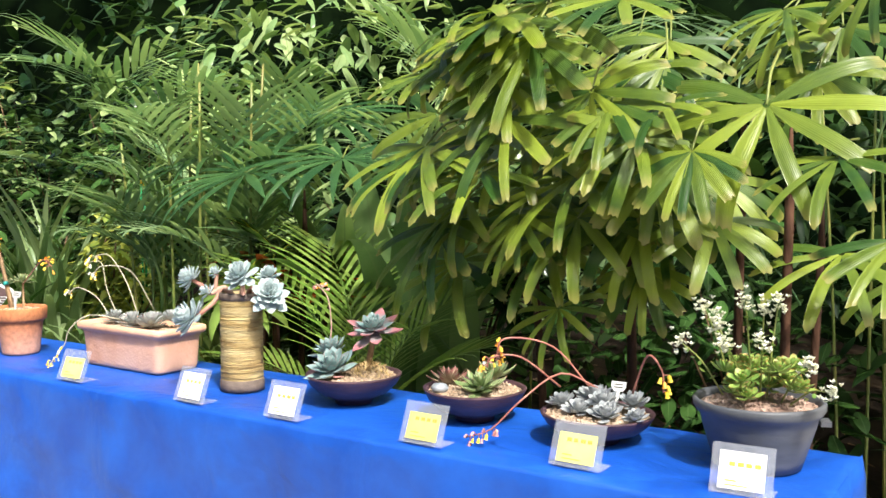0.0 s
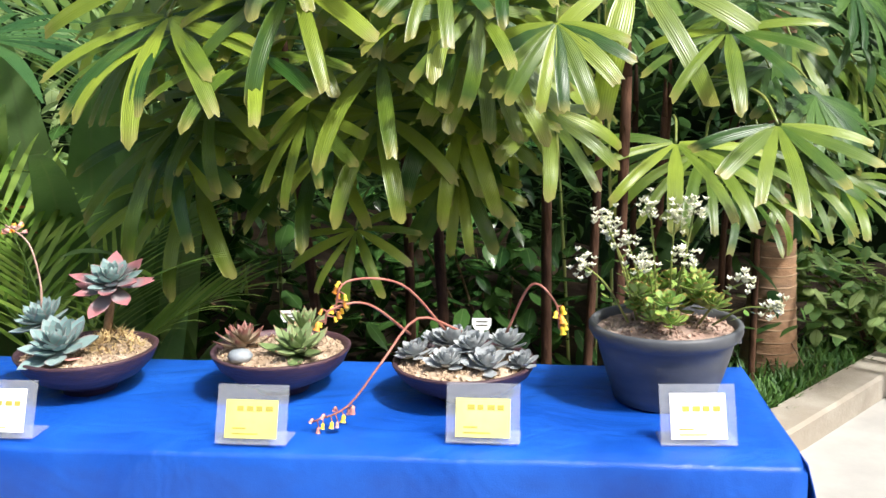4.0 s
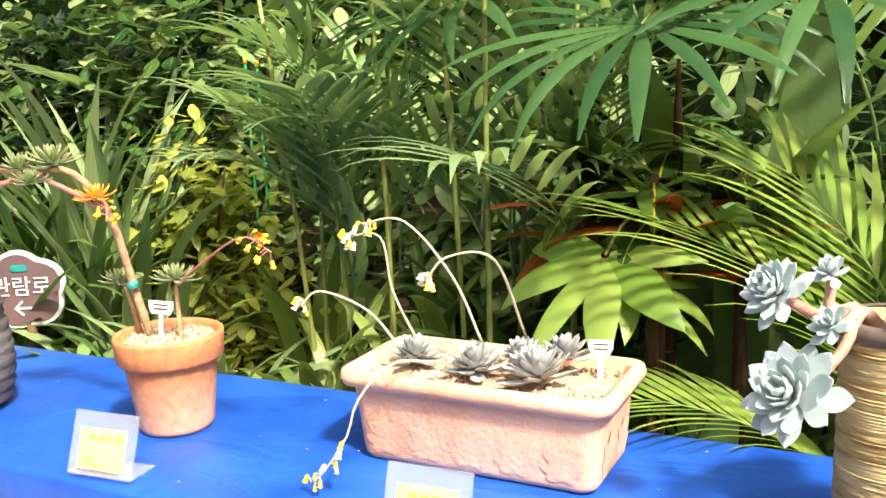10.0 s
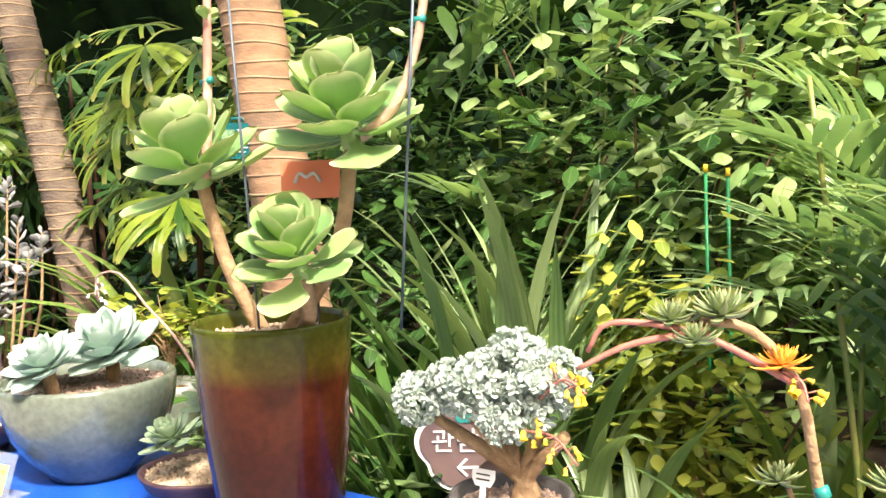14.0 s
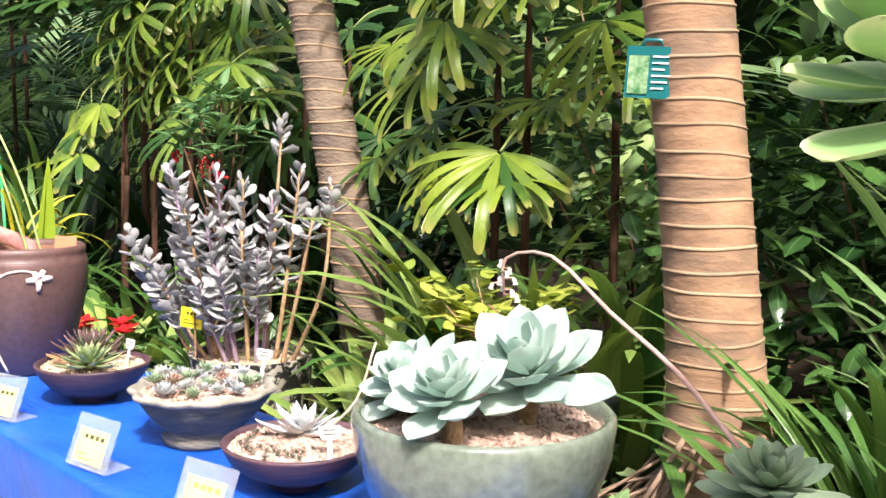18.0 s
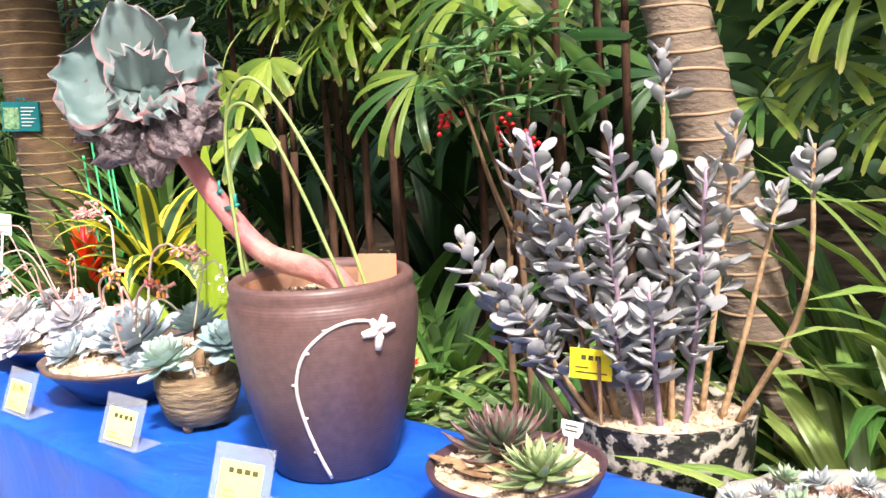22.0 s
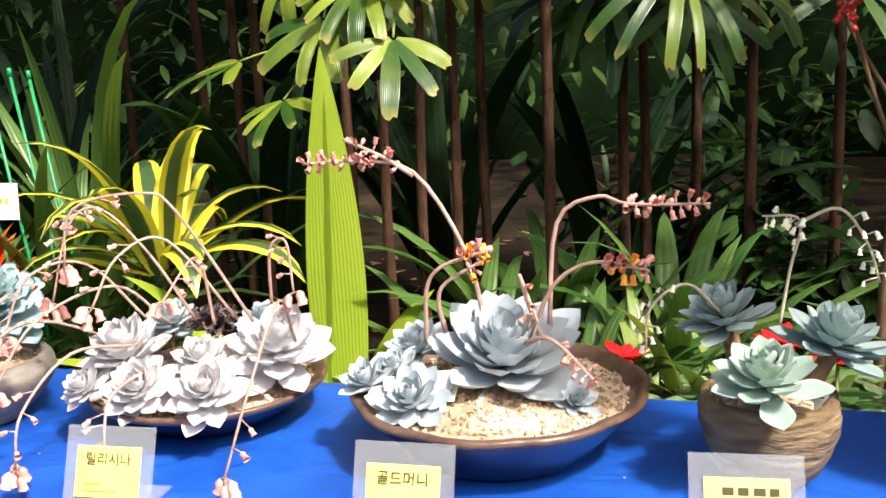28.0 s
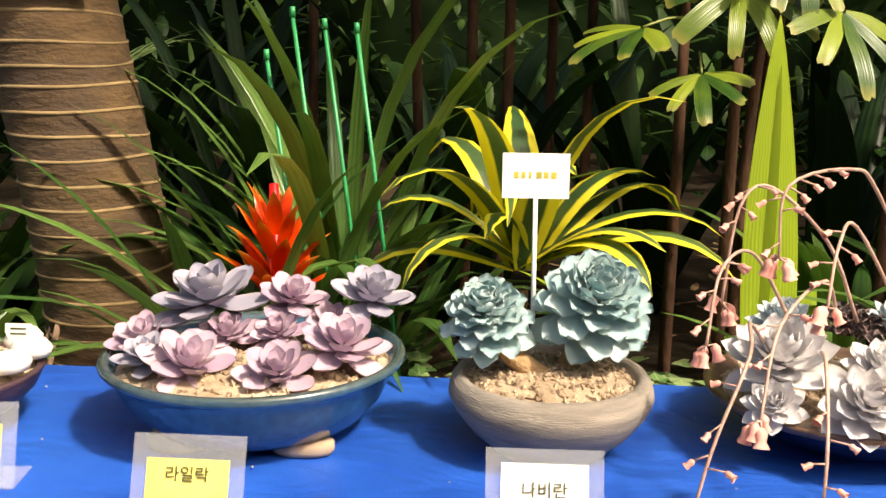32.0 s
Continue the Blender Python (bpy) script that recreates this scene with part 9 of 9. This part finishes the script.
for i, p in enumerate(KST):
    e = Vector(rel(t, *p))
    b = Vector((e.x * 0.5, e.y * 0.45, H - 0.03))
    bare = i in (2, 3, 11)
    pts = curve_pts([b, b.lerp(e, 0.5) + Vector((0.05 if i == 3 else 0.0, 0, -0.01)), e], 12)
    g = Geo()
    tube(g, pts, 0.0065, 0.0035, 7)
    st = part("stem", g, "purple_stem" if i % 2 and not bare else "woody_stem", t)
    g = Geo()
    L = (e - b).length
    n_ = 12 if bare else 30
    for k in range(n_):
        s = (0.84 if bare else 0.42) + (0.16 if bare else 0.58) * k / n_
        j = min(len(pts) - 2, int(s * (len(pts) - 1)))
        q = Vector(pts[j]).lerp(Vector(pts[j + 1]), s * (len(pts) - 1) - j)
        d = (Vector(pts[j + 1]) - Vector(pts[j])).normalized() * 0.6 + Vector((0, 0, 0.4))
        tilt = d.to_track_quat("Z", "Y").to_matrix().to_4x4()
        near_tip = smoothstep(0.86, 1.0, s)
        mm = Matrix.Translation(q) @ tilt @ pose(0, 0, 0, 0, -(vr.uniform(8, 54) + 22 * near_tip), i * 40 + k * 180 + (k // 2) * 90 + vr.uniform(-30, 30)) @ pose(0, 0, 0, vr.uniform(-45, 45), 0, 0) @ Matrix.Scale(vr.uniform(0.8, 1.15) * (1 - 0.35 * near_tip), 4)
        g.put([mm @ w for w in leafk[0]], leafk[1], leafk[2])
    part("foliage", g, "kalanchoe", st, "grey felted paddle leaves")
t = thing("yellow_name_board", -5.845, 2.045, bed_height(-5.845, 2.045), "yellow name card on a stick in front of the silver plant", "sign")
zb = t.matrix_basis.translation.z
g = Geo()
tube(g, [(0.028, 0.002, 0), (0.028, 0.002, 0.905 - zb)], 0.003, 0.003, 6)
part("stick", g, "brown_cane", t)
g = Geo()
box(g, -0.036, -0.001, 0, 0.036, 0.001, 0.05)
cd = part("card", g, "card_yellow", t, "", pose(0.012, 0, 0.866 - zb, -4, 2, 14), False)
g = Geo()
for k in range(3):
    box(g, -0.016 + 0.012 * k, -0.002, 0.032, -0.008 + 0.012 * k, -0.0013, 0.040)
box(g, -0.026, -0.002, 0.018, -0.004, -0.0013, 0.020)
box(g, -0.026, -0.002, 0.010, 0.028, -0.0013, 0.012)
part("writing", g, "ink", cd, "", None, False)
# white pot with a thin yellow-green plant
t = thing("white_pot_plant", -5.115, 2.385, bed_height(-5.115, 2.385) - 0.003, "white plastic pot with a thin yellow-green leafed plant", "potted plant")
zb = t.matrix_basis.translation.z
H = 0.77 - zb
g = Geo()
lathe(g, [(0.05, 0.0), (0.06, 0.0), (0.082, H * 0.9), (0.094, H * 0.92), (0.097, H), (0.09, H), (0.078, H * 0.8), (0.0, H * 0.75)], 40)
part("pot", g, "white_plastic", t)
gravel(t, 0.08, H - 0.03, n=120, seed=86, material="moss_straw")
g, gs = Geo(), Geo()
for k in range(20):
    e = Vector((vr.uniform(-0.26, 0.16), vr.uniform(-0.12, 0.12), H + vr.uniform(0.10, 0.27)))
    pts = curve_pts([(vr.uniform(-0.006, 0.006), vr.uniform(-0.006, 0.006), H - 0.03), (vr.uniform(-0.012, 0.012), vr.uniform(-0.012, 0.012), H + 0.07), (e.x * 0.45, e.y * 0.45, H + 0.16), e], 8)
    tube(gs, pts, 0.0028, 0.0011, 5)
    for q in range(13):
        c = Vector(pts[vr.randrange(4, len(pts))]) + Vector((vr.gauss(0, 0.022), vr.gauss(0, 0.02), vr.gauss(0.01, 0.015)))
        blade(g, c, vr.uniform(-3.1, 3.1), vr.uniform(-0.5, 0.7), 0.058 * vr.uniform(0.5, 1.2), 0.034, 0.5, "ovate", 4, 0.2)
gd = Geo()
for k in range(26):
    q = Vector((vr.gauss(0.01, 0.05), vr.gauss(0, 0.04), H + vr.uniform(0.06, 0.22)))
    tube(gd, curve_pts([q, q + Vector((vr.gauss(0, 0.03), vr.gauss(0, 0.03), vr.gauss(0.01, 0.025))), q + Vector((vr.gauss(0, 0.06), vr.gauss(0, 0.05), vr.gauss(-0.01, 0.04)))], 6), 0.0014, 0.0008, 4)
part("dry_tangle", gd, "dead_leaf", t, "tangle of dry tan twigs")
part("stem", gs, "woody_stem", t)
part("foliage", g, "shrub_yellow", t)
g = Geo()
lathe(g, [(0.06, 0.0), (0.07, 0.0), (0.09, 0.26), (0.095, 0.262), (0.095, 0.28), (0.085, 0.28), (0.08, 0.2), (0, 0.2)], 32)
t = thing("black_nursery_pot", -5.02, 2.58, bed_height(-5.02, 2.58) - 0.003, "black plastic nursery pot behind the white pot", "pot")
part("pot", g, "black_plastic", t)
gravel(t, 0.08, 0.25, n=60, seed=87, material="moss_straw")
# red poinsettias
for i, (x, y, zt, sc) in enumerate([(-6.71, 2.18, 0.74, 1.0), (-6.77, 2.2, 0.71, 1.0), (-6.38, 2.15, 0.76, 1.0), (-6.46, 2.18, 0.77, 1.0), (-4.355, 2.07, 0.775, 0.4)]):
    t = thing("poinsettia", x, y, bed_height(x, y) - 0.01, "small red poinsettia among the ivy", "flower", "poinsettias")
    zb = t.matrix_basis.translation.z
    g = Geo()
    tube(g, [(0, 0, 0), (0, 0, zt - zb)], 0.004, 0.003, 6)
    part("stem", g, "cane_green", t)
    for k in range(12):
        g = Geo()
        blade(g, (0, 0, zt - zb + 0.01 * (k % 2)), k * 2.4, vr.uniform(0, 0.5), sc * 0.05 * vr.uniform(0.7, 1.1), sc * 0.026, 0.5, "ovate", 5, 0.25)
        part("red_bract", g, "poinsettia", t)
    for k in range(10):
        g = Geo()
        blade(g, (0, 0, vr.uniform(0.3, 0.9) * (zt - zb)), k * 2.4, 0.3, 0.07, 0.035, 0.6, "ovate", 4)
        part("leaf", g, "shrub_dark", t)
# brown flower-shaped direction sign
t = thing("direction_sign", -3.855, 2.10, bed_height(-3.855, 2.1) - 0.02, "brown flower-shaped wooden sign with white lettering and an arrow", "sign")
zb = t.matrix_basis.translation.z
g = Geo()
tube(g, [(0, 0.012, 0), (0, 0.012, 0.80 - zb)], 0.012, 0.012, 8)
part("post", g, "brown_cane", t)


def flower_plate(g, R, thick, k_=0.16, off=0.0):
    n = 60
    ring = [(R * (1 + k_ * abs(math.sin(2.5 * 2 * math.pi * i / n + 0.4))) * math.cos(2 * math.pi * i / n), R * 0.92 * (1 + k_ * abs(math.sin(2.5 * 2 * math.pi * i / n + 0.4))) * math.sin(2 * math.pi * i / n)) for i in range(n)]
    v = [(a, off, b) for a, b in ring] + [(a, off + thick, b) for a, b in ring]
    g.put(v, [tuple(range(n)), tuple(range(2 * n - 1, n - 1, -1))] + [(i, i + n, (i + 1) % n + n, (i + 1) % n) for i in range(n)])


g = Geo()
flower_plate(g, 0.092, 0.012)
plate = part("board_edge", g, "sign_white", t, "pale board edge", pose(0, 0, 0.825 - zb, 0, 0, 28), False)
g = Geo()
flower_plate(g, 0.083, 0.004, off=-0.0035)
part("board", g, "sign_brown", plate, "", None, False)
for word, sz, zz in (("관람로", 0.052, -0.008), ("←", 0.06, -0.062)):
    txt = bpy.data.curves.new("lettering", "FONT")
    txt.body, txt.size, txt.align_x, txt.extrude = word, sz, "CENTER", 0.001
    txt.materials.append(MATS["sign_white"])
    ob = new("lettering", txt)
    ob.parent = plate
    ob.matrix_basis = pose(0, -0.0055, zz, 90, 0, 0)
g = Geo()
for k in range(5):
    blade(g, (0, -0.0055, 0.055), 0, 0, 0.001, 0.001, 0, "ovate", 2)
    a = radians(90 + 72 * k)
    lathe(g, [(0.0, -0.001), (0.009, 0.0), (0.0, 0.001)], 8, centre=(0.012 * math.cos(a), 0, 0))
part("leaf_mark", g, "tie_teal", plate, "small green leaf mark", pose(0, -0.006, 0.056, 90, 0, 0))

# sunlit fans over the pleated leaf and strap leaves along the back of the cloth
fan_palm("lady_palm", -7.22, 2.62, "young lady palm with a few bright hanging fan leaves", [(-7.14, 2.38, 1.285, -80, -52, 0.80), (-7.37, 2.375, 1.178, -96, -34, 0.62), (-7.47, 2.40, 1.255, -150, -22, 0.72), (-7.30, 2.44, 1.33, -84, -50, 0.8)], [(-7.25, 2.62, 1.2, 0.0)], kind="y")
for i, (x, y, L, W, n_, mt) in enumerate([(-6.66, 2.28, 0.42, 0.042, 18, "strap_light"), (-6.82, 2.36, 0.5, 0.045, 18, "strap"), (-6.45, 2.24, 0.34, 0.04, 16, "strap_light"), (-6.95, 2.7, 0.6, 0.05, 16, "strap")]):
    strap_clump("strap_leaved_plant", x, y, "clump of arching green strap leaves", mt, n_, L, W, (0.8, 1.45), (0.7, 1.7), seed=960 + i)
